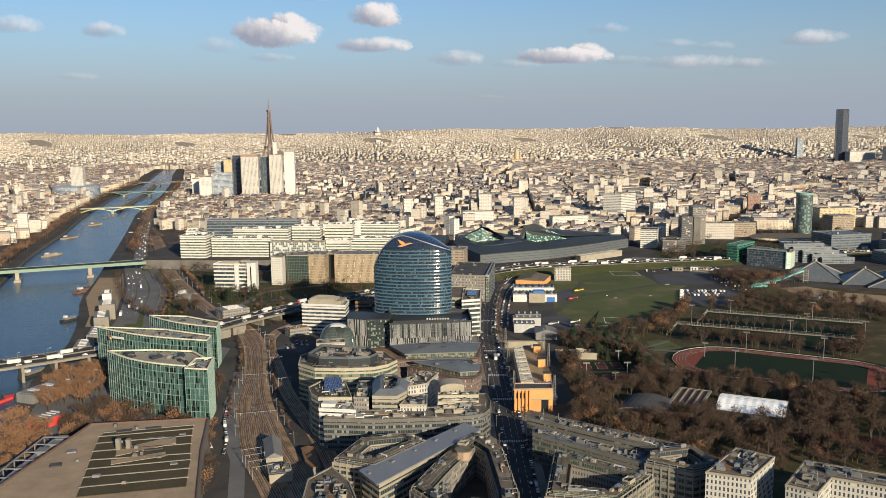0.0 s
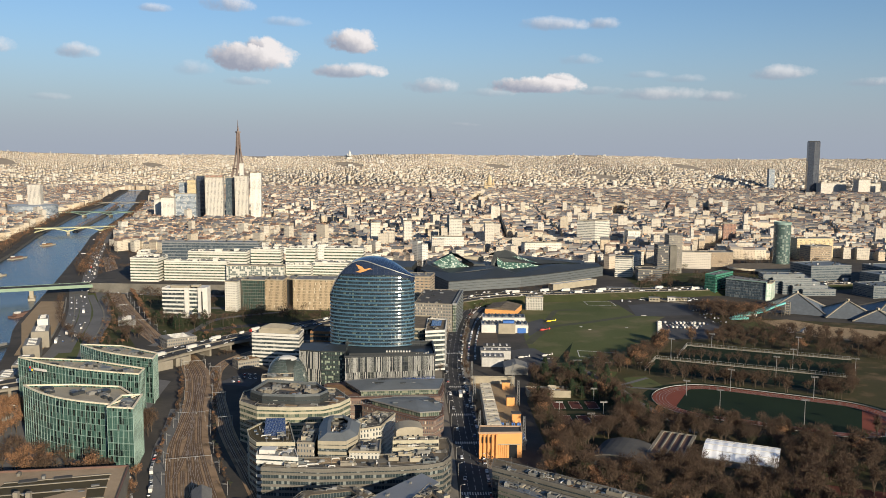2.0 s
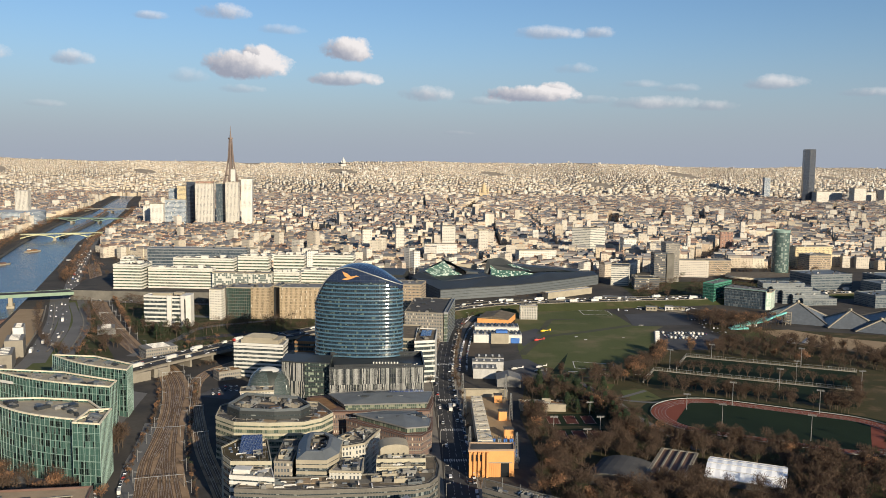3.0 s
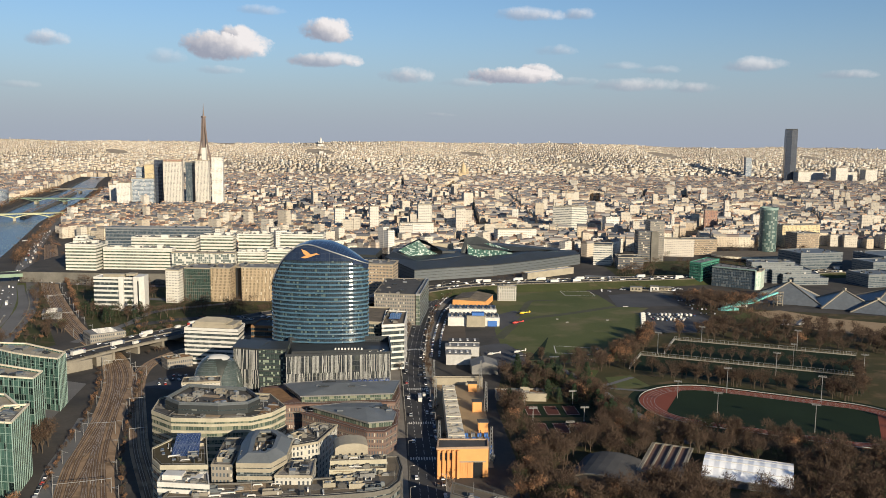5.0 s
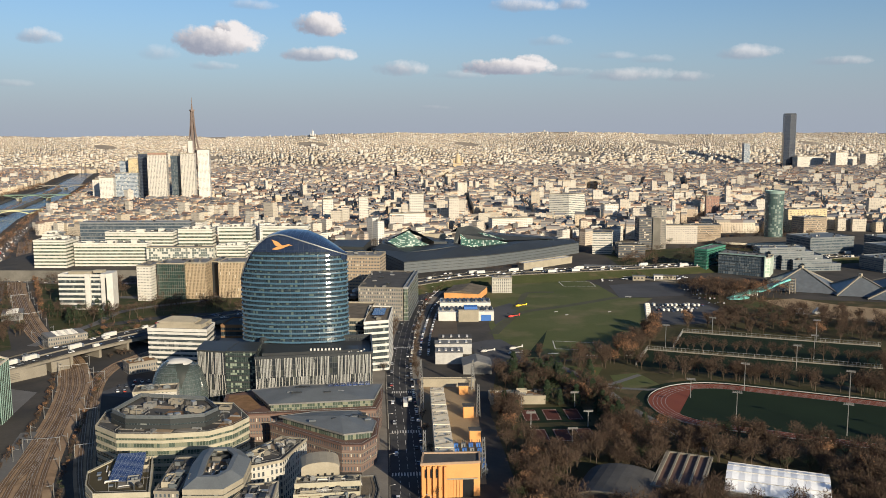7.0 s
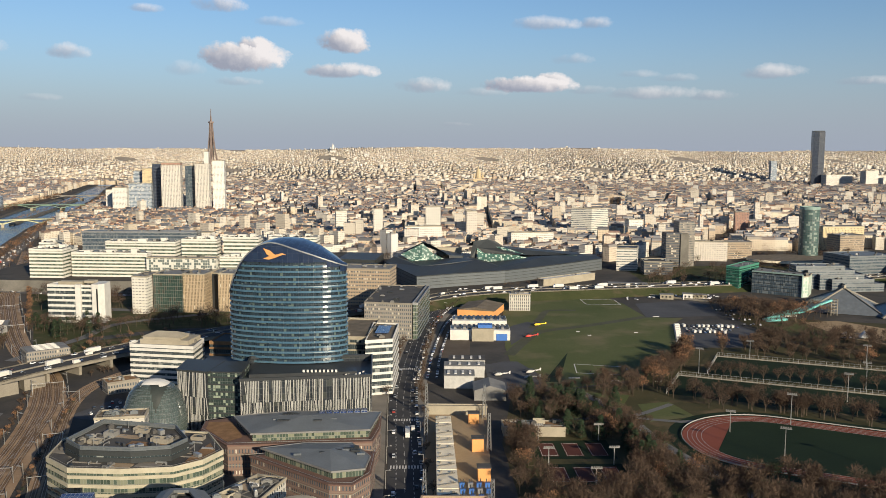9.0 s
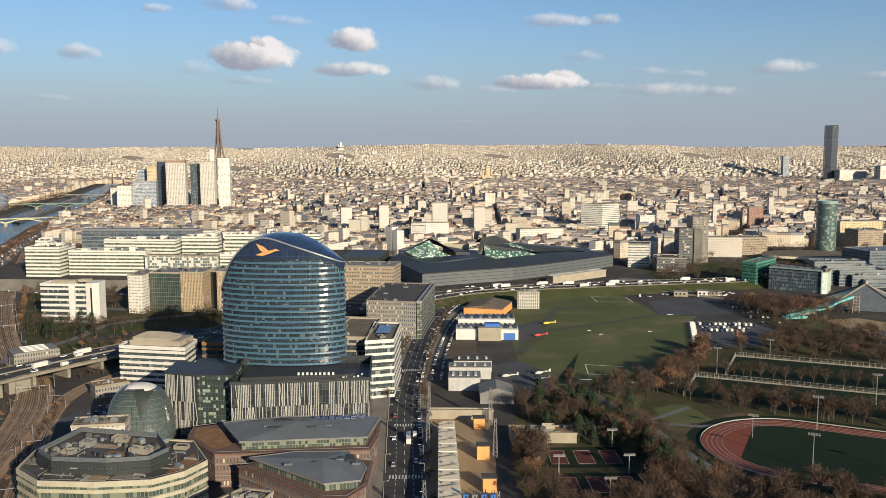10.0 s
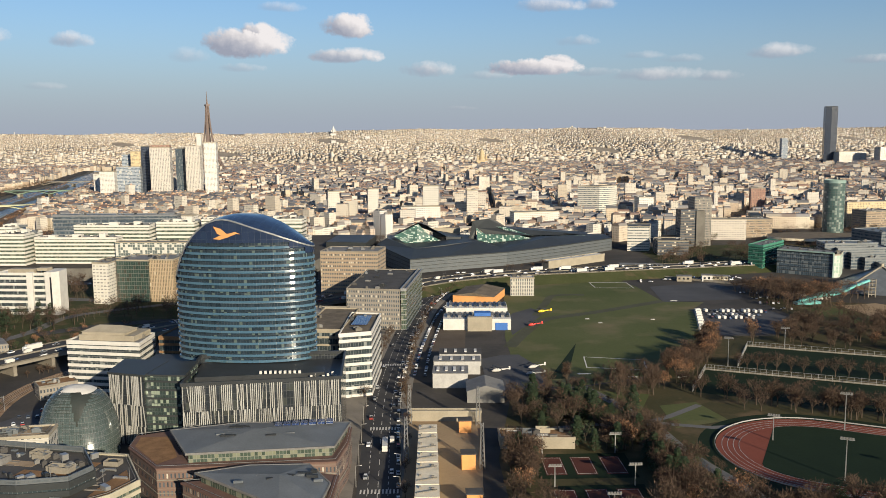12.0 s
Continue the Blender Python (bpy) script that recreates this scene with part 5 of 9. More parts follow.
solo("plant_wall", MB().ring(ccw(inset(ccw(PENT), 0.6)), inset(ccw(PENT), 1.0), 31.6, 33.6), M["louvre"], "grey-green louvred screen round the roof plant", "plant screen")

# --- solar office, octagon office, white court block, long curved block
solar_office = office("solar_roof_office", [(-94, 551), (-87, 566), (-71, 566), (-62, 528), (-84, 528), (-90, 537)], 27.0, 7, "greydark", "paleband", "mossroof", share=0.4, units=3, label="cream office with a slanting solar roof", seed=15)
sp = MB()
sp.face([(-82, 540, 27.6), (-69, 540, 27.6), (-73.5, 565, 30.4), (-85, 564, 30.4)]).face([(-85, 564, 27.2), (-73.5, 565, 27.2), (-73.5, 565, 30.4), (-85, 564, 30.4)])
sp.face([(-82, 540, 27.6), (-85, 564, 30.4), (-85, 564, 27.2)]).face([(-69, 540, 27.6), (-73.5, 565, 27.2), (-73.5, 565, 30.4)])
fixed("solar_panel", sp, M["solar"], solar_office, "tilted dark blue solar panels")
solar_front = office("solar_roof_office", [(-83, 527.5), (-62, 527.5), (-58, 512), (-82, 516)], 24.0, 6, "greydark", "white", "lightgrey", share=0.45, units=10, label="white stepped front of a solar-roofed office", seed=25)
fixed("roof_step", MB().box(-76, 522, 24, 9, 6, 2.6, -6).box(-66, 520, 24, 6, 5, 1.8, -6), M["white"], solar_front)
block("office_building", [(-61.5, 532), (-51.5, 531), (-51.5, 568), (-61.5, 568)], 26, "greywin", "roofdark", units=3, label="brown stone office infill with upright windows", seed=16)
octa = [(-51, 552), (-50, 568), (-34, 568), (-27, 556), (-27, 536), (-33, 525), (-49, 526)]
office("faceted_office_building", octa, 28.5, 8, "greydark", "cream", "grey", share=0.5, units=5, label="white office with a faceted grey metal roof", seed=17)
mans = MB()
oc, oi = ccw(octa), inset(ccw(octa), 5.0)
for i in range(len(oc)):
    j = (i + 1) % len(oc)
    mans.face([(*oc[i], 29.4), (*oc[j], 29.4), (*oi[j], 32.4), (*oi[i], 32.4)])
mans.ring(oi, inset(oi, 2.0), 31.5, 32.5)
solo("faceted_roof", mans, M["grey"], "sloping grey metal roof collar on a white office", "roof")
block("white_court_building", [(-33, 556), (-23, 560), (-15, 564), (-7, 590), (-19, 594), (-35, 571)], 25, "whitewin", "roofdark", units=14, label="white rendered building with tall narrow windows", category="apartment building", seed=18)
block("white_court_building", [(-31, 523), (-26, 541), (-14, 543), (-14, 522)], 24, "whitewin", "zinc", units=8, label="white rendered corner building with stepped roof", category="apartment building", seed=36)
barrel = thing("white_hall", 2, 556, 0, 7, "cream rooftop hall with a curved metal top", "hall")
part("wall", MB().box(0, 0, 0, 16, 12, 27.0, bottom=False), M["cream"], barrel)
bt_ = MB()
for k in range(8):
    a0, a1 = math.pi * k / 8, math.pi * (k + 1) / 8
    bt_.face([(8.3 * math.cos(a0), -6.3, 27 + 2.6 * math.sin(a0)), (8.3 * math.cos(a0), 6.3, 27 + 2.6 * math.sin(a0)), (8.3 * math.cos(a1), 6.3, 27 + 2.6 * math.sin(a1)), (8.3 * math.cos(a1), -6.3, 27 + 2.6 * math.sin(a1))])
bt_.face([(8.2 * math.cos(math.pi * k / 8), -6.1, 27 + 2.5 * math.sin(math.pi * k / 8)) for k in range(9)])
part("roof", bt_, M["cream"], barrel, "curved roof shell")
for k in range(3):
    part("window", MB().box(-1 + k * 3, -6.05, 22.5, 1.0, 0.3, 2.0), M["windowblack"], barrel)
for k, (y0, z_) in enumerate(((543, 24), (538, 21.5), (533, 19))):
    office("terrace_wing", [(-7, y0 - 4), (20, y0 - 2.5), (20, y0 + 4), (-7, y0 + 3)], z_, 6, "greydark", "paleband", "roofgravel", share=0.4, units=4, label="stepped terrace wing with pale bands", seed=37 + k)
office("curved_office_building", [(-78, 508), (-76, 523), (-46, 524), (0, 530), (9, 538), (12, 556), (26, 556), (28, 540), (26.5, 524), (22, 515), (14, 511), (-5, 508), (-45, 505)], 20, 6, "greydark", "concrete_d", "roofgravel", share=0.42, units=10, label="long grey office curving round a street corner", seed=20)
# terraced court buildings in front, with sunken yards
def court(name, outer, inner_d, z1, floors, glass, band, label, seed, units=10):
    """A ring of offices round a yard, with a terrace step and railings."""
    outer = ccw(outer)
    x, y = middle(outer)
    t = thing(name, x, y, 0, 0, label, "office building")
    p = local(outer, x, y)
    q = inset(p, inner_d)
    h = z1 / floors
    part("glazing", MB().prism(inset(p, 0.35), 0, z1 - 0.3, 0, top=False), M[glass], t)
    yard = MB()
    for i in range(len(q)):
        yard.wall(q[(i + 1) % len(q)], q[i], 0.3, z1)
    part("yard_wall", yard, M["greywin"], t)
    for k in range(floors):
        part("spandrel", MB().ring(p, inset(p, 0.6), h * k, h * k + h * 0.4), M[band], t)
    deck_ = part("roof", MB().ring(inset(p, 0.3), q, z1 - 0.5, z1), M["roofgravel"], t)
    part("parapet", MB().ring(p, inset(p, 0.45), z1 - 1.1, z1 + 0.9), M[band], t)
    part("parapet", MB().ring(inset(q, -0.45), q, z1 - 0.6, z1 + 0.8), M[band], t)
    part("upper_storey", MB().ring(inset(p, inner_d * 0.34), inset(p, inner_d * 0.78), z1, z1 + 2.8), M[glass], t)
    part("upper_roof", MB().ring(inset(p, inner_d * 0.28), inset(p, inner_d * 0.84), z1 + 2.8, z1 + 3.2), M["roofgravel"], t)
    part("railing", MB().ring(inset(p, inner_d * 0.16), inset(p, inner_d * 0.16 + 0.1), z1 + 0.9, z1 + 1.6), M["steel"], t)
    frame_ring = inset(p, 0.7)
    pergola = MB().ring(frame_ring, inset(p, 0.95), z1 + 2.5, z1 + 2.75)
    piers = MB()
    for i in range(len(p)):
        a, b = Vector(frame_ring[i]), Vector(frame_ring[(i + 1) % len(p)])
        a2, b2 = Vector(inset(p, inner_d * 0.3)[i]), Vector(inset(p, inner_d * 0.3)[(i + 1) % len(p)])
        nn = max(1, round((b - a).length / 4.5))
        rr = math.degrees(math.atan2(b.y - a.y, b.x - a.x))
        for k in range(nn):
            c, c2 = a.lerp(b, k / nn), a2.lerp(b2, k / nn)
            pergola.beam((c.x, c.y, z1), (c.x, c.y, z1 + 2.6), 0.24)
            if k % 2 == 0:
                pergola.beam((c.x, c.y, z1 + 2.6), (c2.x, c2.y, z1 + 2.8), 0.2)
            o = Vector(p[i]).lerp(Vector(p[(i + 1) % len(p)]), k / nn)
            piers.box(o.x, o.y, 0, 0.7, 0.5, z1 + 0.9, rr)
    part("pergola_frame", pergola, M["cream"], t, "cream terrace frames")["kind"] = "stuff"
    part("pilaster", piers, M[band], t)["kind"] = "stuff"
    for i in range(len(p)):
        a, b = Vector(inset(p, inner_d * 0.5)[i]), Vector(inset(p, inner_d * 0.5)[(i + 1) % len(p)])
        if (b - a).length > 9:
            v = (b - a).normalized()
            rr, w_ = math.degrees(math.atan2(v.y, v.x)), inner_d * 0.4
            c = (a + b) / 2
            roof_life(t, rect(c.x, c.y, (b - a).length * 0.8, w_ + 2.5, rr), z1 + 3.2, seed + i)
    rng3 = random.Random(seed)
    made = 0
    while made < units:
        i, f, g = rng3.randrange(len(p)), rng3.random(), rng3.uniform(0.35, 0.75)
        a, b = Vector(inset(p, inner_d * g)[i]), Vector(inset(p, inner_d * g)[(i + 1) % len(p)])
        c = a.lerp(b, f)
        part("roof_unit", MB().box(c.x, c.y, z1 + 3.2, rng3.uniform(1, 3.4), rng3.uniform(1, 2.4), rng3.uniform(0.6, 1.8), math.degrees(math.atan2(b.y - a.y, b.x - a.x))), M[rng3.choice(("lightgrey", "steel", "concrete", "cream", "roofdark"))], deck_)
        made += 1
    return t


court("terraced_court_building", [(-64, 446), (-52, 478), (-24, 485), (-12, 472), (-40, 436)], 9.0, 17, 5, "greydark", "cream", "cream stone court building with roof terraces", 21, 14)
slab_t = office("slanting_slab_building", [(-46.5, 429.5), (-36, 413.5), (17.5, 489.5), (9, 499.5)], 18, 5, "greydark", "cream", "lightgrey", share=0.35, units=0, label="long office slab under a pale metal roof", seed=22)
fixed("metal_roof", MB().prism([(-48, 430), (-37, 411.5), (19, 489), (10, 502)], 18.9, 19.6), M["zincpale"], slab_t, "pale grey metal roof")
for k in range(5):
    c = Vector((-42 + k * 11.5, 425 + k * 15.6))
    fixed("roof_vent", MB().box(c.x, c.y, 19.6, 2.6 if k % 2 else 1.2, 1.2, 0.9, 54), M["lightgrey"], slab_t)
court("terraced_court_building", [(14, 490), (31, 460), (35, 405), (34, 380), (-4, 384), (-20, 408), (-8, 440)], 10.5, 17, 5, "greydark", "concrete", "stone court building with stepped roofs round a yard", 23, 22)
tur = thing("roof_turret", 8, 452, 17, 0, "octagonal brown stone turret on a court building", "turret")
part("drum", MB().prism([(4.6 * math.cos(math.pi * k / 4), 4.6 * math.sin(math.pi * k / 4)) for k in range(8)], 0, 4.6), M["brickpale"], tur)
part("lid", MB().prism([(5.0 * math.cos(math.pi * k / 4), 5.0 * math.sin(math.pi * k / 4)) for k in range(8)], 4.6, 5.2), M["roofgravel"], tur)
block("office_building", [(-72, 380), (-44, 392), (-52, 420), (-64, 440), (-74, 424)], 17, "whitewin", "roofgravel", units=8, label="white rendered corner building with small windows", seed=24)
for k in range(3):
    st = thing("stair_tower", -2 + k * 0.4, 462 - k * 24, 0, 54, "open steel stair tower beside a slab office", "stair tower", "stair towers")
    for i_, j_ in ((-1.4, -1.4), (1.4, -1.4), (1.4, 1.4), (-1.4, 1.4)):
        part("post", MB().beam((i_, j_, 0), (i_, j_, 19), 0.25), M["steel"], st)
    for f_ in range(6):
        part("landing", MB().box(0, 0, 3 + f_ * 3, 3.2, 3.2, 0.25), M["lightgrey"], st)

# --- long slabs beside the boulevard on the park side
def strip_roof(t, a, b, w, z, n, seed):
    """A row of rooflights and pipes along a slab's roof."""
    a, b = Vector(a), Vector(b)
    rot = math.degrees(math.atan2(b.y - a.y, b.x - a.x))
    r = random.Random(seed)
    for k in range(n):
        c = a.lerp(b, (k + 0.5) / n)
        fixed("rooflight", MB().box(c.x, c.y, z, (b - a).length / n * 0.62, w * r.uniform(0.8, 1.1), r.uniform(0.5, 1.1), rot), M[r.choice(("cream", "lightgrey", "concrete"))], t)


s1 = office("long_slab_building", [(51, 527), (49, 513), (131, 449), (138, 461)], 18, 5, "greydark", "concrete_d", "roofgravel", share=0.4, units=16, label="long office slab with a brown gravel roof", seed=26)
strip_roof(s1, (70, 509), (134, 458), 2.2, 18.0, 26, 1)
s2 = office("long_slab_building", [(52, 501), (50, 488), (108, 438), (116, 450)], 17, 5, "officegreen", "concrete_d", "grey", share=0.4, units=6, label="stepped office slab with a grey metal roof", seed=27)
strip_roof(s2, (62, 490), (106, 452), 3.0, 17.0, 18, 2)
court("terraced_court_building", [(112, 452), (138, 459), (145, 432), (128, 424), (106, 438)], 6.0, 18, 5, "greydark", "concrete", "pale court block joining two office slabs", 28, 10)
court("fan_shaped_building", [(60, 463), (48, 404), (84, 396), (108, 426), (84, 446)], 11.0, 15, 4, "officegreen", "concrete", "fan-shaped office with stepped gravel roofs and terraces", 29, 26)
block("apartment_building", [(156, 442), (172, 429), (150, 402), (130, 410)], 25, "whitewin", "roofgravel", units=8, label="cream corner building with square windows", seed=29)
block("apartment_building", [(186, 424), (262, 380), (254, 366), (190, 402), (176, 385), (164, 394)], 25, "whitewin", "roofgravel", units=12, label="cream apartment building with a cornice and dark roof", seed=30)

# --- orange substation
sub = thing("substation_building", 59.5, 583, 0, 0, "orange rendered substation hall with a flat dark roof", "substation")
part("wall", MB().prism(local([(46, 577), (73.5, 578), (74.5, 590), (47.5, 591)], 59.5, 583), 0, 16), M["orange"], sub)
part("roof", MB().prism(local([(46.4, 577.4), (73.1, 578.4), (74.1, 589.6), (47.9, 590.6)], 59.5, 583), 16, 16.3), M["roofdark"], sub)
part("parapet", MB().ring(ccw(local([(45.8, 576.8), (73.7, 577.8), (74.7, 590.2), (47.3, 591.2)], 59.5, 583)), inset(ccw(local([(45.8, 576.8), (73.7, 577.8), (74.7, 590.2), (47.3, 591.2)], 59.5, 583)), 0.8), 15.9, 17.0), M["brickpale"], sub, "brown parapet cap")
for k in range(5):
    part("pilaster", MB().box(-12.6 + k * 2.6, -6.7, 0, 1.1, 0.9, 15.6), M["orange"], sub)
for k in range(3):
    part("window", MB().box(-11.2 + k * 2.6, -6.15, 10, 0.8, 0.4, 4.0), M["windowblack"], sub)
# solid dark panel; the shade inside the gateway is put into its colour
part("doorway", MB().box(8.5, -5.35, 0, 5.0, 0.4, 8.6), M["windowblack"], sub, "dark open gateway")
part("lintel", MB().box(5.5, -5.6, 8.6, 14.5, 0.5, 0.6), M["cream"], sub)
for k in range(6):
    part("gate_panel", MB().box(-1.6 + k * 1.3, -5.55, 0, 1.1, 0.35, 8.4), M["orange"], sub, "orange ribbed gate panel")
patch("yard", [(48, 592), (78, 591), (88, 752), (52, 754)], 0.12, M["sand"], "brown gravel substation yard", "yard")
hall = thing("long_hall", 59, 660, 0, 0, "long cream hall with a segmented flat roof", "hall")
for k in range(11):
    y0 = 594 + k * 11.6
    part("roof_segment", MB().prism(local([(54 + k * 0.25, y0), (64 + k * 0.1, y0), (64.2 + k * 0.1, y0 + 10.9), (54.2 + k * 0.25, y0 + 10.9)], 59, 660), 0, 9.0 + (k % 3) * 0.12), M["paleroof"], hall)
    part("duct", MB().beam((-3.8 + k * 0.15, y0 - 660 + 3, 9.5), (4.0 + k * 0.15, y0 - 660 + 5.5, 9.6), 0.35), M["concrete_d"], hall)
    part("roof_vent", MB().box(-2.5 + k * 0.15, y0 - 660 + 8, 9.0, 0.8, 0.8, 1.0).box(2.4 + k * 0.15, y0 - 660 + 7, 9.0, 1.2, 0.7, 0.7), M["concrete"], hall)
for x, y, w, h in ((78, 690, 6, 7), (78, 650, 6, 6.5), (79, 736, 6, 6), (70, 615, 5, 5)):
    k = thing("switch_house", x, y, 0, 0, "small orange switch house in the substation yard", "switch house", "switch houses")
    part("wall", MB().box(0, 0, 0, w, 5, h), M["orange"], k)
    part("roof", MB().box(0, 0, h, w + 0.8, 5.8, 0.5), M["roofdark"], k)
for i in range(24):
    x, y = 67 + (i % 4) * 4.0, 605 + (i // 4) * 7.2
    k = thing("transformer", x, y, 0, 0, "blue-grey transformer with insulators in the yard", "transformer", "yard transformers")
    part("tank", MB().box(0, 0, 0, 2.4, 2.0, 2.2), M["blue" if i % 3 else "steel"], k)
    part("insulator", MB().box(-0.6, 0, 2.2, 0.35, 0.35, 1.8), M["dark"], k)
    part("insulator", MB().box(0.6, 0, 2.2, 0.35, 0.35, 1.8), M["dark"], k)


def lattice_mast(x, y, h, w=2.2):
    t = thing("lattice_mast", x, y, 0, 0, "grey steel lattice mast beside the substation yard", "lattice mast", "yard masts")
    cs = [(-1, -1), (1, -1), (1, 1), (-1, 1)]
    for i, j in cs:
        part("leg", MB().beam((i * w / 2, j * w / 2, 0), (i * w / 5, j * w / 5, h), 0.28), M["steel"], t)
    br = MB()
    for k in range(9):
        z0, z1 = h * k / 9, h * (k + 1) / 9
        r0, r1 = w / 2 - (w * 0.3) * k / 9, w / 2 - (w * 0.3) * (k + 1) / 9
        for s in range(4):
            a, b = cs[s], cs[(s + 1) % 4]
            br.beam((a[0] * r0, a[1] * r0, z0), (b[0] * r1, b[1] * r1, z1), 0.16)
    part("bracing", br, M["steel"], t)["kind"] = "stuff"


for x, y in ((77.5, 600), (49, 612), (84, 690), (86, 745), (51, 700), (52, 748)):
    lattice_mast(x, y, 20)
block("yard_wall_building", [(52, 752), (88, 750), (88, 754), (52, 756)], 5, "cream", "roofgravel", units=0, label="cream wall closing the substation yard", category="wall", seed=31)

# --- airfield sheds and hangars
def shed(name, x, y, sx, sy, h, rise, rot, wall, roof, label, category="shed"):
    t = thing(name, x, y, 0, rot, label, category)
    part("wall", MB().box(0, 0, 0, sx, sy, h, bottom=False), M[wall], t)
    r = MB()
    a, b = sx / 2 + 0.5, sy / 2 + 0.5
    r.face([(-a, -b, h), (0, -b, h + rise), (0, b, h + rise), (-a, b, h)])
    r.face([(0, -b, h + rise), (a, -b, h), (a, b, h), (0, b, h + rise)])
    r.face([(-a, -b, h), (a, -b, h), (0, -b, h + rise)])
    r.face([(a, b, h), (-a, b, h), (0, b, h + rise)])
    part("roof", r, M[roof], t)
    return t


shed("hangar_shed", 93, 790, 20, 20, 6.5, 3.2, -2, "lightgrey", "lightgrey", "pale grey gabled shed with metal walls")
shed("orange_hangar", 110, 1072, 36, 44, 7.0, 3.0, -18, "orange", "roofgravel", "orange hangar with a low pitched brown roof", "hangar")
rows_b = thing("sawtooth_hangar", 101, 975, 0, -3, "white hangar with sawtooth rooflights in two rows", "hangar")
part("wall", MB().box(0, -12, 0, 50, 20, 8.5, bottom=False), M["white"], rows_b)
part("wall", MB().box(0, 12, 0, 47, 22, 12.0, bottom=False), M["white"], rows_b)
part("office_block", MB().box(2, -23, 0, 18, 6, 10.5), M["cream"], rows_b)
part("office_block", MB().box(4, -18, 9, 12, 8, 4.0), M["blue"], rows_b, "blue rooftop box")
part("gate", MB().box(18, -22.3, 0, 9, 0.5, 5.5), M["blue"], rows_b, "blue sliding gate")
for k in range(12):
    part("rooflight", MB().box(-21 + k * 4, -10, 8.5, 2.2, 14, 1.5), M["dark" if k % 2 else "lightgrey"], rows_b)
    part("rooflight", MB().box(-20 + k * 3.8, 13, 12, 2.0, 14, 1.2), M["dark" if k % 2 else "lightgrey"], rows_b)
for x, y, sx, sy, h, l in ((83, 862, 26, 14, 7.5, "low shed with a dark rooflit roof"), (80, 842, 28, 12, 8, "long white shed with a flat roof"), (75, 816, 20, 16, 8.5, "white gabled store with a small yard")):
    t = thing("airfield_shed", x, y, 0, -3, l, "shed", "airfield sheds")
    part("wall", MB().box(0, 0, 0, sx, sy, h, bottom=False), M["shedgrey"], t)
    part("roof", MB().box(0, 0, h, sx + 0.6, sy + 0.6, 0.4), M["roofdark" if y > 850 else "lightgrey"], t)
    for k in range(4):
        part("rooflight", MB().box(-sx * 0.36 + k * sx * 0.24, 0, h + 0.4, 1.6, sy * 0.5, 0.5), M["white"], t)
edge_line = smooth_line([(92, 1128), (158, 1196), (212, 1213), (282, 1203), (306, 1192), (372, 1138)], 8)
wall_mb = MB()
for p, q in zip(edge_line, edge_line[1:]):
    wall_mb.beam((p[0], p[1] - 22, 0.9), (q[0], q[1] - 22, 0.9), 1.8)
solo("boundary_wall", wall_mb, M["concrete"], "low beige wall along the airfield's far edge", "wall", "structure")
for x_, y_, a_, b_, h_, m_ in ((176, 1160, 10, 7, 4, "white"), (196, 1164, 16, 7, 4.5, "lightgrey"), (316, 1152, 14, 8, 5, "cream"), (338, 1150, 10, 8, 6, "white"), (352, 1156, 16, 8, 4, "cream"), (290, 1216, 44, 14, 7, "concrete")):
    hut = thing("airfield_hut", x_, y_, 0, -12, "small pale flat-roofed hut at the airfield's edge", "hut", "airfield huts")
    part("wall", MB().box(0, 0, 0, a_, b_, h_, bottom=False), M[m_], hut)
    part("roof", MB().box(0, 0, h_, a_ + 0.8, b_ + 0.8, 0.4), M["lightgrey"], hut)
    for k in range(int(a_ / 4)):
        part("window", MB().box(-a_ / 2 + 2.5 + k * 4, -b_ / 2 - 0.05, h_ * 0.4, 1.8, 0.2, h_ * 0.35), M["windowblack"], hut)
block("control_building", [(139, 1086), (160, 1085), (161, 1098), (140, 1100)], 16, "whitewin", "white", units=4, label="white control building with square windows", seed=33)

# --- tent hall, grille-roofed hall, arched hall in the park
tent = thing("tennis_bubble", 212.5, 573, 0, -25.2, "white ribbed tennis hall of translucent sheeting", "tennis hall")
part("wall", MB().box(0, 0, 0, 44.5, 35, 4.0, bottom=False), M["lightgrey"], tent)
for k in range(8):
    x0, x1 = -22.5 + k * 5.63, -22.5 + (k + 1) * 5.63
    mb = MB()
    for s in range(12):
        y0, y1 = -18 + s * 3.0, -15 + s * 3.0
        hh = lambda y: 4.0 + 4.6 * (1 - (y / 18.0) ** 2)
        xm = (x0 + x1) / 2
        for xa, xb, ka, kb in ((x0, xm, 0.0, 0.28), (xm, x1, 0.28, 0.0)):
            mb.face([(xa, y0, hh(y0) + ka), (xb, y0, hh(y0) + kb), (xb, y1, hh(y1) + kb), (xa, y1, hh(y1) + ka)])
    part("roof_bay", mb, M["plastic"], tent)
for k in range(6):
    y = -18 + k * 7.2
    part("roof_tie", MB().box(0, y, 4.0 + 4.6 * (1 - (y / 18.0) ** 2) + 0.2, 45, 0.35, 0.3), M["white"], tent)
gh = thing("grille_roof_hall", 172, 586, 0, -27, "flat hall with pale concrete beams across its roof", "sports hall")
part("wall", MB().box(0, 0, 0, 22, 46, 5.5), M["brick"], gh)
for k in range(5):
    part("roof_beam", MB().box(-10 + k * 5, 0, 5.5, 1.0, 46, 0.9), M["concrete"], gh)
part("roof_edge", MB().ring(ccw(rect(0, 0, 23, 47)), ccw(rect(0, 0, 21.6, 45.6)), 5.2, 6.3), M["concrete"], gh)
ah = thing("arched_hall", 138, 574, 0, -28, "dark arched sports hall with a pale rim", "sports hall")
arch = MB()
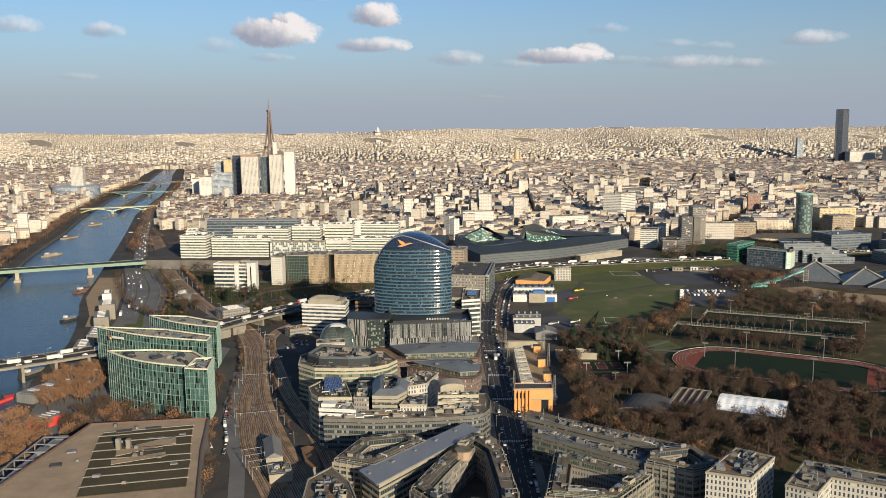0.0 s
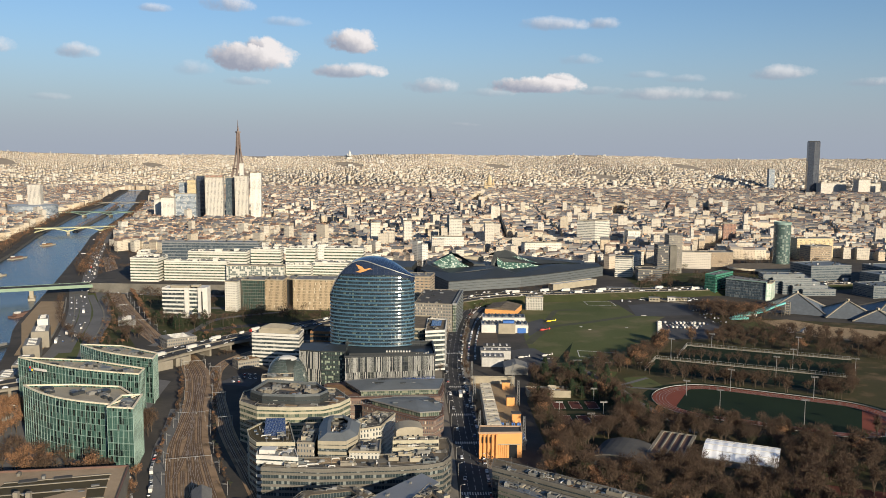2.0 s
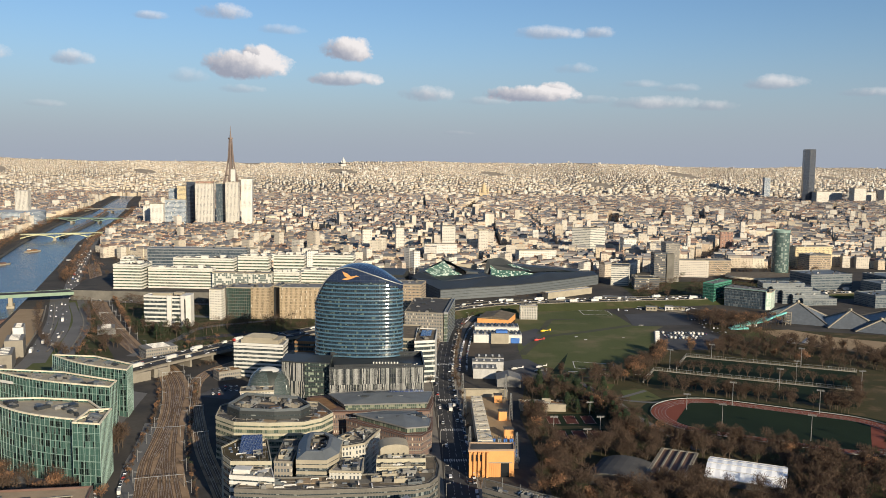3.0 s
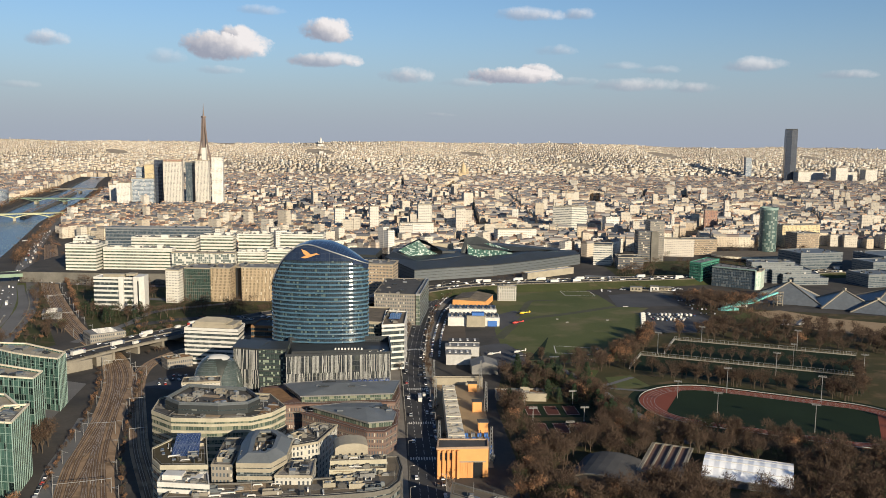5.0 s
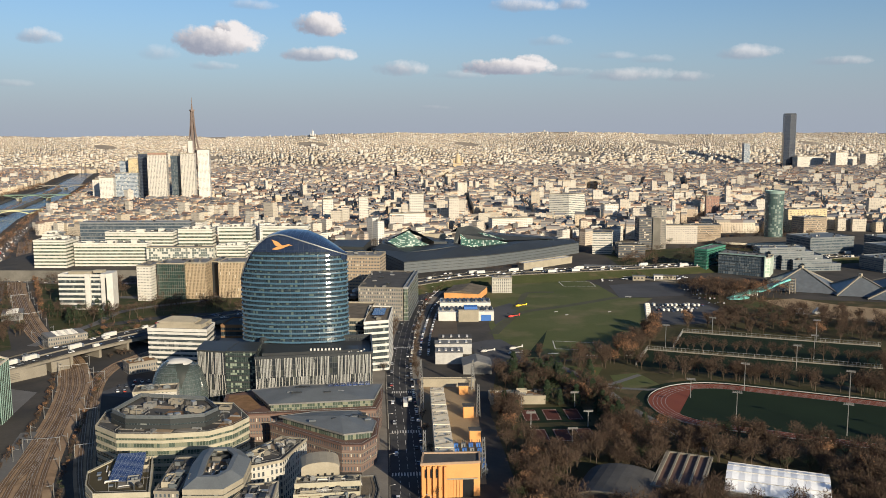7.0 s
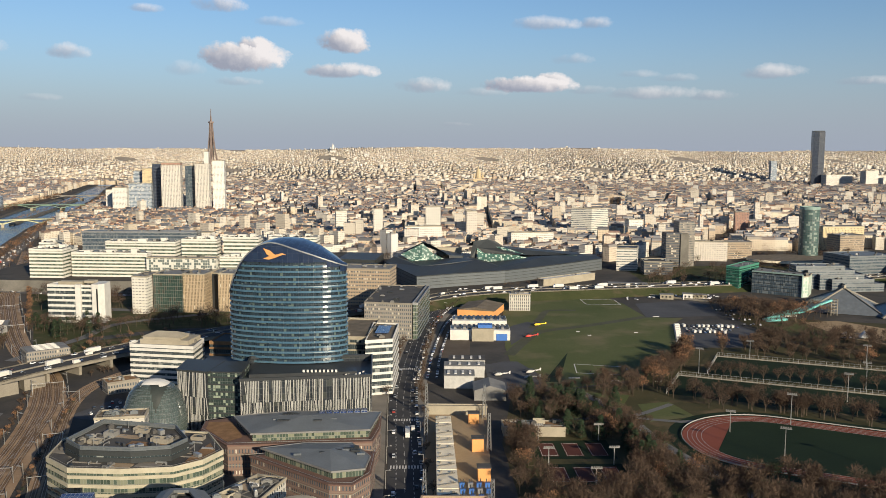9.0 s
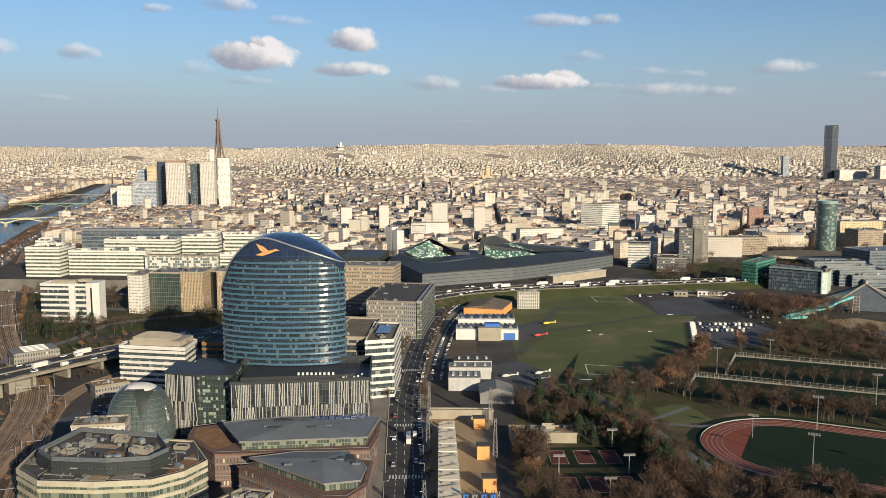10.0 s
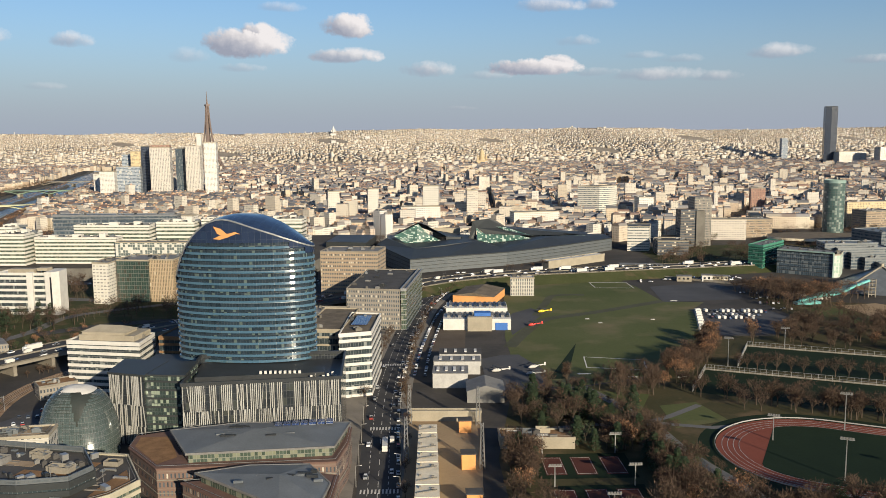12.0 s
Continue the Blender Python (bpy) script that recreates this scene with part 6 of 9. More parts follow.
for s in range(14):
    a0, a1 = math.pi * s / 14, math.pi * (s + 1) / 14
    arch.face([(20 * math.cos(a0), -18, 8.5 * math.sin(a0)), (20 * math.cos(a0), 18, 8.5 * math.sin(a0)), (20 * math.cos(a1), 18, 8.5 * math.sin(a1)), (20 * math.cos(a1), -18, 8.5 * math.sin(a1))])
part("roof", arch, M["roofdark"], ah)
# dark sheet over the open end; its colour stands for the shade inside
part("end_wall", MB().face([(20 * math.cos(math.pi * s / 14), -17.9, 8.4 * math.sin(math.pi * s / 14)) for s in range(15)]), M["roofdark"], ah)
rimm = MB()
for s in range(14):
    a0, a1 = math.pi * s / 14, math.pi * (s + 1) / 14
    rimm.beam((20 * math.cos(a0), -18.2, 8.5 * math.sin(a0)), (20 * math.cos(a1), -18.2, 8.5 * math.sin(a1)), 0.7)
part("rim", rimm, M["concrete"], ah)

# --- left: glass blades, treatment plant
def blade(name, front, back, z1, label, seed, units=10):
    """A curved glass blade: a front curve and a straight back."""
    poly = ccw(front + back)
    x, y = middle(poly)
    t = thing(name, x, y, 0, 0, label, "office building", "glass blade buildings")
    p = local(poly, x, y)
    part("glazing", MB().prism(p, 0, z1 + 1.6, 0, top=False), M["green"], t)
    part("roof", MB().face([(*q, z1) for q in inset(p, 0.2)]), M["cream"], t)
    part("parapet", MB().ring(inset(p, -0.15), inset(p, 0.75), z1 + 1.1, z1 + 2.0), M["paleroof"], t, "pale roof edge")
    for i in range(len(p)):
        a, b = Vector(p[i]), Vector(p[(i + 1) % len(p)])
        n_ = max(1, round((b - a).length / 3.1))
        rot = math.degrees(math.atan2(b.y - a.y, b.x - a.x))
        for k in range(n_):
            c = a.lerp(b, k / n_)
            part("mullion", MB().box(c.x, c.y, 0, 0.22, 0.5, z1 + 1.9, rot, bottom=False), M["steelgreen"], t)
    for k in (2, 4, 6, 8):
        part("floor_line", MB().ring(inset(p, -0.12), inset(p, 0.05), k * (z1 / 9), k * (z1 / 9) + 0.22), M["steelgreen"], t)
    roof_units(t, inset(p, 3), z1, units, seed, ("lightgrey", "grey", "dark"), (2, 8), (0.8, 2.0))
    return t


def bow(a, b, sag, n=12):
    a, b = Vector(a), Vector(b)
    d = b - a
    nn = Vector((d.y, -d.x)).normalized()
    return [tuple(a + d * (i / n) + nn * sag * math.sin(math.pi * i / n)) for i in range(n + 1)]


blade("glass_end_block", [(-179.5, 586), (-179.5, 561), (-163, 558), (-167, 588)], [], 37, "square green glass end block with roof plant", 44, 5)
blade("glass_blade_building", bow((-252, 611), (-180, 568), 7), [(-171, 586), (-188, 608), (-220, 613)], 36.5, "green glass office blade with a curved front", 41)
blade("glass_blade_building", bow((-291, 688), (-186, 639), 7), [(-187, 655), (-232, 678)], 36.5, "long green glass office blade with a sign", 42, 14)
blade("glass_blade_building", bow((-267, 744), (-194, 696), 6), [(-196, 714), (-232, 739)], 33.5, "green glass office blade beside the railway", 43)
sg = thing("sign", -262, 665.5, 31, -26, "four coloured squares and a white bar on glass", "sign")
for k, m in enumerate(("red", "emerald", "blue", "yellow")):
    part("square", MB().box(-12 + (k % 2) * 1.7, -2.2, 3.4 - (k // 2) * 1.7, 1.5, 0.3, 1.5), M[m], sg)
part("bar", MB().box(-2, -2.2, 2.6, 13, 0.3, 1.8), M["white"], sg)

plant = thing("treatment_plant", -180, 450, 0, 0, "large flat-roofed plant with planted roof strips and pipework", "industrial building")
PP = local([(-222, 505), (-151, 514), (-140, 460), (-122, 388), (-235, 380)], -180, 450)
part("wall", MB().prism(ccw(PP), 0, 19.2, 0, top=False), M["concrete_d"], plant)
part("roof", MB().face([(*q, 19.2) for q in ccw(PP)]), M["plantroof"], plant)
part("parapet", MB().ring(ccw(PP), inset(ccw(PP), 0.8), 19.0, 20.2), M["brick"], plant, "rusty red parapet")
EDGE_L = [(-207.3, 489.5), (-208.2, 483.0), (-205.3, 472.2), (-202.3, 459.7), (-198.8, 447.1), (-195.4, 434.6), (-192.3, 423.4), (-189, 411), (-186, 399)]
EDGE_R = [(-156.5, 502.0), (-155.0, 495.4), (-152.3, 484.1), (-148.9, 470.9), (-144.7, 455.8), (-142.0, 446.9), (-139.4, 434.9), (-136.5, 423), (-133.5, 411)]
for k in range(8):
    q = local(ccw([EDGE_L[k], EDGE_R[k], EDGE_R[k + 1], EDGE_L[k + 1]]), -180, 450)
    part("planted_strip", MB().prism(inset(q, 0.7), 19.2, 19.55), M["mossroof"], plant)
    (ax, ay), (bx, by) = local([EDGE_L[k], EDGE_R[k]], -180, 450)
    part("roof_kerb", MB().beam((ax, ay, 19.5), (bx, by, 19.5), 0.8), M["concrete"], plant)
part("roof_slab", MB().prism(local([(-189, 462), (-162, 483), (-158, 471), (-186, 452)], -180, 450), 19.2, 19.9), M["plantroof"], plant)
part("roof_slab", MB().prism(local([(-186, 446), (-160, 458), (-158, 452), (-184, 440)], -180, 450), 19.2, 19.85), M["plantroof"], plant)
for x, y, a_, b_ in ((-196, 492, 9, 4), (-180, 497, 9, 3), (-176, 479, 4, 2), (-170, 480, 4, 2), (-163, 478, 3, 2), (-159, 486, 4, 2), (-168, 462, 10, 2), (-150, 441, 4, 3), (-214, 440, 6, 5), (-214, 460, 5, 4)):
    part("roof_hatch", MB().box(x + 180, y - 450, 19.2, a_, b_, 0.9, 18), M["roofdark" if a_ > 5 else "lightgrey"], plant)
roof_units(plant, PP, 19.6, 7, 45, ("concrete", "lightgrey", "concrete_d"), (1.5, 4), (0.8, 1.8))
part("flue", MB().box(-8, 12, 19.2, 2.4, 2.4, 7), M["concrete"], plant)
part("flue", MB().box(-3, 14, 19.2, 2.4, 2.4, 6), M["concrete"], plant)
pipes = thing("pipe_deck", -230, 450, 0, 0, "white steel pipe deck with vessels beside the plant", "pipe deck")
for k in range(10):
    y = 490 - k * 12
    part("frame", MB().beam((-14, y - 450, 0), (-14, y - 450, 17), 0.6).beam((2, y - 450, 0), (2, y - 450, 17), 0.6).beam((-14, y - 450, 17), (2, y - 450, 17), 0.6), M["steel"], pipes)
    part("vessel", MB().box(-6 + (k % 2) * 3, y - 450 + 5, 10, 6, 7, 5.0 + (k % 3)), M["lightgrey"], pipes)
part("rail", MB().beam((-14, -70, 17), (-14, 40, 17), 0.7).beam((2, -70, 17), (2, 40, 17), 0.7).beam((-8, -70, 15), (-8, 40, 15), 1.4), M["steel"], pipes)

# ---------------- middle distance ----------------
terr = MB().prism([(-455, 1300), (-440, 1212), (-330, 1200), (-60, 1190), (-40, 1300), (-50, 1470), (-440, 1470)], -1, 13, 0, 1)
solo("raised_terrace", terr, [M["concrete_d"], M["ground"]], "raised paved terrace behind a retaining wall", "terrace", "structure")
for poly, h, fl, lab in (([(-389, 1226), (-350, 1222), (-348, 1262), (-388, 1266)], 45, 8, "white slab office with level window bands"),
                         ([(-386, 1246), (-372, 1244), (-370, 1272), (-384, 1274)], 50, 9, "white slab office with a set-back top"),
                         ([(-346, 1236), (-258, 1228), (-257, 1246), (-345, 1254)], 40, 7, "long white office slab with window bands"),
                         ([(-176, 1226), (-142, 1224), (-141, 1240), (-175, 1242)], 36, 6, "white office wing with window bands"),
                         ([(-330, 1300), (-243, 1290), (-242, 1312), (-329, 1322)], 46, 8, "long white office slab with a flat roof"),
                         ([(-240, 1306), (-196, 1302), (-195, 1326), (-239, 1330)], 48, 8, "white office slab with a flat roof"),
                         ([(-190, 1310), (-146, 1306), (-145, 1330), (-189, 1334)], 50, 8, "white office slab beside another"),
                         ([(-134, 1310), (-75, 1304), (-73, 1330), (-132, 1336)], 50, 8, "white office slab with a taller stair head"),
                         ([(-142, 1246), (-60, 1236), (-58, 1256), (-140, 1266)], 37, 6, "lower white office wing")):
    slab = office("white_slab_building", poly, h, fl, "officegreen", "whiteband", "lightgrey", z0=13, share=0.52, proud=0.5, units=12, label=lab, seed=int(h * 7 - poly[0][0]), group="white office slabs")
    for k in range(3):
        x_, y_ = poly[0][0] + (poly[1][0] - poly[0][0]) * (0.2 + 0.3 * k), (poly[0][1] + poly[2][1]) / 2
        fixed("plant_room", MB().box(x_, y_, h, 7 + 3 * (k % 2), 6, 2.6 + k * 0.7, -4), M["whiteband"], slab)
        fixed("louvre_screen", MB().box(x_ + 9, y_ + 1, h, 5, 4, 2.0, -4), M["grey"], slab)
office("glass_slab_building", [(-404, 1420), (-248, 1412), (-247, 1436), (-403, 1444)], 47, 7, "steelglass", "steel", "grey", z0=13, share=0.2, units=6, label="long glass slab behind white offices", seed=51)
block("patterned_building", [(-257, 1222), (-178, 1214), (-177, 1230), (-256, 1238)], 36, "patterned", "lightgrey", z0=13, units=3, label="office with an uneven pattern of white and black panels", seed=52)
hosp = office("hospital_building", [(-289, 1036), (-241, 1030), (-239, 1046), (-287, 1052)], 34, 7, "greydark", "white", "white", share=0.42, units=8, label="white office building with deep window bands", seed=53)
fixed("stair_shaft", MB().prism([(-262, 1030.5), (-257, 1030), (-256.6, 1034), (-261.6, 1034.5)], 0, 35.4), M["white"], hosp, "plain white stair shaft")
fixed("end_wall", MB().prism([(-246, 1027.5), (-240, 1026.5), (-236, 1032), (-236, 1047), (-246, 1048)], 0, 36), M["white"], hosp, "plain white end wall")
fixed("window_strip", MB().prism([(-241.6, 1026.6), (-240.2, 1026.4), (-240.2, 1026.2), (-241.6, 1026.4)], 3, 32), M["windowblack"], hosp, "dark upright window strip")
fixed("roof_house", MB().box(-268, 1040, 34, 22, 8, 3.4, -7).box(-250, 1038, 36, 9, 8, 2.4, -7), M["cream"], hosp)
for x0, x1, y, h, w, lab in ((-208, -179, 1084, 37, "emeraldgrid", "dark green glazed office wing"), (-179, -157, 1082, 37.5, "tangrid", "tan office wing with ribbed front"), (-157, -146, 1100, 36, "dark", "dark glazed office link"), (-146, -86, 1086, 37, "tangrid", "curved tan office with long window rows"), (-226, -211, 1076, 36, "modernthing", "narrow white office with square windows")):
    block("court_office_building", [(x0, y), (x1, y - 4), (x1 + 3, y + 30), (x0 + 3, y + 34)], h, w, "lightgrey", units=4, label=lab, category="office building", seed=int(-x0))

# ministry of dark folded roofs
dm = thing("folded_roof_complex", 140, 1260, 0, 0, "huge dark office complex with folded roofs and glittering glass slopes", "office complex")


def D(x, y, z):
    return (x - 140, y - 1260, z)


FRONT = [(9, 1308, 20), (48, 1217, 15), (87, 1237, 15), (120, 1251, 15), (154, 1266, 15), (192, 1293, 15), (232, 1325, 15), (267, 1356, 15), (297, 1382, 15)]
RIDGE = [(20, 1318, 26), (53, 1266, 20), (88, 1281, 21), (122, 1296, 24), (150, 1281, 17.5), (186, 1313, 20), (214, 1348, 22), (250, 1372, 19.5), (290, 1396, 17)]
fr, rfm, trim_ = MB(), MB(), MB()
u_ = 0.0
for (xa, ya, za), (xb, yb, zb), ra, rb in zip(FRONT, FRONT[1:], RIDGE, RIDGE[1:]):
    L_ = math.dist((xa, ya), (xb, yb))
    fr.face([D(xa, ya, 0), D(xb, yb, 0), D(xb, yb, zb), D(xa, ya, za)], 0, [(u_, 0), (u_ + L_, 0), (u_ + L_, zb), (u_, za)])
    u_ += L_
    rfm.face([D(xa, ya - 0.6, za + 0.1), D(xb, yb - 0.6, zb + 0.1), D(*rb), D(*ra)])
    trim_.beam(D(xa, ya - 0.7, za), D(xb, yb - 0.7, zb), 0.9)
    for k in range(1, 4):
        f = k / 4
        trim_.beam(D(xa, ya - 0.25, za * f), D(xb, yb - 0.25, zb * f), 0.35)
part("front_wall", fr, M["louvre"], dm)
part("wall_rib", trim_, M["slate"], dm)
part("lower_wall", MB().prism([(p[0] - 140, p[1] - 1260) for p in [(q[0], q[1] + 1.5) for q in FRONT] + [(300, 1440), (20, 1440)]], 0, 13.5), M["dark"], dm)
# (glass slope, dark planes that fall away behind it) for the two peaks and the long low slopes
for q in ([(56.4, 1334, 42), (66, 1334, 39), (90, 1334, 25), (107, 1334, 24.5), (112, 1384, 21), (62, 1384, 30)], [(56.4, 1334, 42), (62, 1384, 30), (26, 1384, 22), (27, 1332, 27)], [(90, 1334, 25), (107, 1334, 24.5), (107, 1331, 15), (88, 1331, 15)],
          [(122, 1350, 41.5), (141, 1362, 43), (152, 1362, 40), (166, 1360, 31), (192, 1356, 22.4), (178, 1347, 24.4), (136, 1347, 26.5), (126, 1347, 33.5)], [(141, 1362, 43), (122, 1350, 41.5), (116, 1400, 30), (150, 1410, 30)], [(141, 1362, 43), (150, 1410, 30), (215, 1412, 22), (166, 1360, 31), (152, 1362, 40)],
          [(166, 1360, 31), (215, 1412, 22), (268, 1400, 18.4), (192, 1356, 22.4)], [(170, 1385, 29), (264, 1386, 18.6), (280, 1440, 16), (160, 1440, 26)], [(20, 1318, 26), (53, 1266, 20), (88, 1281, 21), (122, 1296, 24), (122, 1440, 15), (20, 1440, 16)],
          [(122, 1296, 24), (150, 1281, 17.5), (186, 1313, 20), (214, 1348, 22), (250, 1372, 19.5), (290, 1396, 17), (296, 1440, 14), (122, 1440, 14.6)], [(115, 1344, 14), (126, 1346, 14), (126, 1347, 33.5), (122, 1350, 41.5)]):
    rfm.face([D(*p) for p in q])
part("roof", rfm, M["slate"], dm, "dark folded metal roof")
for q in ([(28, 1331, 26.4), (54, 1320, 12), (106, 1322, 15), (90, 1328, 18), (69, 1332, 27.5), (56.4, 1333.5, 40.5)], [(126, 1346, 33.3), (127, 1332, 14), (156, 1334, 14.4), (196, 1343, 19.5), (178, 1346, 24), (136, 1346, 26.2)], [(138, 1364, 39), (160, 1352, 30), (192, 1354, 23), (166, 1358.6, 31.4)], [(189, 1380, 20.4), (203, 1372, 16.5), (264, 1384, 15.6), (264, 1385.5, 18.4)]):
    part("glass_slope", MB().face([D(*p) for p in q], 0, [(p[0], p[2] * 1.5) for p in q]), M["glitter"], dm, "glittering green and white glass panels")
part("roof_house", MB().box(-48, 132, 15, 34, 6, 14).box(40, 134, 15, 60, 8, 9), M["cream"], dm, "pale rooftop plant house")
side = MB().prism(local([(-52, 1338), (-4, 1326), (4, 1402), (-44, 1412)], 140, 1260), 0, 20).prism(local([(-40, 1280), (-6, 1272), (0, 1318), (-34, 1326)], 140, 1260), 0, 17)
part("side_wing", side, M["slate"], dm, "low dark side wing")
block("low_white_hall", [(190, 1246), (262, 1300), (268, 1290), (196, 1236)], 8, "cream", "white", units=0, label="long low white hall beside the motorway", seed=55)

# emerald office group beside the water park
office("emerald_office_building", [(402, 1212), (413, 1200), (452, 1240), (440, 1254)], 27, 7, "emerald", "emeraldband", "lightgrey", share=0.22, units=4, label="emerald glass office wing with pale roof edge", seed=56)
wing = office("emerald_office_building", [(424, 1192), (466, 1158), (478, 1176), (446, 1222)], 24, 6, "steelglass", "dark", "lightgrey", share=0.10, units=4, label="dark glass office wing with a framed front", seed=57)
fixed("frame", MB().beam((424, 1191.4, 24.6), (466, 1157.4, 24.6), 1.4).beam((466, 1157.4, 24.6), (466, 1157.4, 0), 1.4), M["steelgreen"], wing, "pale green frame round the glass front")
block("emerald_office_building", [(466.5, 1158), (474, 1160), (489, 1184), (480, 1188)], 22.5, "palecheck", "lightgrey", units=1, label="pale green checkered end of a glass office", seed=58)
for k in range(5):
    office("stepped_office_building", [(488 + k * 11, 1222 - k * 7), (548 + k * 8, 1226 - k * 7), (552 + k * 8, 1246), (492 + k * 11, 1250)], 25 - k * 4.2, max(2, 7 - k), "steelglass", "grey", "grey", share=0.45, units=5, label="stepped blue-grey office building", seed=59 + k)
for x, y, sx, sy, h in ((640, 1200, 50, 40, 16), (620, 1330, 70, 50, 27), (690, 1270, 60, 40, 22), (740, 1330, 80, 60, 24)):
    office("grey_office_building", rect(x, y, sx, sy, 12), h, 7, "steelglass", "grey", "grey", share=0.4, units=6, label="blue-grey office block with flat roof", seed=x)
cyl = thing("cylinder_tower", 623, 1480, 0, 0, "round tower clad in green and white glass scales", "tower")
ring32 = [(13.8 * math.cos(2 * math.pi * i / 32), 13.8 * math.sin(2 * math.pi * i / 32)) for i in range(32)]
part("wall", MB().prism(ring32, 0, 77), M["cylglass"], cyl)
part("crown", MB().ring(inset(ring32, -0.4), inset(ring32, 0.6), 75, 79), M["steelgreen"], cyl)
disc = [(64 * math.cos(2 * math.pi * i / 40), 42 * math.sin(2 * math.pi * i / 40)) for i in range(40)]
dsc = thing("disc_building", 582, 1440, 0, 0, "low round pavilion with a wide pale brown rim", "pavilion")
part("wall", MB().prism(inset(disc, 4), 0, 5), M["dark"], dsc)
part("rim", MB().prism(disc, 5, 8.2, 0, 1), [M["paleroof"], M["roofgravel"]], dsc)
bt = thing("brown_tower", 411, 1420, 0, 0, "grey-brown office tower of three slabs", "office tower")
part("wall", MB().box(-10, -4, 0, 22, 22, 47), M["stripedark"], bt)
part("wall", MB().box(4, -10, 0, 11, 14, 46), M["concrete_d"], bt, "plain grey concrete slab")
part("wall", MB().box(10, 6, 0, 22, 26, 62), M["greywin"], bt)
block("angular_building", [(314, 1372), (340, 1368), (350, 1398), (322, 1402)], 30, "whiteslab", "slate", units=1, label="white office with a dark slanted front", seed=63)
block("dark_low_office", [(340, 1330), (376, 1326), (380, 1360), (344, 1364)], 17, "stripedark", "roofdark", units=4, label="low dark office with a flat roof", seed=64)
block("striped_white_tower", [(332, 1800), (366, 1782), (400, 1800), (366, 1822)], 55, "whiteslab", "lightgrey", units=3, label="white apartment tower with balcony bands", category="apartment building", seed=65)
for x, y, w, d, h, m in ((445, 1790, 26, 24, 36, "modernthing"), (686, 1900, 26, 20, 42, "redwall"), (78, 1705, 24, 16, 64, "modernthing"), (144, 1722, 18, 16, 55, "modernthing"), (-78, 1695, 18, 14, 57, "modernthing"), (-16, 1702, 16, 14, 60, "modernthing"),
                         (740, 1625, 74, 30, 38, "tanlight"), (508, 1505, 74, 26, 25, "tan"), (470, 1480, 60, 20, 28, "modernthing"), (720, 1560, 44, 30, 30, "tan"), (60, 1640, 60, 18, 36, "modernthing"), (230, 1600, 70, 20, 30, "modernthing"), (-300, 1560, 80, 20, 34, "modernthing")):
    block("tower_block", rect(x, y, w, d, (x % 7) * 4 - 12), h, m, "lightgrey", units=3, label={"redwall": "red-walled apartment block with few windows", "tan": "tan brick office block", "tanlight": "long yellow stone barracks-like block"}.get(m, "cream apartment tower with balcony rows"), category="apartment building", seed=int(x + 999))

# water park: shallow grey pyramids with pale ridges, and turquoise slides
for x, y, h, r, rot in ((478, 1092, 21, 50, 20), (525, 1058, 17, 42, 30), (545, 1026, 12, 36, 15), (590, 1080, 15, 44, 40)):
    t = thing("glazed_pyramid", x, y, 0, rot, "shallow grey glazed pyramid roof with pale ridges", "water park")
    cs = [(r, 0), (0, r), (-r, 0), (0, -r)]
    for i in range(4):
        a, b = cs[i], cs[(i + 1) % 4]
        part("roof_face", MB().face([(*a, 0.5), (*b, 0.5), (0, 0, h)], 0), M["steelroof"], t)
        part("ridge", MB().beam((*a, 0.8), (0, 0, h + 0.4), 1.4), M["concrete"], t)
    part("finial", MB().box(0, 0, h - 2, 3, 3, 5), M["cream"], t)
sl = thing("water_slide", 428, 1046, 0, 0, "turquoise water slides looping down from a white tower", "water slide")
for k in range(4):
    pts = smooth_line([(20, 10 + k * 3, 15 - k), (4, 2 + k * 5, 12 - k), (-15, -6 + k * 4, 7), (-35, -6 + k * 2, 4), (-52, -14, 2)], 4)
    mb = MB()
    for a, b in zip(pts, pts[1:]):
        mb.beam(a, b, 1.8)
    part("chute", mb, M["turq"], sl)["kind"] = "stuff"
for i_, j_ in ((20, 10), (26, 10), (26, 16), (20, 16)):
    part("tower_post", MB().beam((i_, j_, 0), (i_, j_, 16), 0.7), M["concrete"], sl)
for k in range(5):
    part("landing", MB().box(23, 13, 2.5 + k * 3.1, 7, 7, 0.5), M["concrete"], sl)
part("pool_edge", MB().prism(rect(-45, -14, 22, 7, 10), 0, 2.2), M["turq"], sl)
part("kiosk", MB().box(-30, 6, 0, 26, 7, 4.5), M["white"], sl)
for x in (408, 424):
    t = thing("beach_parasol", x, 950, 0, 0, "white pointed sunshade on the sand", "parasol", "beach parasols")
    cone = MB()
    for i in range(10):
        a0, a1 = 2 * math.pi * i / 10, 2 * math.pi * (i + 1) / 10
        cone.face([(5 * math.cos(a0), 5 * math.sin(a0), 2.2), (5 * math.cos(a1), 5 * math.sin(a1), 2.2), (0, 0, 8)])
    part("canopy", cone, M["white"], t)
    part("pole", MB().box(0, 0, 0, 0.3, 0.3, 8), M["steel"], t)

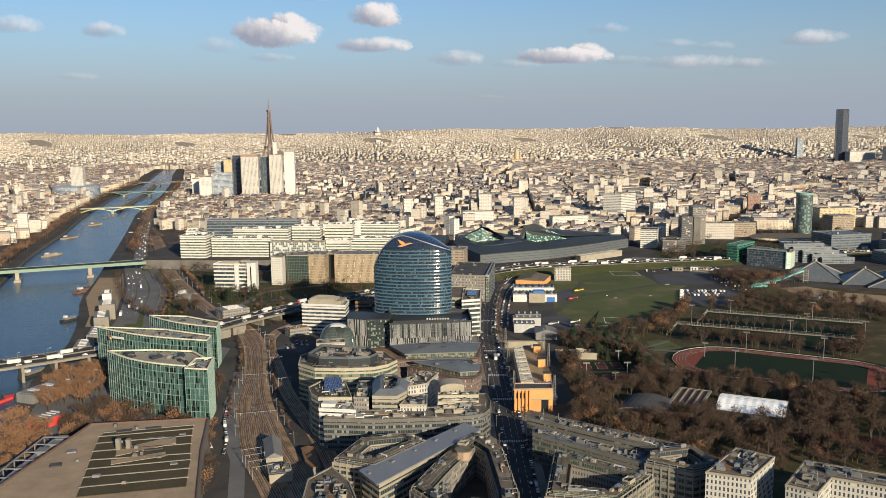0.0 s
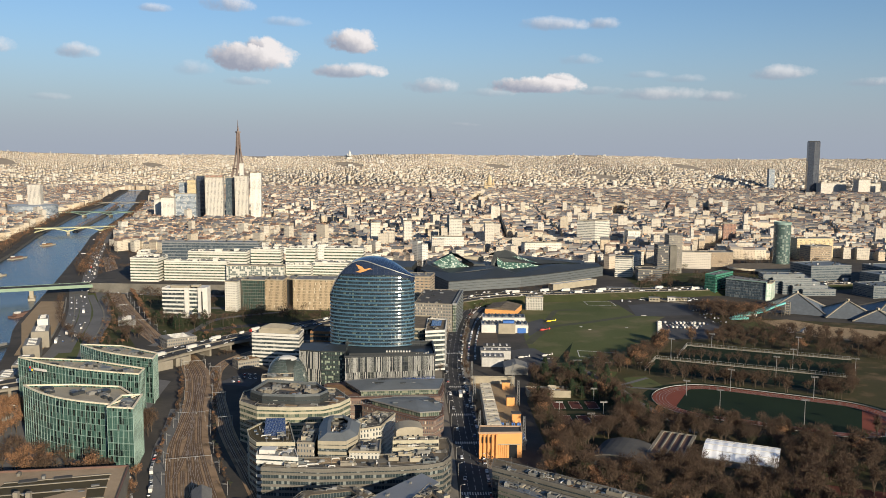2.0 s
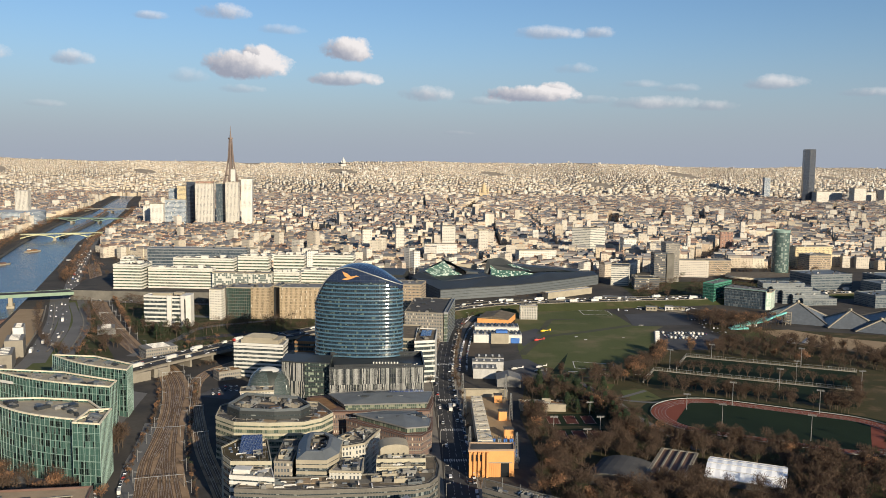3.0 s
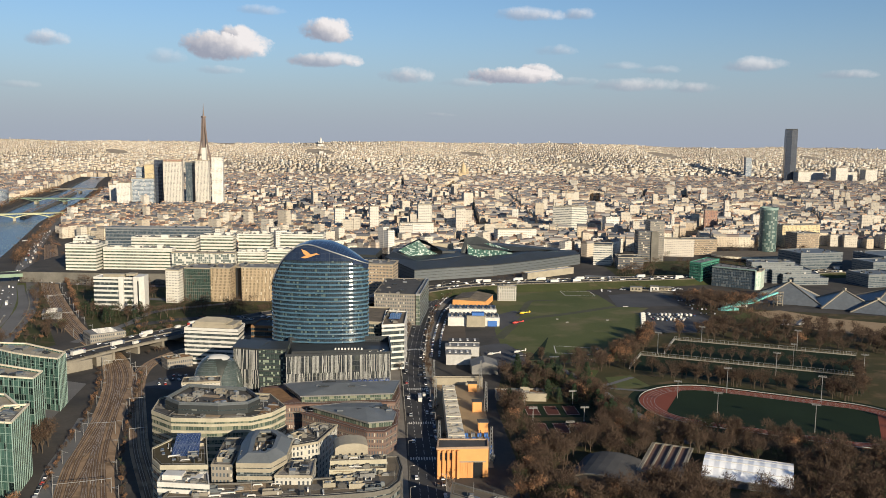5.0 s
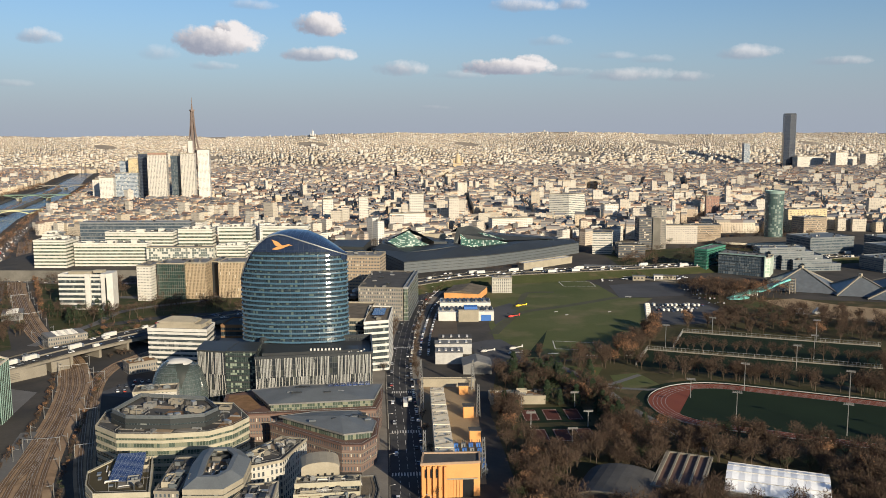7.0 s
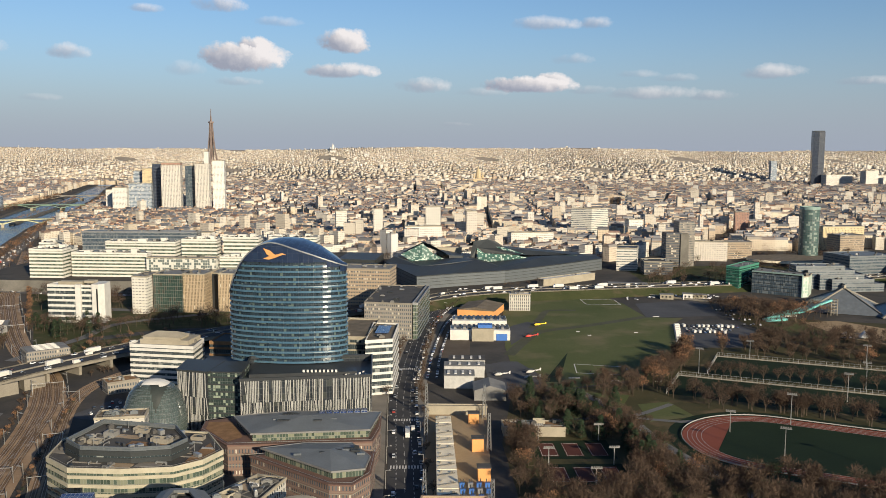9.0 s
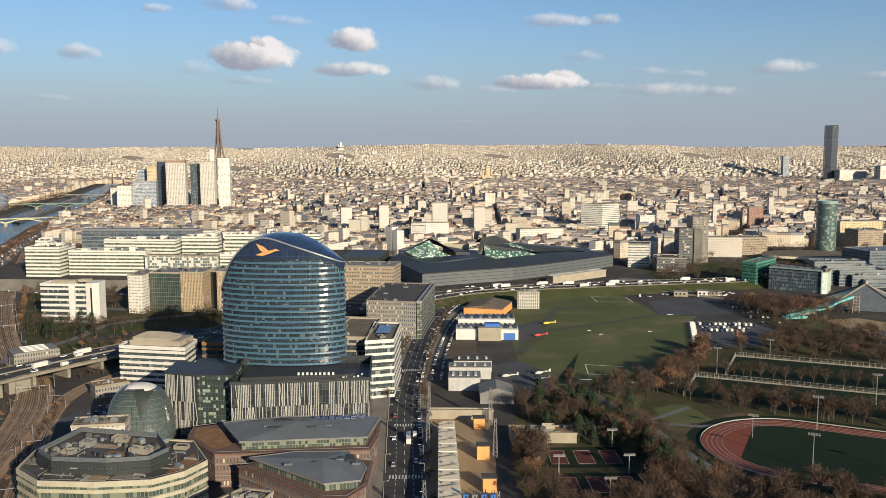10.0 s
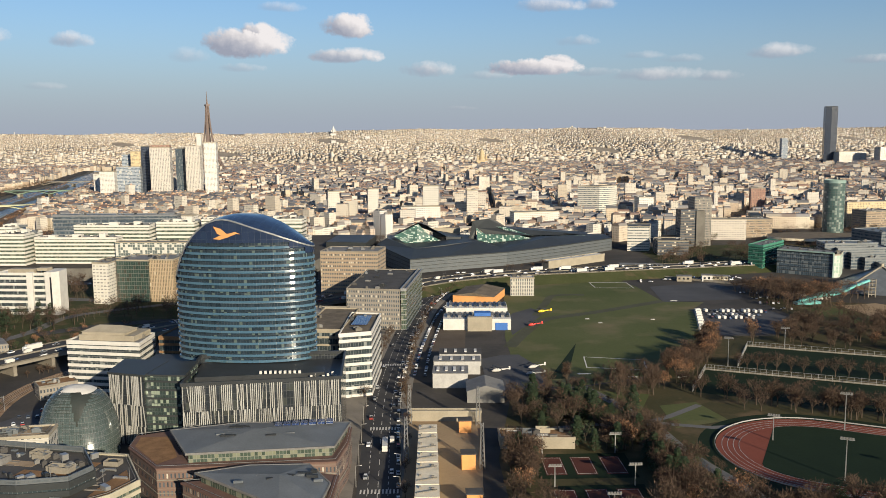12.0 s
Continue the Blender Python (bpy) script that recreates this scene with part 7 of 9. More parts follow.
# ---------------- far landmarks ----------------
fs = [(-658, 2330, 33, 24, 68, "modernthing"), (-617, 2352, 54, 20, 78, "steelwin"), (-606, 2384, 27, 26, 113, "tanlight"), (-640, 2410, 20, 20, 106, "steelwin"), (-583, 2380, 21, 26, 125, "monty"), (-536, 2332, 45, 26, 122, "whiteslab2"),
      (-514, 2424, 24, 26, 119, "steelglass"), (-479, 2402, 34, 30, 124, "whiteslab2"), (-448, 2442, 29, 24, 132, "modernthing"), (-700, 2400, 30, 24, 60, "modernthing"), (-651, 2180, 26, 20, 26, "modernthing")]
for x, y, w, d, h, m in fs:
    t = block("riverside_tower", rect(x, y, w, d, 4), h, m, "lightgrey", units=3, label={"monty": "dark glass riverside tower", "steelwin": "blue-grey glass riverside tower", "tanlight": "tan riverside tower with upright bands"}.get(m, "white riverside tower with upright bands"), category="tower", seed=int(h), group="riverside towers")
block("riverside_penthouse", rect(-536, 2332, 43, 24, 4), 128, "redwall", "lightgrey", z0=122.8, units=0, label="red-brown rooftop storey on a white riverside tower", category="rooftop storey", seed=2)
ch = thing("heating_chimney", -540, 2700, 0, 0, "slim white chimney of a heating plant", "chimney")
part("shaft", MB().box(0, 0, 0, 12, 12, 154), M["white"], ch)
part("cap", MB().box(0, 0, 154, 9, 9, 3), M["concrete"], ch)
mt = thing("dark_skyscraper", 1885, 4100, 0, -12, "dark brown glass skyscraper standing alone", "skyscraper")
part("wall", MB().prism([(-26, -16), (0, -19), (26, -16), (26, 16), (0, 19), (-26, 16)], 0, 254), M["monty"], mt)
part("plant_floor", MB().prism([(-24, -15), (24, -15), (24, 15), (-24, 15)], 254, 258), M["dark"], mt)
for x, y, w, h in ((1960, 4060, 130, 60), (2120, 4020, 90, 60), (2050, 3950, 60, 80), (2160, 3900, 60, 75)):
    block("station_block", rect(x, y, w, 40, 8), h, "whiteslab2", "lightgrey", units=2, label="pale long office block beside a skyscraper", category="office building", seed=x)
block("far_tower", rect(1810, 4400, 30, 24), 118, "steelwin", "grey", units=0, label="grey far tower on the skyline", category="tower", seed=3, z0=5)
rt_ = random.Random(44)
for k in range(26):
    fx, fy = rt_.uniform(-2500, 2700), rt_.uniform(4600, 4900)
    block("far_block", rect(fx, fy, rt_.uniform(8, 26), 8, rt_.uniform(-10, 10)), land(fy, fx) + rt_.uniform(11, 22), "modernthing", "lightgrey", z0=land(fy, fx) - 4, units=0, label="pale far apartment block above the roofs", category="apartment building", seed=k, group="far blocks")
rm = thing("round_broadcast_house", -1090, 2500, 0, 0, "round white office building with a square tower", "office building")
part("wall", MB().prism([(66 * math.cos(2 * math.pi * i / 40), 66 * math.sin(2 * math.pi * i / 40)) for i in range(40)], 0, 36), M["steelwin"], rm)
part("tower", MB().box(0, 20, 30, 36, 20, 62), M["whiteslab2"], rm)

# iron tower: four curved legs, three decks, lattice, mast
et = thing("iron_lattice_tower", -783, 3805, 0, 40, "tall brown iron lattice tower with curved legs and decks", "lattice tower")
EW = [(0, 62.5), (20, 49), (40, 38.5), (57, 32.5), (80, 24), (115, 17.5), (150, 12.5), (190, 8.6), (230, 6.2), (276, 4.6)]


def ew(z):
    for (z0, w0), (z1, w1) in zip(EW, EW[1:]):
        if z <= z1:
            return w0 + (w1 - w0) * (z - z0) / (z1 - z0)
    return EW[-1][1]


for sx, sy in ((-1, -1), (1, -1), (1, 1), (-1, 1)):
    leg = MB()
    zs = [0, 14, 28, 42, 57, 72, 88, 102, 116, 132, 148, 165, 182, 200, 218, 238, 258, 276]
    for z0, z1 in zip(zs, zs[1:]):
        t0, t1 = (12.5 * max(0.25, 1 - z / 150) for z in (z0, z1))
        for i, j in ((0, 0), (1, 0), (1, 1), (0, 1)):
            p0 = (sx * (ew(z0) - i * t0), sy * (ew(z0) - j * t0), z0)
            p1 = (sx * (ew(z1) - i * t1), sy * (ew(z1) - j * t1), z1)
            leg.beam(p0, p1, 2.5 if z0 < 116 else 2.1)
            k, l = (i, j)[::-1]
            leg.beam(p0, (sx * (ew(z1) - (1 - i) * t1), sy * (ew(z1) - j * t1), z1), 0.75)
            leg.beam(p0, (sx * (ew(z1) - i * t1), sy * (ew(z1) - (1 - j) * t1), z1), 0.75)
    part("leg", leg, M["iron"], et)
for z, k, h in ((57, 1.09, 6), (115, 1.18, 5), (273, 1.7, 6)):
    w = ew(z) * k
    part("deck", MB().box(0, 0, z - h / 2, 2 * w, 2 * w, h), M["iron"], et)
part("core", MB().box(0, 0, 116, 3, 3, 158), M["iron"], et)
part("mast", MB().beam((0, 0, 276), (0, 0, 300), 6, 0, 3).beam((0, 0, 300), (0, 0, 327), 2.4, 0, 1.0), M["iron"], et)
# basilica and golden dome on the skyline


def domed(name, x, y, z, s, m, label):
    t = thing(name, x, y, z, 0, label, "church")
    part("nave", MB().box(0, 0, -12, 34 * s, 26 * s, 26 * s), M[m], t)
    for dx, r, hh in ((0, 8, 52), (-13, 3.6, 34), (13, 3.6, 34)):
        d = MB()
        prof = [(r, 20), (r, hh * 0.62), (r * 0.95, hh * 0.72), (r * 0.7, hh * 0.85), (r * 0.25, hh * 0.95), (0.3, hh * 1.08)]
        for (r0, z0), (r1, z1) in zip(prof, prof[1:]):
            for i in range(12):
                a0, a1 = 2 * math.pi * i / 12, 2 * math.pi * (i + 1) / 12
                d.face([((dx + r0 * math.cos(a)) * s, r0 * math.sin(a) * s, zz * s) for a, r0, zz in ((a0, r0, z0), (a1, r0, z0), (a1, r1, z1), (a0, r1, z1))])
        part("dome", d, M[m], t)


# set nearer and smaller on the added hill, in place of its true distance
domed("hilltop_basilica", -388, 4880, land(4880, -388), 0.9, "white", "white domed basilica on the far hill")
domed("domed_church", 345, 4200, 6, 1.5, "gold", "church with a tall golden dome")

# ---------------- bridges and boats ----------------
gbz = thing("girder_bridge", -540, 1172, 0, 0, "pale green steel girder bridge on stone piers", "bridge")
A_, B_ = Vector((-700, 1100)), Vector((-436, 1212))
dv = (B_ - A_)
brot = math.degrees(math.atan2(dv.y, dv.x))
cx, cy = (A_ + B_) / 2
part("deck", MB().box(cx + 540, cy - 1172, 11, dv.length, 22, 1.0, brot), M["asphalt"], gbz)
for o in (-11, 11):
    n_ = Vector((-dv.y, dv.x)).normalized() * o
    part("girder", MB().box(cx + 540 + n_.x, cy - 1172 + n_.y, 8.2, dv.length, 0.8, 4.2, brot), M["bridgegreen"], gbz)
for f in (0.42, 0.74):
    p = A_ + dv * f
    part("pier", MB().box(p.x + 540, p.y - 1172, -8, 5, 22, 16.2, brot).box(p.x + 540, p.y - 1172, -8, 9, 26, 6, brot), M["cream"], gbz)
for nm, a, b, m, rise in (("arched_bridge", (-885, 2045), (-690, 2135), "bridgeyellow", 5.0), ("river_bridge", (-1060, 2590), (-830, 2600), "bridgegreen", 2.0), ("river_bridge", (-1210, 3060), (-950, 3080), "concrete", 2.0)):
    a, b = Vector(a), Vector(b)
    d = b - a
    r_ = math.degrees(math.atan2(d.y, d.x))
    t = thing(nm, a.x, a.y, 0, r_, "low river bridge with pale arches", "bridge")
    part("deck", MB().box(d.length / 2, 0, 9.5, d.length, 20, 1.6), M[m], t)
    for k in range(3):
        x0, x1 = d.length * k / 3, d.length * (k + 1) / 3
        for o in (-9, 9):
            ar = MB()
            for s in range(8):
                f0, f1 = s / 8, (s + 1) / 8
                ar.beam((x0 + (x1 - x0) * f0, o, 1 + 8.0 * math.sin(math.pi * f0)), (x0 + (x1 - x0) * f1, o, 1 + 8.0 * math.sin(math.pi * f1)), 1.6)
            part("arch", ar, M[m], t)
        part("pier", MB().box(x1 if k < 2 else x0, 0, -8, 6, 22, 9.5), M["cream"], t)


def boat(x, y, L_, w, rot, hull, house, label):
    t = thing("river_boat", x, y, -5.0, rot, label, "boat", "river boats")
    hl = [(-L_ / 2, -w / 2), (L_ * 0.36, -w / 2), (L_ / 2, 0), (L_ * 0.36, w / 2), (-L_ / 2, w / 2)]
    part("hull", MB().prism(hl, -0.4, 2.0), M[hull], t)
    part("cabin", MB().box(-L_ * 0.1, 0, 2.0, L_ * 0.55, w * 0.7, 2.4), M[house], t)
    part("wheelhouse", MB().box(-L_ * 0.3, 0, 4.4, L_ * 0.12, w * 0.5, 2.0), M["white"], t)


for x, y, L_, w, r, a, b, l in ((-690, 1905, 26, 6, 72, "white", "white", "small white river boat under way"), (-735, 2060, 24, 6, 72, "white", "white", "small white river boat under way"), (-612, 1660, 50, 12, 72, "white", "white", "large white excursion boat at the quay"),
                               (-505, 1285, 28, 6, 70, "dark", "white", "low excursion boat under way"), (-462, 1075, 46, 10, 66, "brick", "brick", "rust-red barge moored at the quay"), (-345, 620, 40, 9, 70, "red", "dark", "red-cabined barge at the quay"),
                               (-350, 700, 34, 8, 70, "dark", "steel", "dark barge at the quay"), (-410, 905, 26, 7, 65, "dark", "steel", "dark work barge at the quay"), (-720, 1610, 44, 9, 72, "cream", "brick", "pale houseboat moored at the quay"), (-650, 1385, 44, 9, 72, "cream", "cream", "pale houseboat moored at the quay"), (-760, 1830, 40, 9, 70, "cream", "rust", "pale houseboat moored at the quay")):
    boat(x, y, L_, w, r, a, b, l)
# quayside works
for x, y, sx, sy, h, r, m, l in ((-352, 845, 14, 34, 14, 20, "concrete", "pale concrete quayside silo block"), (-366, 895, 16, 30, 16, 20, "concrete", "pale concrete hopper building"), (-340, 800, 12, 40, 8, 15, "concrete", "low pale quayside shed"), (-392, 960, 10, 24, 15, 20, "white", "white cement silo beside the quay"),
                               (-335, 760, 14, 30, 6, 15, "cream", "long cream quay shed"), (-300, 640, 16, 74, 7, -22, "lightgrey", "long grey-roofed quay shed"), (-276, 560, 14, 20, 6, -22, "red", "small red shed beside the quay"), (-318, 1000, 18, 26, 6, 20, "lightgrey", "low grey depot beside the quay"), (-230, 890, 30, 22, 10, 35, "greywin", "dark roofed depot beside the viaduct")):
    t = thing("quay_building", x, y, 0, r, l, "industrial building")
    part("wall", MB().box(0, 0, 0, sx, sy, h), M[m], t)
    part("roof", MB().box(0, 0, h, sx * 0.94, sy * 0.96, 0.5), M["lightgrey"], t)
    for k in range(5):
        part("rooflight", MB().box(0, -sy * 0.38 + k * sy * 0.19, h + 0.5, sx * 0.55, sy * 0.06, 0.5), M["white"], t)

# ---------------- the city ----------------
KEEP = [  # stretches that are not built over by ordinary blocks
    [(-420, 300), (-420, 1120), (-300, 1180), (-440, 1215), (-470, 1300), (-460, 1460), (-60, 1480), (40, 1450), (320, 1450), (480, 1560), (800, 1600), (1100, 1480), (1100, 900), (700, 300)],
    rect(-560, 2390, 330, 150), rect(1990, 4040, 330, 150), rect(-783, 3805, 170, 170), rect(366, 1800, 80, 60), rect(-1090, 2500, 150, 150), rect(345, 4200, 70, 60), 
    rect(740, 1625, 100, 50), rect(690, 1900, 34, 30), rect(445, 1790, 34, 30), rect(78, 1705, 34, 24), rect(144, 1722, 30, 24), rect(-78, 1695, 30, 24), rect(-16, 1702, 26, 24), rect(60, 1640, 70, 26), rect(230, 1600, 80, 28), rect(-300, 1560, 90, 30), rect(-540, 2700, 24, 24), rect(508, 1505, 84, 34), rect(720, 1560, 60, 40),
    [(-480, 1130), (-300, 1130), (-330, 1330), (-430, 1640), (-660, 1640), (-560, 1400)], rect(-700, 3300, 900, 40, 20), [(-640, 1500), (-400, 1500), (-420, 1620), (-640, 1720)]]


rav = random.Random(23)
AVENUES = []
for _ in range(30):
    ay = rav.uniform(1550, 4100)
    ax, aw, al = rav.uniform(-0.5, 0.52) * ay, rav.uniform(-1.3, 1.3), rav.uniform(170, 420)
    AVENUES.append((ax - al * math.sin(aw), ay - al * math.cos(aw), ax + al * math.sin(aw), ay + al * math.cos(aw)))


def on_avenue(x, y, half=15.0):
    for x0, y0, x1, y1 in AVENUES:
        dx, dy = x1 - x0, y1 - y0
        t = ((x - x0) * dx + (y - y0) * dy) / (dx * dx + dy * dy)
        if 0 <= t <= 1 and abs((x - x0) * dy - (y - y0) * dx) < half * math.hypot(dx, dy):
            return True
    return False


def blocked(x, y):
    if on_avenue(x, y):
        return True
    if bank(LEFT_BANK, y) - 42 < x < bank(RIGHT_BANK, y) + 48 and y < 4250:
        return True
    return any(inside(k, x, y) for k in KEEP)


rng = random.Random(11)
SEEDS = [(rng.uniform(-2700, 2900), rng.uniform(1000, 5000), rng.uniform(-40, 40)) for _ in range(34)]


def district(x, y):
    return min(range(len(SEEDS)), key=lambda i: (SEEDS[i][0] - x) ** 2 + (SEEDS[i][1] - y) ** 2)


far_v, far_f, far_m, far_uv = [], [], [], []
near = []


def house_faces(px_, py_, w, d, rot, z, h, kind, rng):
    """Corners and faces of one house: walls, a mansard or flat roof, and chimneys."""
    c, s = math.cos(rot), math.sin(rot)

    def T(a, b, zz):
        return (px_ + a * c - b * s, py_ + a * s + b * c, zz)
    a, b = w / 2, d / 2
    V = [T(-a, -b, z - 2), T(a, -b, z - 2), T(a, b, z - 2), T(-a, b, z - 2), T(-a, -b, z + h), T(a, -b, z + h), T(a, b, z + h), T(-a, b, z + h)]
    F, Mi, U = [], [], []
    L = (w, d, w, d)
    u0 = rng.uniform(0, 30)
    wall_m = 0 if kind == 0 else 1
    for i in range(4):
        j = (i + 1) % 4
        F.append((i, j, 4 + j, 4 + i)), Mi.append(wall_m), U.append([(u0, 0), (u0 + L[i], 0), (u0 + L[i], h + 2), (u0, h + 2)])
    if kind == 0:
        k, r = rng.uniform(1.2, 2.2), rng.uniform(2.6, 4.2)
        k2 = min(k, a * 0.6, b * 0.6)
        V += [T(-a, -b + k2, z + h + r), T(a, -b + k2, z + h + r), T(a, b - k2, z + h + r), T(-a, b - k2, z + h + r)]
        for i in range(4):
            j = (i + 1) % 4
            F.append((4 + i, 4 + j, 8 + j, 8 + i)), Mi.append(2), U.append([(0, 0), (L[i], 0), (L[i], r), (0, r)])
        V += [T(-a, 0, z + h + r + 0.9), T(a, 0, z + h + r + 0.9)]
        F += [(8, 9, 13, 12), (13, 10, 11, 12), (9, 10, 13), (11, 8, 12)]
        Mi += [2, 2, 2, 2]
        U += [[(0, 0)] * 4, [(0, 0)] * 4, [(0, 0)] * 3, [(0, 0)] * 3]
        top = z + h + r
    else:
        F.append((4, 5, 6, 7)), Mi.append(3), U.append([(0, 0)] * 4)
        top = z + h
    for _ in range(2 if kind == 0 else 1):
        cx_ = rng.choice((-a + 0.5, a - 0.5)) if kind == 0 else rng.uniform(-a * 0.5, a * 0.5)
        cy_, cw, cd, chh = rng.uniform(-b * 0.5, b * 0.5), (0.9 if kind == 0 else rng.uniform(2, 6)), rng.uniform(2, 4), rng.uniform(1.4, 2.6)
        n0 = len(V)
        V += [T(cx_ + i * cw / 2, cy_ + j * cd / 2, top - 1 + kk * (chh + 1)) for kk in (0, 1) for i, j in ((-1, -1), (1, -1), (1, 1), (-1, 1))]
        for i in range(4):
            j = (i + 1) % 4
            F.append((n0 + i, n0 + j, n0 + 4 + j, n0 + 4 + i))
        F.append((n0 + 4, n0 + 5, n0 + 6, n0 + 7))
        Mi += [4] * 5
        U += [[(0, 0)] * 4] * 5
    return V, F, Mi, U


def add_house(x, y, w, d, rot, rng):
    if blocked(x, y) or abs(x - 40) > 0.575 * y + 130 or y > 4940:
        return
    for k in range(0, 4):
        if blocked(x + (k % 2 - 0.5) * w * 0.9, y + (k // 2 - 0.5) * w * 0.9):
            return
    z = land(y, x)
    r = rng.random()
    newer = 1.0 if y < 2000 else (0.5 if y < 2500 else 0.25)     # the outer quarters are more modern
    if r < 1.0 - 0.36 * newer:
        kind, h = 0, rng.uniform(12.5, 21.5)
    elif r < 0.994 - 0.035 * newer:
        kind, h = 1, rng.uniform(12, 27)
    else:
        kind, h = 1, rng.uniform(30, 46 if y < 3000 else 36)
    near.append((y, x, w, d, rot, z, h, kind, rng.random()))


for si, (sx_, sy_, ang) in enumerate(SEEDS):
    rot = radians(ang)
    c, s = math.cos(rot), math.sin(rot)
    bw, bd = rng.uniform(70, 120), rng.uniform(42, 62)
    street = rng.uniform(10, 15)
    n = 16
    for i in range(-n, n + 1):
        for j in range(-n - 6, n + 7):
            gx, gy = i * (bw + street), j * (bd + street)
            if i % 5 == 0:
                gx += 8
            x, y = sx_ + gx * c - gy * s, sy_ + gx * s + gy * c
            if not (950 < y < 4330) or district(x, y) != si:
                continue
            if abs(x - 40) > 0.575 * y + 200:
                continue
            if rng.random() < 0.035:
                continue
            big = y > 4300
            # rows of houses round the block
            for side in (-1, 1):
                u = -bw / 2
                while u < bw / 2 - 6:
                    w = min(rng.uniform(11, 24) * (0.75 if big else 1), bw / 2 - u)
                    dp = rng.uniform(10.5, 14)
                    a, b = u + w / 2, side * (bd / 2 - dp / 2)
                    add_house(x + a * c - b * s, y + a * s + b * c, w, dp, rot, rng)
                    u += w + (0 if rng.random() < 0.85 else rng.uniform(3, 9))
            v = -bd / 2 + 13
            while v < bd / 2 - 20:
                w = min(rng.uniform(12, 20), bd / 2 - 13 - v)
                for side in (-1, 1):
                    a, b = side * (bw / 2 - 6), v + w / 2
                    add_house(x + a * c - b * s, y + a * s + b * c, w, 12, rot + math.pi / 2, rng)
                if rng.random() < 0.5:
                    a = rng.uniform(-bw * 0.25, bw * 0.25)
                    add_house(x + a * c - (v + w / 2) * s, y + a * s + (v + w / 2) * c, rng.uniform(12, 26), 11, rot, rng)
                v += w
near.sort()
CITY_MATS = ["haus", "modern", "zinc", "lightgrey", "chimney"]
n_near = 200
for k, (y, x, w, d, rot, z, h, kind, sd) in enumerate(near):
    r2 = random.Random(sd)
    V, F, Mi, U = house_faces(x, y, w, d, rot, z, h, kind, r2)
    if k < n_near:
        t = thing("apartment_building", x, y, z, 0, "cream stone apartment building with a zinc mansard roof" if kind == 0 else "pale rendered apartment block with a flat roof", "apartment building", "city apartment buildings")
        groups = {"wall": [], "roof": []}
        chim = []
        for f, m, u in zip(F, Mi, U):
            pts = [(V[i][0] - x, V[i][1] - y, V[i][2] - z) for i in f]
            if m in (0, 1):
                groups["wall"].append((pts, u))
            elif m in (2, 3):
                groups["roof"].append((pts, u))
            else:
                chim.append((pts, u))
        for nm, mat_ in (("wall", "hausthing" if kind == 0 else "modernthing"), ("roof", "zinc" if kind == 0 else "lightgrey")):
            mb = MB()
            for pts, u in groups[nm]:
                mb.face(pts, 0, u)
            part(nm, mb, M[mat_], t)
        for c0 in range(0, len(chim), 5):
            mb = MB()
            for pts, u in chim[c0:c0 + 5]:
                mb.face(pts, 0, u)
            part("chimney" if kind == 0 else "lift_head", mb, M["chimney" if kind == 0 else "lightgrey"], t)
    else:
        o = len(far_v)
        far_v.extend(V)
        far_f.extend(tuple(i + o for i in f) for f in F)
        far_m.extend(Mi)
        far_uv.extend(c for f in U for p in f for c in p)


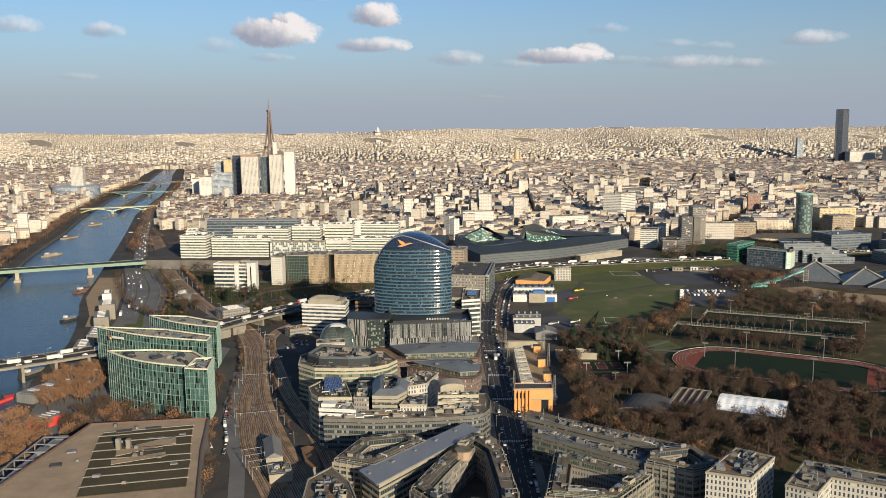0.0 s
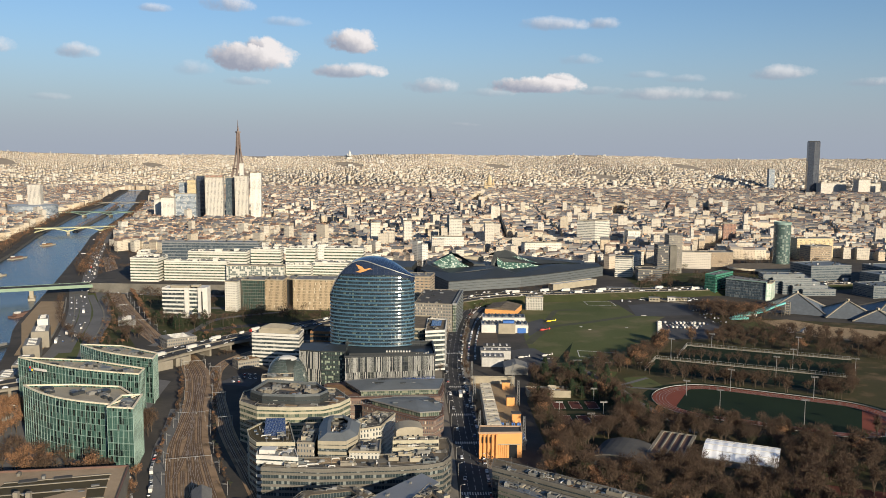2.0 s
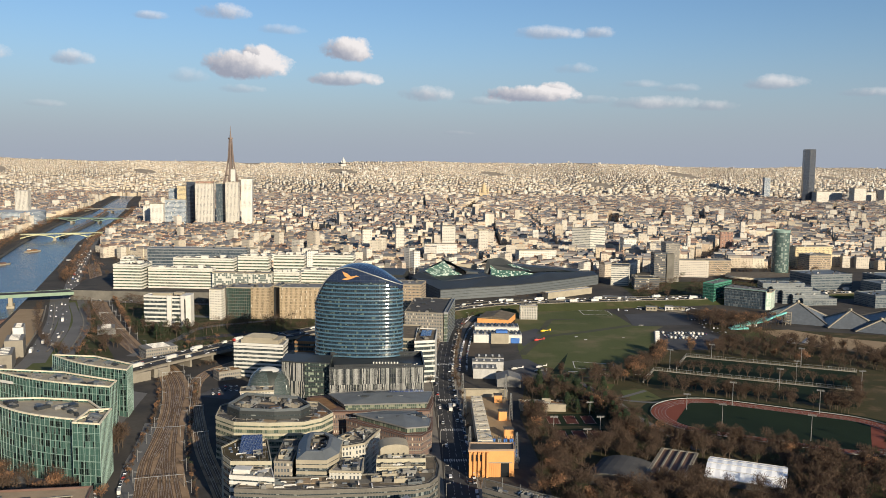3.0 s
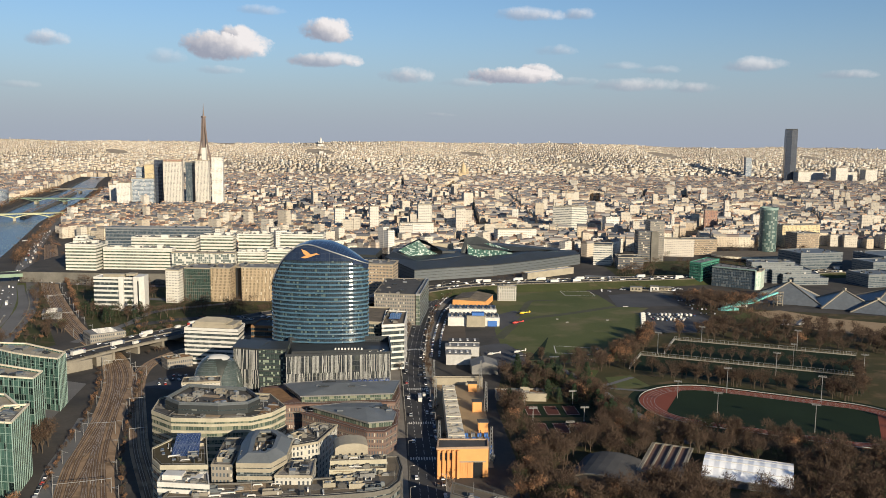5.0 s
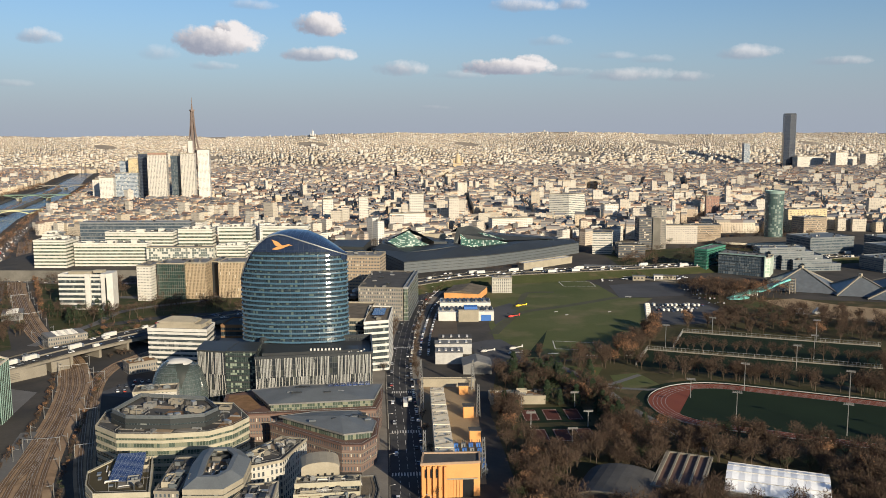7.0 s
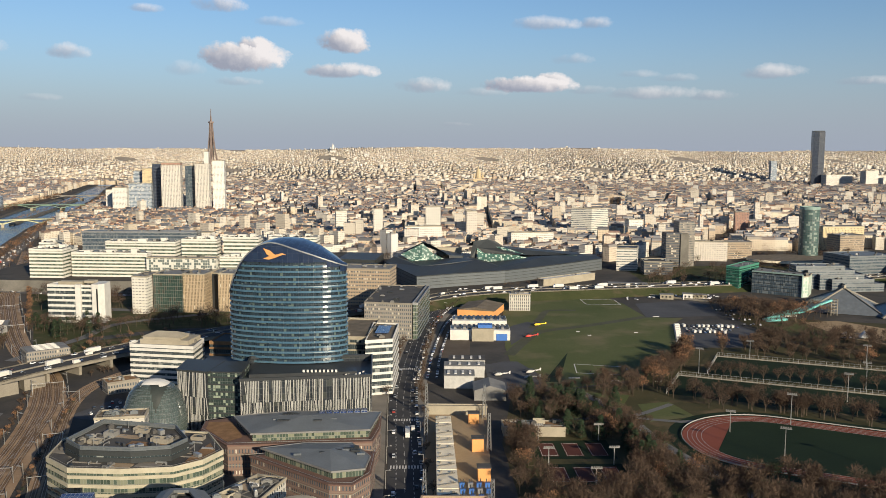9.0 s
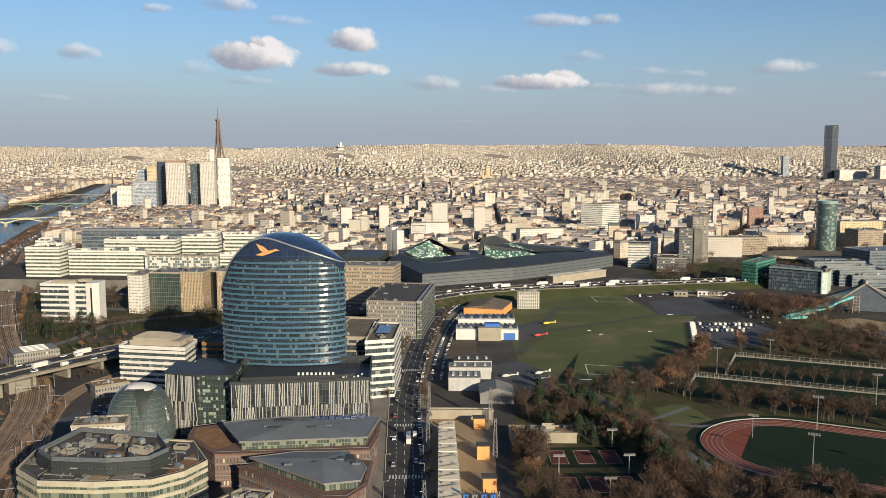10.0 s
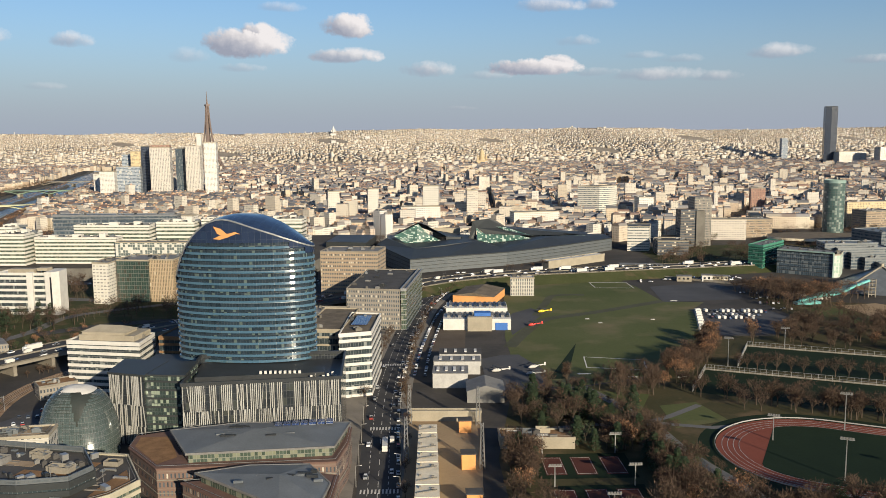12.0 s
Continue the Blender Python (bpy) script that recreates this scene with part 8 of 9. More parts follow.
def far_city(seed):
    """Rows of plain houses, shrunk uphill to mimic farther city, all in one mesh."""
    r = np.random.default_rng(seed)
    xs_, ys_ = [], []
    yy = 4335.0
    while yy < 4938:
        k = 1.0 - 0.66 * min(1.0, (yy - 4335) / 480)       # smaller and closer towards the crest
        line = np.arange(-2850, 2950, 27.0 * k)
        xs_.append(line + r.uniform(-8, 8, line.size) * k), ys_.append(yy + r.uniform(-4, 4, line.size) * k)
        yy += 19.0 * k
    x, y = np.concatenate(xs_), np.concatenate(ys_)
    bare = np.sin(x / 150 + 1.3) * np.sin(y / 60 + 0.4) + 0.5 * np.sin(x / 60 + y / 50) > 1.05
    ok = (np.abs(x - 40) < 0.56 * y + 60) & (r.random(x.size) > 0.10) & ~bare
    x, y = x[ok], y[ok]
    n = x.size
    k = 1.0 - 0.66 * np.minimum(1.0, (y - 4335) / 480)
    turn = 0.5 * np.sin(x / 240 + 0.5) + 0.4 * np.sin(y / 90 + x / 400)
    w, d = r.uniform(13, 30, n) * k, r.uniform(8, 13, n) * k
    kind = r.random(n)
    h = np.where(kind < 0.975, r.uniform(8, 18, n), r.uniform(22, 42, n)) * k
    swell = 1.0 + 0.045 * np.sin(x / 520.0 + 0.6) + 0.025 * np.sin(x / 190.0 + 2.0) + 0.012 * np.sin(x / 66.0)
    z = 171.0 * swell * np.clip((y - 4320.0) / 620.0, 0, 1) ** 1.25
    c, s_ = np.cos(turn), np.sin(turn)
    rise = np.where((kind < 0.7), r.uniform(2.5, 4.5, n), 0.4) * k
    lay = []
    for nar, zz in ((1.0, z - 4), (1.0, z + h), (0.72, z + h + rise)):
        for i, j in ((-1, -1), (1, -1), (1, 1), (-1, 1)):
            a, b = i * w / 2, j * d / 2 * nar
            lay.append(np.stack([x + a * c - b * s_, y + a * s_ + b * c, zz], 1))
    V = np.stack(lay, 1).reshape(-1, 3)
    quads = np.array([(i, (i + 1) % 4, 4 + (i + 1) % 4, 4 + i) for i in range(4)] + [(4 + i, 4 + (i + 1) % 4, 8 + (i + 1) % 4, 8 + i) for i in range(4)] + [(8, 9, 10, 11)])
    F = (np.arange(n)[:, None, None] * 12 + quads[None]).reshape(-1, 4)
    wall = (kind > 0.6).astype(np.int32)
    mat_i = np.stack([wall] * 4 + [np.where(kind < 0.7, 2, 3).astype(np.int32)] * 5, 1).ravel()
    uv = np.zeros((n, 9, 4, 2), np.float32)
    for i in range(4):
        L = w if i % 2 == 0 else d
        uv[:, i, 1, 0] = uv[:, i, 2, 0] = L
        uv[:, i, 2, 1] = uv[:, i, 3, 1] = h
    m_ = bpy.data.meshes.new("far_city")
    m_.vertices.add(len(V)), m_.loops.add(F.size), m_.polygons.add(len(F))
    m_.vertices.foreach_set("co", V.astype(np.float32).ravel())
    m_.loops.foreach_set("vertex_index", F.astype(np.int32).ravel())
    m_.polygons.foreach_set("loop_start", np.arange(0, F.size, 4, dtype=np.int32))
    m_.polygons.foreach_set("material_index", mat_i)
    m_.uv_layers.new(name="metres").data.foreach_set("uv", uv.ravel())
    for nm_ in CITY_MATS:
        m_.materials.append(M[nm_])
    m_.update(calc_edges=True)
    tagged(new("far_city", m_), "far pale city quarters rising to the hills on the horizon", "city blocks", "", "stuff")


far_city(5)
me = bpy.data.meshes.new("city_blocks")
me.from_pydata(far_v, [], far_f)
for k in CITY_MATS:
    me.materials.append(M[k])
me.polygons.foreach_set("material_index", far_m)
me.uv_layers.new(name="metres").data.foreach_set("uv", far_uv)
me.update()
tagged(new("city_blocks", me), "dense cream stone city blocks with grey roofs reaching the horizon", "city blocks", "", "stuff")

# ---------------- trees ----------------
def tree_mesh(seed, h, spread, twigs, style):
    """Trunk with limbs, and a crown of thin twigs or small leaf clumps."""
    r = random.Random(seed)
    tr = MB()
    fork = h * r.uniform(0.25, 0.35)
    tr.beam((0, 0, 0), (0, 0, fork), h * 0.035, 0, h * 0.026)
    tips = []
    for k in range(8):
        a = 2 * math.pi * k / 8 + r.uniform(-0.3, 0.3)
        up = r.uniform(0.45, 0.95)
        e = (math.cos(a) * spread * r.uniform(0.35, 0.8), math.sin(a) * spread * r.uniform(0.35, 0.8), fork + (h - fork) * up * 0.85)
        tr.beam((0, 0, fork * r.uniform(0.8, 1.0)), e, h * 0.018, 0, h * 0.006)
        tips.append(e)
    tr.beam((0, 0, fork), (r.uniform(-.4, .4), r.uniform(-.4, .4), h * 0.9), h * 0.022, 0, h * 0.006)
    cr_ = MB()
    lobes = [(e[0], e[1], e[2], r.uniform(0.28, 0.45) * spread) for e in tips] + [(0, 0, h * 0.8, spread * 0.5), (0, 0, h * 0.55, spread * 0.55)]
    for _ in range(twigs):
        lx, ly, lz, lr = r.choice(lobes)
        d = Vector((r.gauss(0, 1), r.gauss(0, 1), r.gauss(0, 0.9))).normalized()
        p = Vector((lx, ly, lz)) + d * lr * r.uniform(0.2, 1.15)
        if p.z < fork * 0.8:
            continue
        if style == "bare":
            q = (d + Vector((r.gauss(0, .5), r.gauss(0, .5), 0.5 + r.gauss(0, .3)))).normalized()
            sd_ = q.cross(Vector((r.gauss(0, 1), r.gauss(0, 1), r.gauss(0, 1)))).normalized() * r.uniform(0.05, 0.15) * h / 12
            ln = r.uniform(0.9, 2.0) * h / 12
            cr_.face([p - sd_, p + sd_, p + q * ln])
        else:
            sz = r.uniform(0.2, 0.5) * h / 12
            q, w = Vector((r.gauss(0, 1), r.gauss(0, 1), r.gauss(0, 1))).normalized(), Vector((r.gauss(0, 1), r.gauss(0, 1), r.gauss(0, 1)))
            w = q.cross(w).normalized()
            cr_.face([p - w * sz, p + q * sz, p + w * sz])
    return tr, cr_


def conifer_mesh(seed, h, spread, n):
    r = random.Random(seed)
    tr = MB().beam((0, 0, 0), (0, 0, h * 0.95), h * 0.04, 0, h * 0.008)
    cr_ = MB()
    for _ in range(n):
        f = r.random() ** 0.8
        z = h * (0.12 + 0.86 * f)
        lay = 0.75 + 0.25 * math.sin(z * 2.2)
        rad = spread * (1 - f) ** 0.8 * lay * r.uniform(0.45, 1.05) + 0.15
        a = r.uniform(0, 2 * math.pi)
        p = Vector((rad * math.cos(a), rad * math.sin(a), z))
        sz = r.uniform(0.35, 0.9) * h / 14
        w = Vector((-math.sin(a), math.cos(a), r.uniform(-.4, .4))) * sz
        cr_.face([p - w, p + w, p + Vector((math.cos(a), math.sin(a), -0.25)) * sz * 1.5])
    return tr, cr_


KINDS = []
for i in range(5):
    KINDS.append(("bare_tree", tree_mesh(100 + i, 12, 4.8, 430, "bare"), "twig", "bare brown winter tree with fine twigs"))
for i in range(3):
    KINDS.append(("plane_tree", tree_mesh(200 + i, 13, 5.2, 620, "leaf"), "rusty_leaf", "tree with withered rust-brown leaves"))
for i in range(2):
    KINDS.append(("conifer", conifer_mesh(300 + i, 14, 4.6, 520), "evergreen", "dark green conifer with layered branches"))
for i in range(2):
    KINDS.append(("evergreen_tree", tree_mesh(400 + i, 9, 4.2, 480, "leaf"), "hedge", "rounded dark green evergreen tree"))
for i in range(2):
    KINDS.append(("poplar", tree_mesh(500 + i, 17, 2.4, 420, "bare"), "twig", "tall slender bare poplar"))
KMESH = [(n_, t_.mesh("trunk", M["bark"]), c_.mesh("crown", M[m_]), l_) for n_, (t_, c_), m_, l_ in KINDS]
spots = []


def scatter(poly, n, kinds, seed, avoid=(), smin=0.75, smax=1.25):
    r = random.Random(seed)
    xs, ys_ = [p[0] for p in poly], [p[1] for p in poly]
    k = 0
    for _ in range(n * 12):
        if k >= n:
            break
        x, y = r.uniform(min(xs), max(xs)), r.uniform(min(ys_), max(ys_))
        if inside(poly, x, y) and not any(inside(a, x, y) for a in avoid):
            spots.append((x, y, 0.0, r.uniform(smin, smax), r.uniform(0, 6.28), r.choice(kinds)))
            k += 1


def row(line, step, kinds, seed, off=0.0, s=(0.8, 1.1)):
    r = random.Random(seed)
    q = shift(smooth_line(line, step), off)
    for x, y, *_ in q:
        spots.append((x + r.uniform(-1.2, 1.2), y + r.uniform(-1.2, 1.2), 0.0, r.uniform(*s), r.uniform(0, 6.28), r.choice(kinds)))


BARE, LEAFY, CON, EVER, POP = [0, 1, 2, 3, 4], [5, 6, 7], [8, 9], [10, 11], [12, 13]
HOLES = [stadium(TR + 15, TH), rect(212, 573, 56, 48, -25), rect(172, 586, 28, 52, -27), rect(138, 574, 44, 42, -28), [(206, 790), (229, 840), (382, 772), (360, 718)], [(250, 838), (276, 894), (417, 834), (392, 774)], [(40, 535), (40, 380), (120, 380), (175, 400), (270, 355), (275, 392), (190, 432), (178, 446), (142, 470), (60, 540)],
         [(106, 636), (152, 636), (156, 706), (108, 706)], [(92, 705), (128, 705), (128, 730), (92, 730)]]
row([p[:2] for p in shift(RAIL_E, -9.5) if 520 < p[1] < 800], 4, BARE + LEAFY[:1] + EVER[:1], 95, 0, (0.2, 0.42)), row([p[:2] for p in shift(RAIL_W, 8.5) if 560 < p[1] < 800], 4, BARE + LEAFY, 96, 0, (0.2, 0.45))
row([(-262, 935), (-300, 1020), (-352, 1140), (-390, 1225)], 4, LEAFY + BARE[:2], 97, 0, (0.5, 0.75)), scatter([(-180, 842), (-172, 838), (-150, 875), (-110, 915), (-120, 930), (-165, 890)], 20, BARE, 98, (), 0.25, 0.5)
PARKMIX = BARE * 4 + LEAFY[:1] + EVER + POP[:1]
scatter([(92, 560), (108, 560), (112, 640), (105, 705), (94, 700)], 34, BARE * 2 + LEAFY, 90, HOLES)
scatter([(118, 560), (190, 520), (200, 640), (170, 660), (160, 760), (112, 640)], 90, BARE * 2 + EVER[:1], 91, HOLES)
scatter([(225, 760), (205, 792), (360, 718), (345, 700), (240, 745)], 60, BARE, 92, HOLES)
row([(384, 775), (360, 722)], 4, BARE, 93), row([(252, 838), (390, 776)], 7, BARE, 94)
scatter([(92, 520), (112, 470), (170, 460), (230, 470), (300, 560), (330, 640), (250, 640), (180, 650), (165, 760), (200, 800), (190, 826), (110, 796), (94, 700)], 330, PARKMIX, 1, HOLES)
scatter([(150, 500), (300, 430), (420, 560), (400, 650), (300, 620), (240, 640), (190, 640)], 260, BARE * 3 + POP, 2, HOLES)
scatter([(198, 800), (205, 832), (236, 880), (258, 922), (262, 905), (240, 850), (210, 795)], 60, BARE * 2 + LEAFY, 3, HOLES)
scatter([(262, 905), (310, 922), (348, 985), (350, 1045), (395, 1030), (390, 985), (450, 945), (480, 900), (600, 870), (560, 800), (470, 810), (290, 895)], 260, BARE * 3 + LEAFY[:1], 4, HOLES)
scatter([(350, 1045), (340, 1100), (372, 1100), (420, 1060), (400, 1035)], 70, BARE * 2, 5)
scatter([(420, 700), (460, 790), (560, 800), (700, 700), (500, 560), (430, 640)], 200, BARE * 3 + POP, 6, HOLES)
scatter([(110, 705), (165, 700), (170, 770), (112, 790)], 26, EVER + CON + CON, 7, HOLES)
scatter([(95, 700), (130, 640), (175, 650), (180, 700)], 18, EVER + CON, 8, HOLES)
scatter([(-250, 520), (-160, 522), (-170, 552), (-245, 585), (-262, 570)], 75, BARE * 2 + LEAFY, 9)
scatter([(-300, 560), (-262, 600), (-268, 660), (-300, 690), (-320, 650), (-298, 610)], 60, LEAFY, 10)
scatter([(-290, 470), (-252, 480), (-256, 540), (-300, 560)], 45, LEAFY, 11)
scatter([(-148, 400), (-128, 440), (-152, 530), (-162, 560), (-168, 500)], 40, BARE + LEAFY, 12)
scatter([(-178, 570), (-168, 570), (-178, 650), (-190, 660)], 12, BARE, 13)
row(BOULEVARD[1:4], 22, BARE, 14, -12, (0.5, 0.7)), row(BOULEVARD[3:], 11, BARE, 15, -10.5, (0.5, 0.75)), row(BOULEVARD[3:], 11, BARE, 16, 10.5, (0.5, 0.75))
row([p[:2] for p in edge_line[::6]], 8, EVER, 18, -14, (0.35, 0.5)), row([p[:2] for p in edge_line[::6]], 9, BARE, 17, -4, (0.4, 0.6))
row([(-430, 1196), (-330, 1188), (-240, 1184)], 7, BARE + EVER, 72, 0, (0.5, 0.8)), row([(150, 1222), (190, 1240), (240, 1280)], 9, BARE, 73, 0, (0.6, 0.9))
row([(-420, 1150), (-380, 1050), (-330, 950), (-290, 900)], 11, BARE, 19, -30)
scatter([(-290, 900), (-340, 1000), (-400, 1150), (-380, 1170), (-300, 1020), (-260, 930)], 90, BARE * 2 + EVER, 20)
scatter([(-260, 960), (-300, 1010), (-250, 1022), (-200, 1000), (-215, 965)], 38, EVER + CON + BARE, 21)
scatter([(-215, 1010), (-110, 1000), (-90, 1050), (-210, 1062)], 60, BARE + EVER, 22)
scatter([(-300, 1060), (-240, 1060), (-240, 1180), (-380, 1190)], 60, BARE, 23)
scatter([(-240, 1130), (-20, 1130), (-10, 1180), (-240, 1200)], 60, BARE, 24)
for k, o in enumerate((26, 36)):
    row([(x, y) for x, y in RIGHT_BANK[8:13]], 14, BARE + LEAFY, 30 + k, -o, (0.9, 1.3))
for k, o in enumerate((14, 26)):
    row([(x, y) for x, y in LEFT_BANK[7:13]], 12, BARE + LEAFY, 40 + k, o, (1.0, 1.5))
ISLE = [(-821, 2120), (-942, 2650), (-1045, 3045)]
row(ISLE, 11, BARE + LEAFY, 48, 0, (0.8, 1.1))
scatter([(-640, 1500), (-470, 1320), (-400, 1480), (-420, 1620), (-620, 1720)], 160, BARE * 2 + LEAFY, 50)
row([(-400, 1475), (-60, 1490), (40, 1465), (300, 1460), (470, 1580)], 12, BARE, 51), row([(-400, 1490), (-60, 1505), (40, 1480), (300, 1475), (470, 1595)], 12, BARE, 52)
scatter([(520, 1490), (700, 1470), (720, 1540), (560, 1560)], 80, BARE, 53)
scatter([(430, 1300), (620, 1330), (600, 1390), (430, 1370)], 50, BARE + EVER, 54)
for k, (x0, y0, x1, y1) in enumerate(AVENUES):
    for o in (-9, 9):
        row([(x0, y0), ((x0 + x1) / 2, (y0 + y1) / 2), (x1, y1)], 13, BARE + EVER[:1], 700 + k, o, (0.8, 1.2))
scatter([(78, 548), (112, 500), (150, 480), (160, 520), (96, 600)], 46, BARE * 2 + LEAFY + EVER, 65, HOLES[1:6])
scatter([(-300, 985), (-225, 975), (-222, 1018), (-296, 1026)], 46, EVER * 2 + CON + BARE, 66, (), 0.7, 1.2)
scatter([(-250, 910), (-165, 905), (-120, 975), (-160, 990), (-235, 960)], 60, BARE + EVER + LEAFY[:1], 67, (), 0.3, 0.7)
scatter([(-345, 1000), (-318, 900), (-285, 880), (-280, 905), (-375, 1130), (-400, 1190)], 80, BARE + LEAFY + EVER[:1], 68, (), 0.3, 0.6)
scatter([(-300, 1062), (-236, 1054), (-236, 1075), (-300, 1120)], 26, EVER + BARE, 69, (), 0.5, 0.8)
scatter([(330, 1240), (560, 1290), (540, 1330), (340, 1290)], 70, BARE, 70, (), 0.7, 1.0)
scatter([(356, 1040), (352, 1090), (385, 1100), (425, 1075), (448, 1050), (400, 1020)], 80, BARE * 2 + LEAFY[:1], 71, (), 1.0, 1.4)
scatter([(94, 640), (112, 600), (200, 640), (185, 700), (178, 790), (112, 792)], 150, BARE * 2 + EVER + LEAFY[:1], 74, HOLES, 0.25, 0.5)
row([(112, 797), (150, 804), (196, 822), (210, 838)], 6, BARE + EVER, 75, 0, (0.5, 0.7))
rg = random.Random(60)
for _ in range(650):
    y = rg.uniform(1550, 4200)
    spots.append((rg.uniform(-0.56 * y, 0.56 * y + 60), y, 0.0, rg.uniform(0.7, 1.3), rg.uniform(0, 6), rg.choice(BARE + EVER[:1])))
row([(-700, 3300), (-400, 3420), (-100, 3500)], 9, BARE, 61), row([(-860, 3500), (-780, 3740), (-740, 3900)], 9, BARE, 62), row([(-820, 3500), (-730, 3740), (-700, 3900)], 9, BARE, 63)
island_line = sorted((y, x) for x, y, *_ in smooth_line(ISLE, 20))
on_isle = lambda x, y: 2110 < y < 3050 and abs(x - np.interp(y, [p[0] for p in island_line], [p[1] for p in island_line])) < 6
spots = [(q[0], q[1], -1.0, *q[3:]) if on_isle(q[0], q[1]) else q for q in spots]
spots = [q for q in spots if on_isle(q[0], q[1]) or not (bank(LEFT_BANK, q[1]) - 2 < q[0] < bank(RIGHT_BANK, q[1]) + 3)]
def on_rails(x, y):
    return 700 < y < 1400 and at(RAIL_W, y) - 6.5 < x < at(RAIL_E, y) + 8


spots = [q for q in spots if not on_rails(q[0], q[1])]
spots.sort(key=lambda q: q[1])
solo_spots = [q for q in spots if 500 < q[1] < 870 and -330 < q[0] < 300]
random.Random(7).shuffle(solo_spots)
solo_spots = set(solo_spots[:250])
base_arr = []
for (nm, tm, cm, lb) in KMESH:
    pair = []
    for mm_ in (tm, cm):
        co = np.empty(len(mm_.vertices) * 3, np.float32)
        mm_.vertices.foreach_get("co", co)
        pair.append((co.reshape(-1, 3), [tuple(p.vertices) for p in mm_.polygons]))
    base_arr.append(pair)
bins = {}
for q in spots:
    x, y, z, s, a, k = q
    nm, tm, cm, lb = KMESH[k]
    if q in solo_spots:
        t = thing(nm, x, y, z, math.degrees(a), lb, "tree", "park trees")
        t.scale = (s, s, s)
        part("trunk", tm, None, t), part("crown", cm, None, t)
    else:
        bins.setdefault(k, []).append(q)
for k, qs in bins.items():
    nm, tm, cm, lb = KMESH[k]
    for which, (co, faces), mm_ in ((0, base_arr[k][0], tm), (1, base_arr[k][1], cm)):
        vs, fs_ = [], []
        for x, y, z, s, a, _ in qs:
            if which == 1 and y > 1500:
                sub, ff = co, faces[::4]
                s2 = s
            else:
                sub, ff, s2 = co, ((faces if y < 950 else faces[::2]) if which else (faces if y < 950 else faces[:10])), s
            c, sn = math.cos(a), math.sin(a)
            o = vs[-1][1] if vs else 0
            rot_ = np.stack([sub[:, 0] * c - sub[:, 1] * sn, sub[:, 0] * sn + sub[:, 1] * c, sub[:, 2]], 1) * s2 + np.array((x, y, z), np.float32)
            fs_.extend(tuple(i + o for i in f) for f in ff)
            vs.append((rot_, o + len(sub)))
        me2 = bpy.data.meshes.new("trees")
        me2.from_pydata(np.concatenate([v for v, _ in vs]).tolist(), [], fs_)
        me2.materials.append(mm_.materials[0])
        me2.update()
        tagged(new("tree_crowns" if which else "tree_trunks", me2), "massed " + lb + "s", "trees", "", "stuff")

# ---------------- vehicles ----------------
def car_meshes():
    body = MB()
    prof = [(-2.1, 0.35), (2.1, 0.35), (2.15, 0.75), (1.1, 0.92), (-2.0, 0.95), (-2.15, 0.7)]
    for s in (-0.88, 0.88):
        body.face([(x, s, z) for x, z in (prof if s < 0 else reversed(prof))])
    for i in range(6):
        a, b = prof[i], prof[(i + 1) % 6]
        body.face([(a[0], 0.88, a[1]), (b[0], 0.88, b[1]), (b[0], -0.88, b[1]), (a[0], -0.88, a[1])])
    cab = MB()
    lo, hi = [(-1.9, -0.82), (1.0, -0.82), (1.0, 0.82), (-1.9, 0.82)], [(-1.35, -0.65), (0.3, -0.65), (0.3, 0.65), (-1.35, 0.65)]
    for i in range(4):
        j = (i + 1) % 4
        cab.face([(*lo[i], 0.92), (*lo[j], 0.92), (*hi[j], 1.45), (*hi[i], 1.45)])
    roof = MB().prism(hi, 1.44, 1.5)
    wheel = MB().prism([(0.32 * math.cos(2 * math.pi * i / 8), 0.32 * math.sin(2 * math.pi * i / 8)) for i in range(8)], -0.12, 0.12, bottom=True)
    return body.mesh("body", M["carpaint"]), cab.mesh("glasshouse", M["carglass"]), roof.mesh("roof", M["carpaint"]), wheel.mesh("wheel", M["tyre"])


car_b, car_g, car_r, car_w = car_meshes()


def car(x, y, z, rot, group="road traffic"):
    if y > 1060 or random.Random(x * 7 + y).random() < 0.3:
        far_cars.append((x, y, z, rot))
        return
    t = thing("car", x, y, z, rot, "compact passenger car on grey asphalt", "car", group)
    part("body", car_b, None, t), part("glasshouse", car_g, None, t), part("roof", car_r, None, t)
    for i, j in ((1.35, 0.8), (1.35, -0.8), (-1.35, 0.8), (-1.35, -0.8)) if y < 780 else ():
        w = part("wheel", car_w, None, t)
        w.matrix_local = pose(i, j, 0.32, 90, 0, 0)
    return t


van_b = MB().prism([(-2.6, -1.0), (1.6, -1.0), (1.6, 1.0), (-2.6, 1.0)], 0.4, 2.5, bottom=True).mesh("box", M["white"])
van_c = MB().prism([(1.6, -0.98), (2.7, -0.9), (2.7, 0.9), (1.6, 0.98)], 0.4, 1.9, bottom=True).mesh("cab", M["white"])
van_g = MB().prism([(1.65, -0.93), (2.45, -0.85), (2.45, 0.85), (1.65, 0.93)], 1.7, 2.2).mesh("windscreen", M["carglass"])
lor_b = MB().prism([(-6, -1.25), (4.2, -1.25), (4.2, 1.25), (-6, 1.25)], 0.9, 3.9, bottom=True).mesh("box", M["white"])
lor_c = MB().prism([(4.4, -1.2), (6.2, -1.2), (6.2, 1.2), (4.4, 1.2)], 0.5, 3.0, bottom=True).mesh("cab", M["carpaint"])


